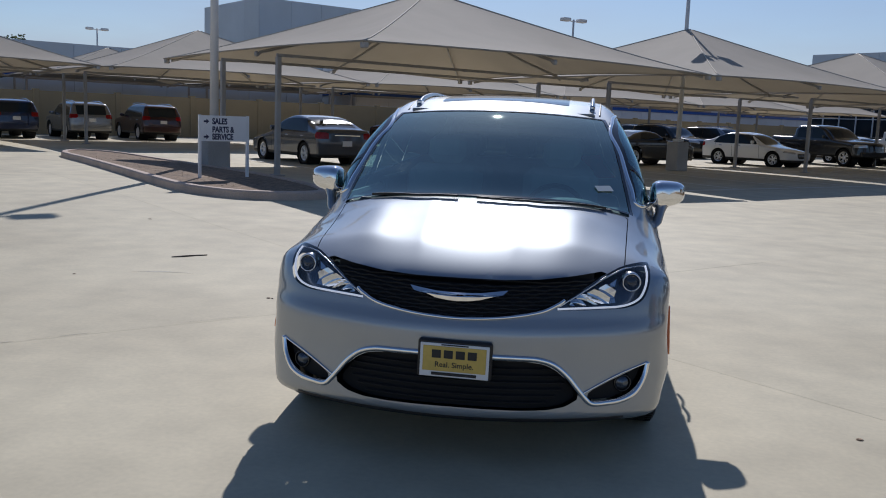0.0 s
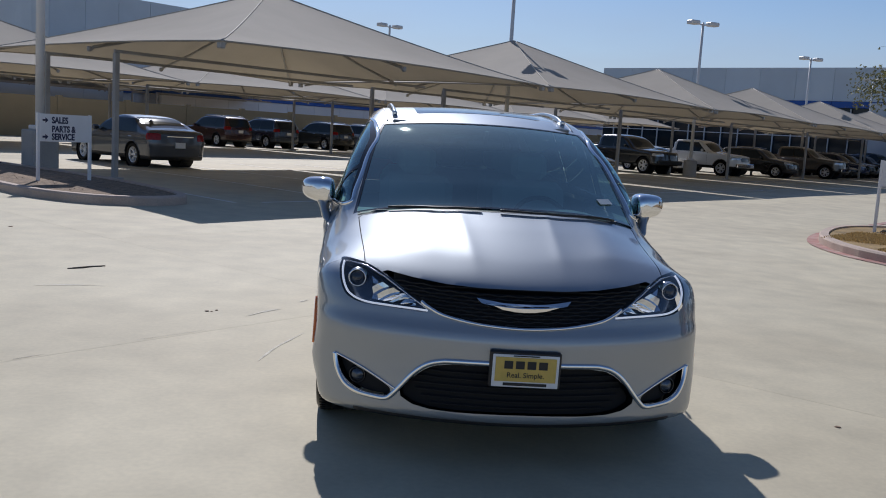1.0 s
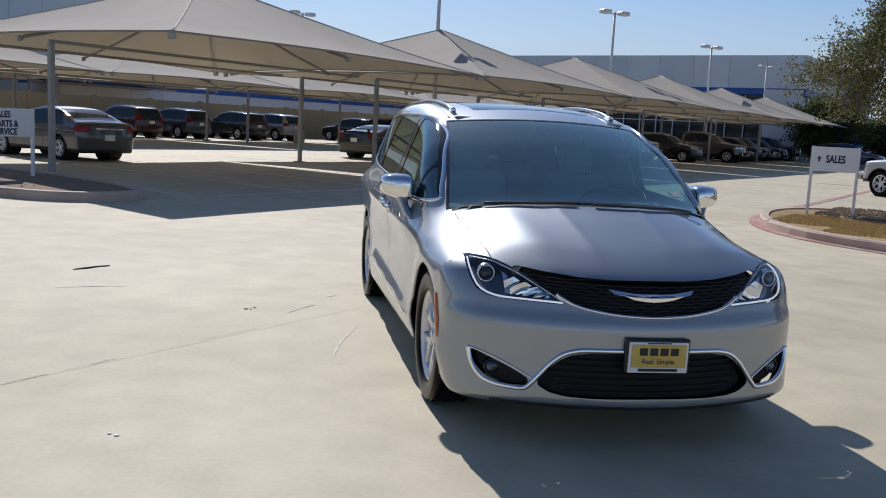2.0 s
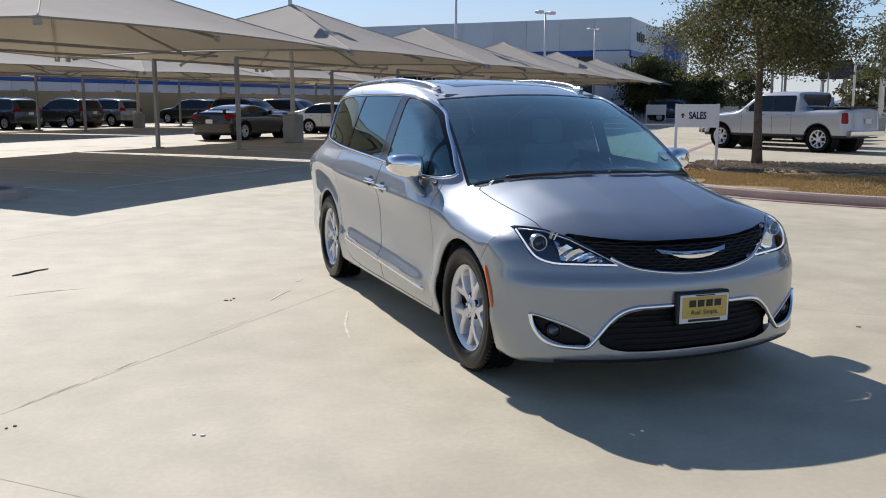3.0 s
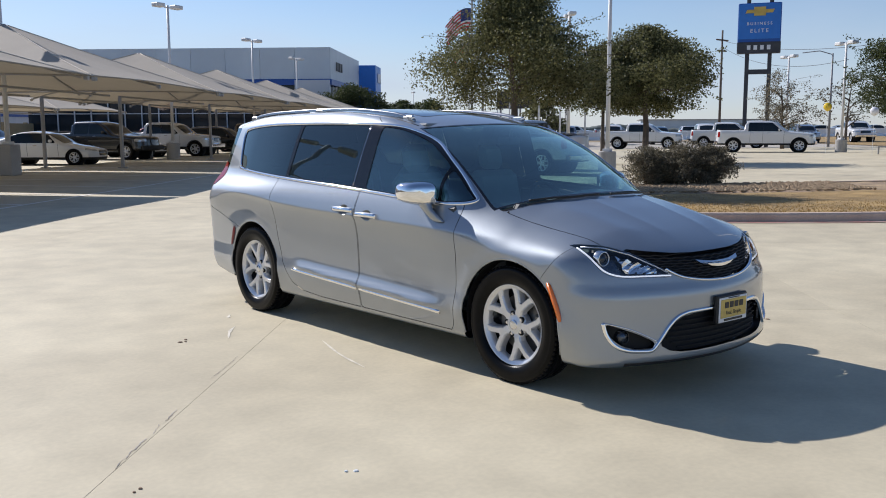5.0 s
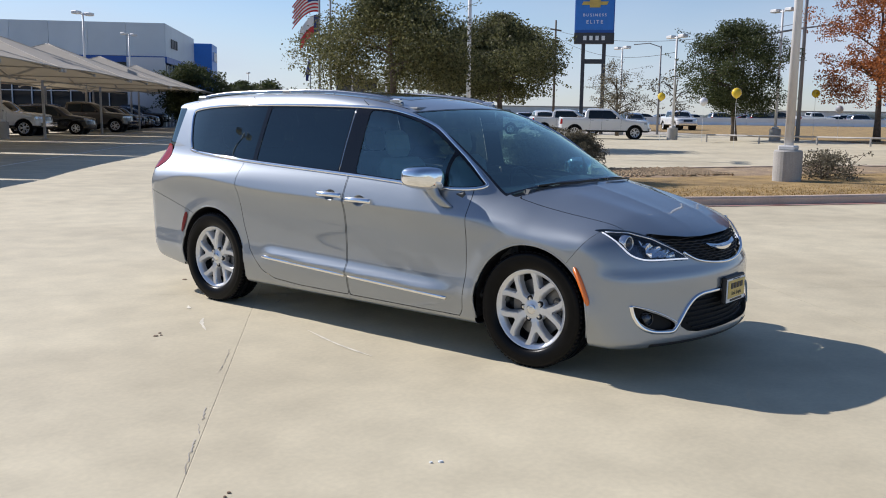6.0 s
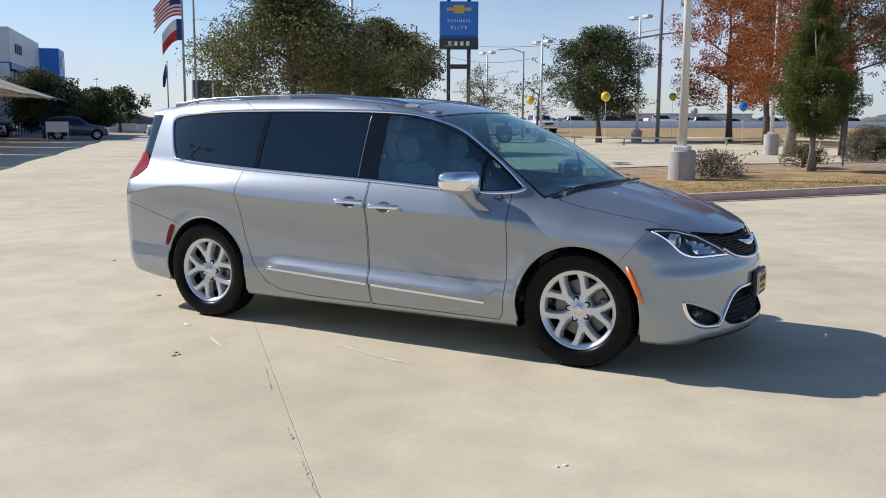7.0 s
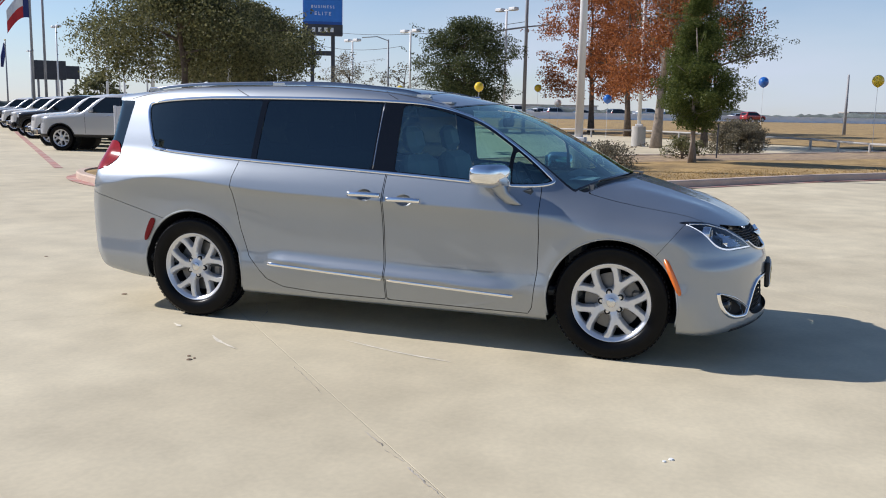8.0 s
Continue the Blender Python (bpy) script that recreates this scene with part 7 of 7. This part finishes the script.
# ---- buildings, walls, far things ----
def facade_building(name, x, y, h, lx, ly, fascia, band, label, glass_to, upper="clad_grey", heading=45):
    """A box building with its near corner at x, y, its sides along the lot's axes: panelled upper walls, a coloured band, glazing in bays."""
    root = thing(name, pose(x, y, level(x, y), 0, 0, heading), label, "building", kind="structure")
    part("core_wall", Geo().box((lx / 2, ly / 2, h / 2 - 0.15), (lx - 0.5, ly - 0.5, h - 0.3)), M["window_dark"] if glass_to else M[upper], root, "dark glazed core")
    part("roof", Geo().box((lx / 2, ly / 2, h - 0.25), (lx - 0.2, ly - 0.2, 0.2)), M["concrete_grey"], root)
    for axis, length in (("y", ly), ("x", lx)):
        n = max(int(length / 3.0), 1)
        for k in range(n):
            u = (k + 0.5) * length / n
            w = length / n - 0.02
            for z0, z1, m in ((fascia, h, upper), (band, fascia, "blue"), (0.0, 0.0 if glass_to else band, upper)):
                if z1 - z0 > 0.05:
                    proud = 0.10 if m == "blue" else 0.0
                    c, s = ((-proud / 2, u, (z0 + z1) / 2), (0.12 + proud, w, z1 - z0 - 0.02)) if axis == "y" else ((u, -proud / 2, (z0 + z1) / 2), (w, 0.12 + proud, z1 - z0 - 0.02))
                    part("wall_panel", Geo().box(c, s, 0.01), M[m], root)
            if glass_to:
                g = Geo()
                for v in (-0.5, 0.0):
                    c, s = ((0.02, u + v * w, glass_to / 2), (0.12, 0.08, glass_to)) if axis == "y" else ((u + v * w, 0.02, glass_to / 2), (0.08, 0.12, glass_to))
                    g.box(c, s)
                c, s = ((0.02, u, glass_to * 0.55), (0.10, w, 0.07)) if axis == "y" else ((u, 0.02, glass_to * 0.55), (w, 0.10, 0.07))
                g.box(c, s)
                part("mullion", g, M["clad_white"], root)
    return root


show = facade_building("building_showroom", 43.0, 65.9, 8.95, 17.0, 29.0, 6.1, 5.55, "grey showroom with a blue band and glazed front", 5.5)
part("blue_portal", Geo().box((19.2, -0.6, 4.25), (4.4, 2.6, 8.5), 0.05), M["blue_light"], show, "bright blue entrance tower")
part("portal_panel", Geo().box((19.6, -1.95, 7.2), (2.4, 0.08, 1.0), 0.02), M["clad_white"], show)
for k in range(4):
    part("facade_bar", Geo().box((3.0 + 0.9 * k, -0.12, 7.4), (0.55, 0.06, 0.8)), M["steel_dark"], show)
part("white_pier", Geo().box((-0.15, 1.6, 3.0), (0.5, 3.2, 6.0), 0.02), M["clad_white"], show, "white entrance pier")
facade_building("building_service", -28.0, 75.4, 11.8, 22.0, 12.5, 6.0, 5.9, "tall plain grey workshop building", 0)
facade_building("building_workshop", *lot(-8, 60.5)[:2], 5.6, 41.0, 9.0, 4.4, 3.3, "long low grey workshop with a blue band", 0)
facade_building("building_workshop", *lot(34, 57.0)[:2], 5.4, 84.0, 9.0, 3.4, 3.1, "long low pale workshop with a narrow blue band", 0, "clad_white")

wall = thing("wall_boundary", (0, 0, 0), "tan rendered boundary wall behind the parked cars", "wall", kind="structure")
for k in range(-6, 29):
    a0 = 4.0 * k
    m = turned(a0 + 2.0, 44.6, 0, 45)
    part("wall_panel", Geo().box((0, 0, 1.075), (3.98, 0.20, 2.15), 0.01), M["wall_tan"], wall, at=m)
    part("wall_pier", Geo().box((-2.0, 0, 1.12), (0.30, 0.30, 2.24), 0.015), M["wall_tan"], wall, at=m)

# low pipe rail and verge at the far edge of the lot
rail = thing("pipe_rail", (0, 0, 0), "low weathered pipe rail along the verge", "rail", kind="structure")
line = [(45.5, 17.5), (44.3, 11.0), (43.2, 5.5), (38.0, 1.0), (33.4, -2.6), (29.2, -4.4), (24.0, -9.0)]
for p, q in zip(line, line[1:]):
    za, zb = level(*p) + 0.42, level(*q) + 0.42
    part("rail_bar", Geo().tube([(*p, za), (*q, zb)], 0.045, 8), M["steel_tan"], rail, smooth=True)
    part("rail_post", Geo().tube([(*p, za - 0.5), (*p, za + 0.02)], 0.05, 8), M["steel_tan"], rail)
    mx, my = (p[0] + q[0]) / 2, (p[1] + q[1]) / 2
    part("rail_post", Geo().tube([(mx, my, level(mx, my) - 0.05), (mx, my, (za + zb) / 2)], 0.05, 8), M["steel_tan"], rail)
verge = Geo()
va = [a for a in np.linspace(15.8, 116, 12)]
vb = [b for b in np.linspace(-150, -27.5, 16)]
for a in va:
    for b in vb:
        verge.v.append(lot(a, b, 0.03))
verge.f = [(i * 16 + j, (i + 1) * 16 + j, (i + 1) * 16 + j + 1, i * 16 + j + 1) for i in range(11) for j in range(15)]
tagged(part("verge", verge, M["grass_dry"], smooth=True), "dry yellow grass verge before the road", "verge", kind="structure")
road = Geo()
for a in (117.0, 131.0):
    for b in range(-260, 61, 10):
        road.v.append(lot(a, b, 0.09))
road.f = [(j, 33 + j, 33 + j + 1, j + 1) for j in range(32)]
tagged(part("road", road, M["asphalt"], smooth=True), "grey asphalt highway beyond the verge", "road", kind="structure")
barrier = thing("road_barrier", (0, 0, 0), "long white concrete road barrier", "barrier", kind="structure")
for k in range(32):
    m = turned(116.0, -220 + 8.0 * k, 0, 45)
    part("barrier_block", Geo().prism([(-0.30, 0), (0.30, 0), (0.30, 0.1), (0.12, 0.4), (0.09, 1.05), (-0.09, 1.05), (-0.12, 0.4), (-0.30, 0.1)], -3.97, 3.97, pose(0, 0, 0, 90, 0, 0)), M["barrier_white"], barrier, at=m)

# low sheds, poles and trees along the skyline
for x, y, w, d, h, hd, m in ((330, -60, 70, 20, 3.4, 95, "clad_white"), (330, 90, 60, 20, 4.2, 110, "clad_white"), (300, 190, 50, 18, 5.0, 130, "clad_grey"), (210, 290, 40, 14, 4.2, 140, "clad_white"), (240, -125, 60, 20, 4.2, 80, "clad_white"), (-90, 110, 60, 20, 6.0, 30, "clad_grey")):
    shed = thing("far_shed", pose(x, y, 0.3, 0, 0, hd), "long pale shed on the skyline", "building", "skyline sheds")
    part("wall", Geo().box((0, 0, h / 2 - 0.2), (w, d, h), 0.05), M[m], shed)
    part("roof", Geo().box((0, 0, h - 0.1), (w + 0.8, d + 0.8, 0.35), 0.05), M["concrete_grey"], shed)


def skyline():
    """A low band of woods far off, its top edge uneven, with a crown behind each dip."""
    g, n = Geo(), 1400
    for row, (r, base, swing) in enumerate(((300.0, 1.5, 2.6), (306.0, 1.0, 3.4))):
        o = len(g.v)
        for k in range(n + 1):
            t = -2.3 + 5.0 * k / n
            x, y = math.sin(t) * r, math.cos(t) * r
            h = base + swing * max(0.0, noise.noise(Vector((t * 16.0, row * 7.0, 0.0))) + 0.25) + 0.9 * abs(noise.noise(Vector((t * 190.0, row, 3.0)))) + 0.5 * abs(noise.noise(Vector((t * 620.0, row, 9.0))))
            for j, (f, back) in enumerate(((0.0, 0.0), (0.6, 0.0), (0.9, 0.8), (1.0, 2.0))):
                s = 1 + back / r
                g.v.append((x * s, y * s, 0.2 + h * f))
        g.f += [(o + 4 * k + j, o + 4 * k + 4 + j, o + 4 * k + 5 + j, o + 4 * k + 1 + j) for k in range(n) for j in range(3)]
    # distance haze is mixed into this grey-green base colour
    M["woods"] = mat("woods", (0.13, 0.15, 0.14), 0.95, vary=0.35, scale=0.25, fine=0.3, fine_scale=1.5)
    tagged(part("far_woods", g, M["woods"], smooth=True), "thin line of woods on the horizon", "woods", kind="stuff")


skyline()


def utility_pole(x, y, h, label, m="wood_pole", r=0.16):
    root = thing("utility_pole", (x, y, level(x, y)), label, "utility pole")
    part("mast", Geo().tube([(0, 0, -0.1), (0, 0, h)], [r, r * 0.6], 10), M[m], root, smooth=True)
    return root


up = utility_pole(88.8, 54.0, 12.5, "dark wooden utility pole with crossarms")
part("crossarm", Geo().box((0, 0, 11.4), (2.4, 0.14, 0.16), 0.01), M["wood_pole"], up)
part("crossarm", Geo().box((0, 0, 10.2), (1.8, 0.14, 0.16), 0.01), M["wood_pole"], up)
tall = utility_pole(50.2, 13.8, 15.0, "tall grey steel mast with a side arm", "pole_grey", 0.13)
part("side_arm", Geo().tube([(0, 0, 6.6), (-0.9, 2.4, 6.2), (-2.2, 5.8, 5.2)], 0.06, 6), M["pole_grey"], tall)
part("side_arm", Geo().tube([(0, 0, 6.6), (0.6, -1.6, 6.8)], 0.05, 6), M["pole_grey"], tall)
street = utility_pole(62.2, 28.3, 6.9, "slim street lamp with a curved arm", "pole_grey", 0.10)
part("side_arm", Geo().tube([(0, 0, 6.8), (-0.4, 0.8, 7.1), (-0.9, 1.9, 7.0)], 0.04, 6), M["pole_grey"], street)
utility_pole(53.4, -5.3, 3.6, "short grey post beyond the verge", "pole_grey", 0.10)
for (p, q) in (((88.8, 54.0, 11.6), (50.2, 13.8, 7.2)), ((88.8, 54.0, 10.9), (62.0, 27.0, 6.6))):
    pts = [(p[0] + (q[0] - p[0]) * t, p[1] + (q[1] - p[1]) * t, p[2] + (q[2] - p[2]) * t - 1.2 * 4 * t * (1 - t)) for t in np.linspace(0, 1, 14)]
    tagged(part("overhead_cable", Geo().tube(pts, 0.02, 5), M["steel_dark"], smooth=True), "thin dark overhead cable between poles", "cable")


# ---- flags ----
def flag_pole(x, y, h, label):
    root = thing("flag_pole", (x, y, level(x, y)), label, "flag pole")
    part("mast", Geo().tube([(0, 0, 0), (0, 0, h)], [0.09, 0.05], 12), M["pole_grey"], root, smooth=True)
    part("finial", Geo().lathe([(0.0, h + 0.16), (0.08, h + 0.10), (0.10, h + 0.04), (0.03, h)], 12), M["gold"], root, smooth=True)
    return root


def cloth(u0, u1, v0, v1, wide, high, z_top, drop, heading):
    """A strip of a drooping, rippled flag, by fractions of its length and height."""
    g, nu, nv = Geo(), 16, 3
    ca, sa = math.cos(heading), math.sin(heading)
    for i in range(nu + 1):
        u = u0 + (u1 - u0) * i / nu
        for j in range(nv + 1):
            v = v0 + (v1 - v0) * j / nv
            d = u * wide * (0.92 - 0.2 * u)
            side = 0.16 * math.sin(u * 7.0 + v * 1.5) * u + 0.05 * math.sin(u * 15)
            g.v.append((ca * d - sa * side, sa * d + ca * side, z_top - v * high - drop * u * u + 0.06 * math.sin(u * 6)))
    g.f = [(i * (nv + 1) + j, (i + 1) * (nv + 1) + j, (i + 1) * (nv + 1) + j + 1, i * (nv + 1) + j + 1) for i in range(nu) for j in range(nv)]
    return g


flag_pole(36.5, 40.1, 14.0, "tall grey flag pole with two flags")
stripes = thing("striped_flag", (36.5, 40.1, level(36.5, 40.1)), "red and white striped flag with a navy corner on a pole", "flag")
turn = radians(138)
for k in range(13):
    m = M["flag_red"] if k % 2 == 0 else M["flag_white"]
    part("stripe", cloth(0.36 if k < 7 else 0.03, 1.0 - 0.05 * ((k * 7) % 3), k / 13, (k + 1) / 13, 2.4, 1.45, 9.4, 1.15, turn), m, stripes, smooth=True, tidy=False)
part("canton", cloth(0.03, 0.36, 0.0, 7 / 13, 2.4, 1.45, 9.4, 1.15, turn), M["flag_navy"], stripes, smooth=True, tidy=False)
lone = thing("tricolour_flag", (36.5, 40.1, level(36.5, 40.1)), "blue, white and red flag drooping on a pole", "flag")
part("blue_field", cloth(0.03, 0.24, 0, 1, 1.75, 1.30, 7.75, 0.95, turn), M["flag_navy"], lone, smooth=True, tidy=False)
part("white_field", cloth(0.24, 1.0, 0, 0.5, 1.75, 1.30, 7.75, 0.95, turn), M["flag_white"], lone, smooth=True, tidy=False)
part("red_field", cloth(0.24, 1.0, 0.5, 1, 1.75, 1.30, 7.75, 0.95, turn), M["flag_red"], lone, smooth=True, tidy=False)
flag_pole(37.6, 40.2, 14.0, "tall bare grey flag pole")
flag_pole(60.5, 66.0, 7.2, "far flag pole with a furled flag")
far_flag = thing("furled_flag", (60.5, 66.0, level(60.5, 66.0)), "dark furled flag on a far pole", "flag")
part("cloth", Geo().tube([(-0.1, 0.05, 7.0), (-0.25, 0.1, 5.8), (-0.35, 0.15, 4.8)], [0.05, 0.2, 0.12], 8), M["flag_navy"], far_flag, smooth=True)


# ---- balloons tethered to the far rail ----
def balloon(x, y, z, colour, r=0.235):
    root = thing("balloon", (x, y, z), f"round {colour} balloon tethered over the verge", "balloon", "tethered balloons")
    part("envelope", Geo().lathe([(0.001, r), (r * 0.5, r * 0.87), (r * 0.87, r * 0.5), (r, 0.0), (r * 0.9, -r * 0.45), (r * 0.55, -r * 0.86), (r * 0.12, -r * 1.10), (0.02, -r * 1.16)], 20), M["balloon_" + colour], root, smooth=True)
    g = level(x, y)
    part("tether", Geo().tube([(0, 0, -r * 1.15), (0.02, 0.01, (g - z) * 0.5), (0, 0, g - z)], 0.008, 5), M["sign_white"], root)


for x, y, z, c in ((33.4, -4.9, 3.05, "yellow"), (38.5, -0.6, 3.15, "blue"), (36.3, 12.5, 2.75, "yellow"), (50.5, 13.0, 3.1, "yellow"), (42.9, 7.3, 2.35, "blue"), (52.0, 12.0, 2.2, "white"), (44.5, 17.4, 2.5, "white"), (45.0, 20.2, 2.8, "yellow")):
    balloon(x, y, z, c)

# small boards by the far drive
for x, y in ((37.1, 53.0), (62.0, 62.0)):
    board = thing("aboard_sign", pose(x, y, level(x, y), 0, 0, -45), "white board on short legs by the drive lane", "sign")
    part("board", Geo().box((0, 0, 0.95), (1.5, 0.05, 0.75), 0.01), M["sign_white"], board)
    for s in (-0.7, 0.7):
        part("leg", Geo().box((s, 0, 0.3), (0.06, 0.06, 0.6), 0.005), M["sign_white"], board)
for x, y, z0, w, h in ((80.0, 79.0, 4.3, 3.6, 2.2), (86.0, 82.0, 4.6, 3.2, 1.6)):
    sign = thing("dark_pylon", pose(x, y, level(x, y), 0, 0, -45), "dark far pylon sign on two posts", "pylon sign")
    part("sign_box", Geo().box((0, 0, z0 + h / 2), (w, 0.5, h), 0.04), M["steel_dark"], sign)
    for s in (-1, 1):
        part("sign_post", Geo().box((s * w * 0.35, 0, z0 / 2), (0.25, 0.25, z0), 0.02), M["pole_grey"], sign)
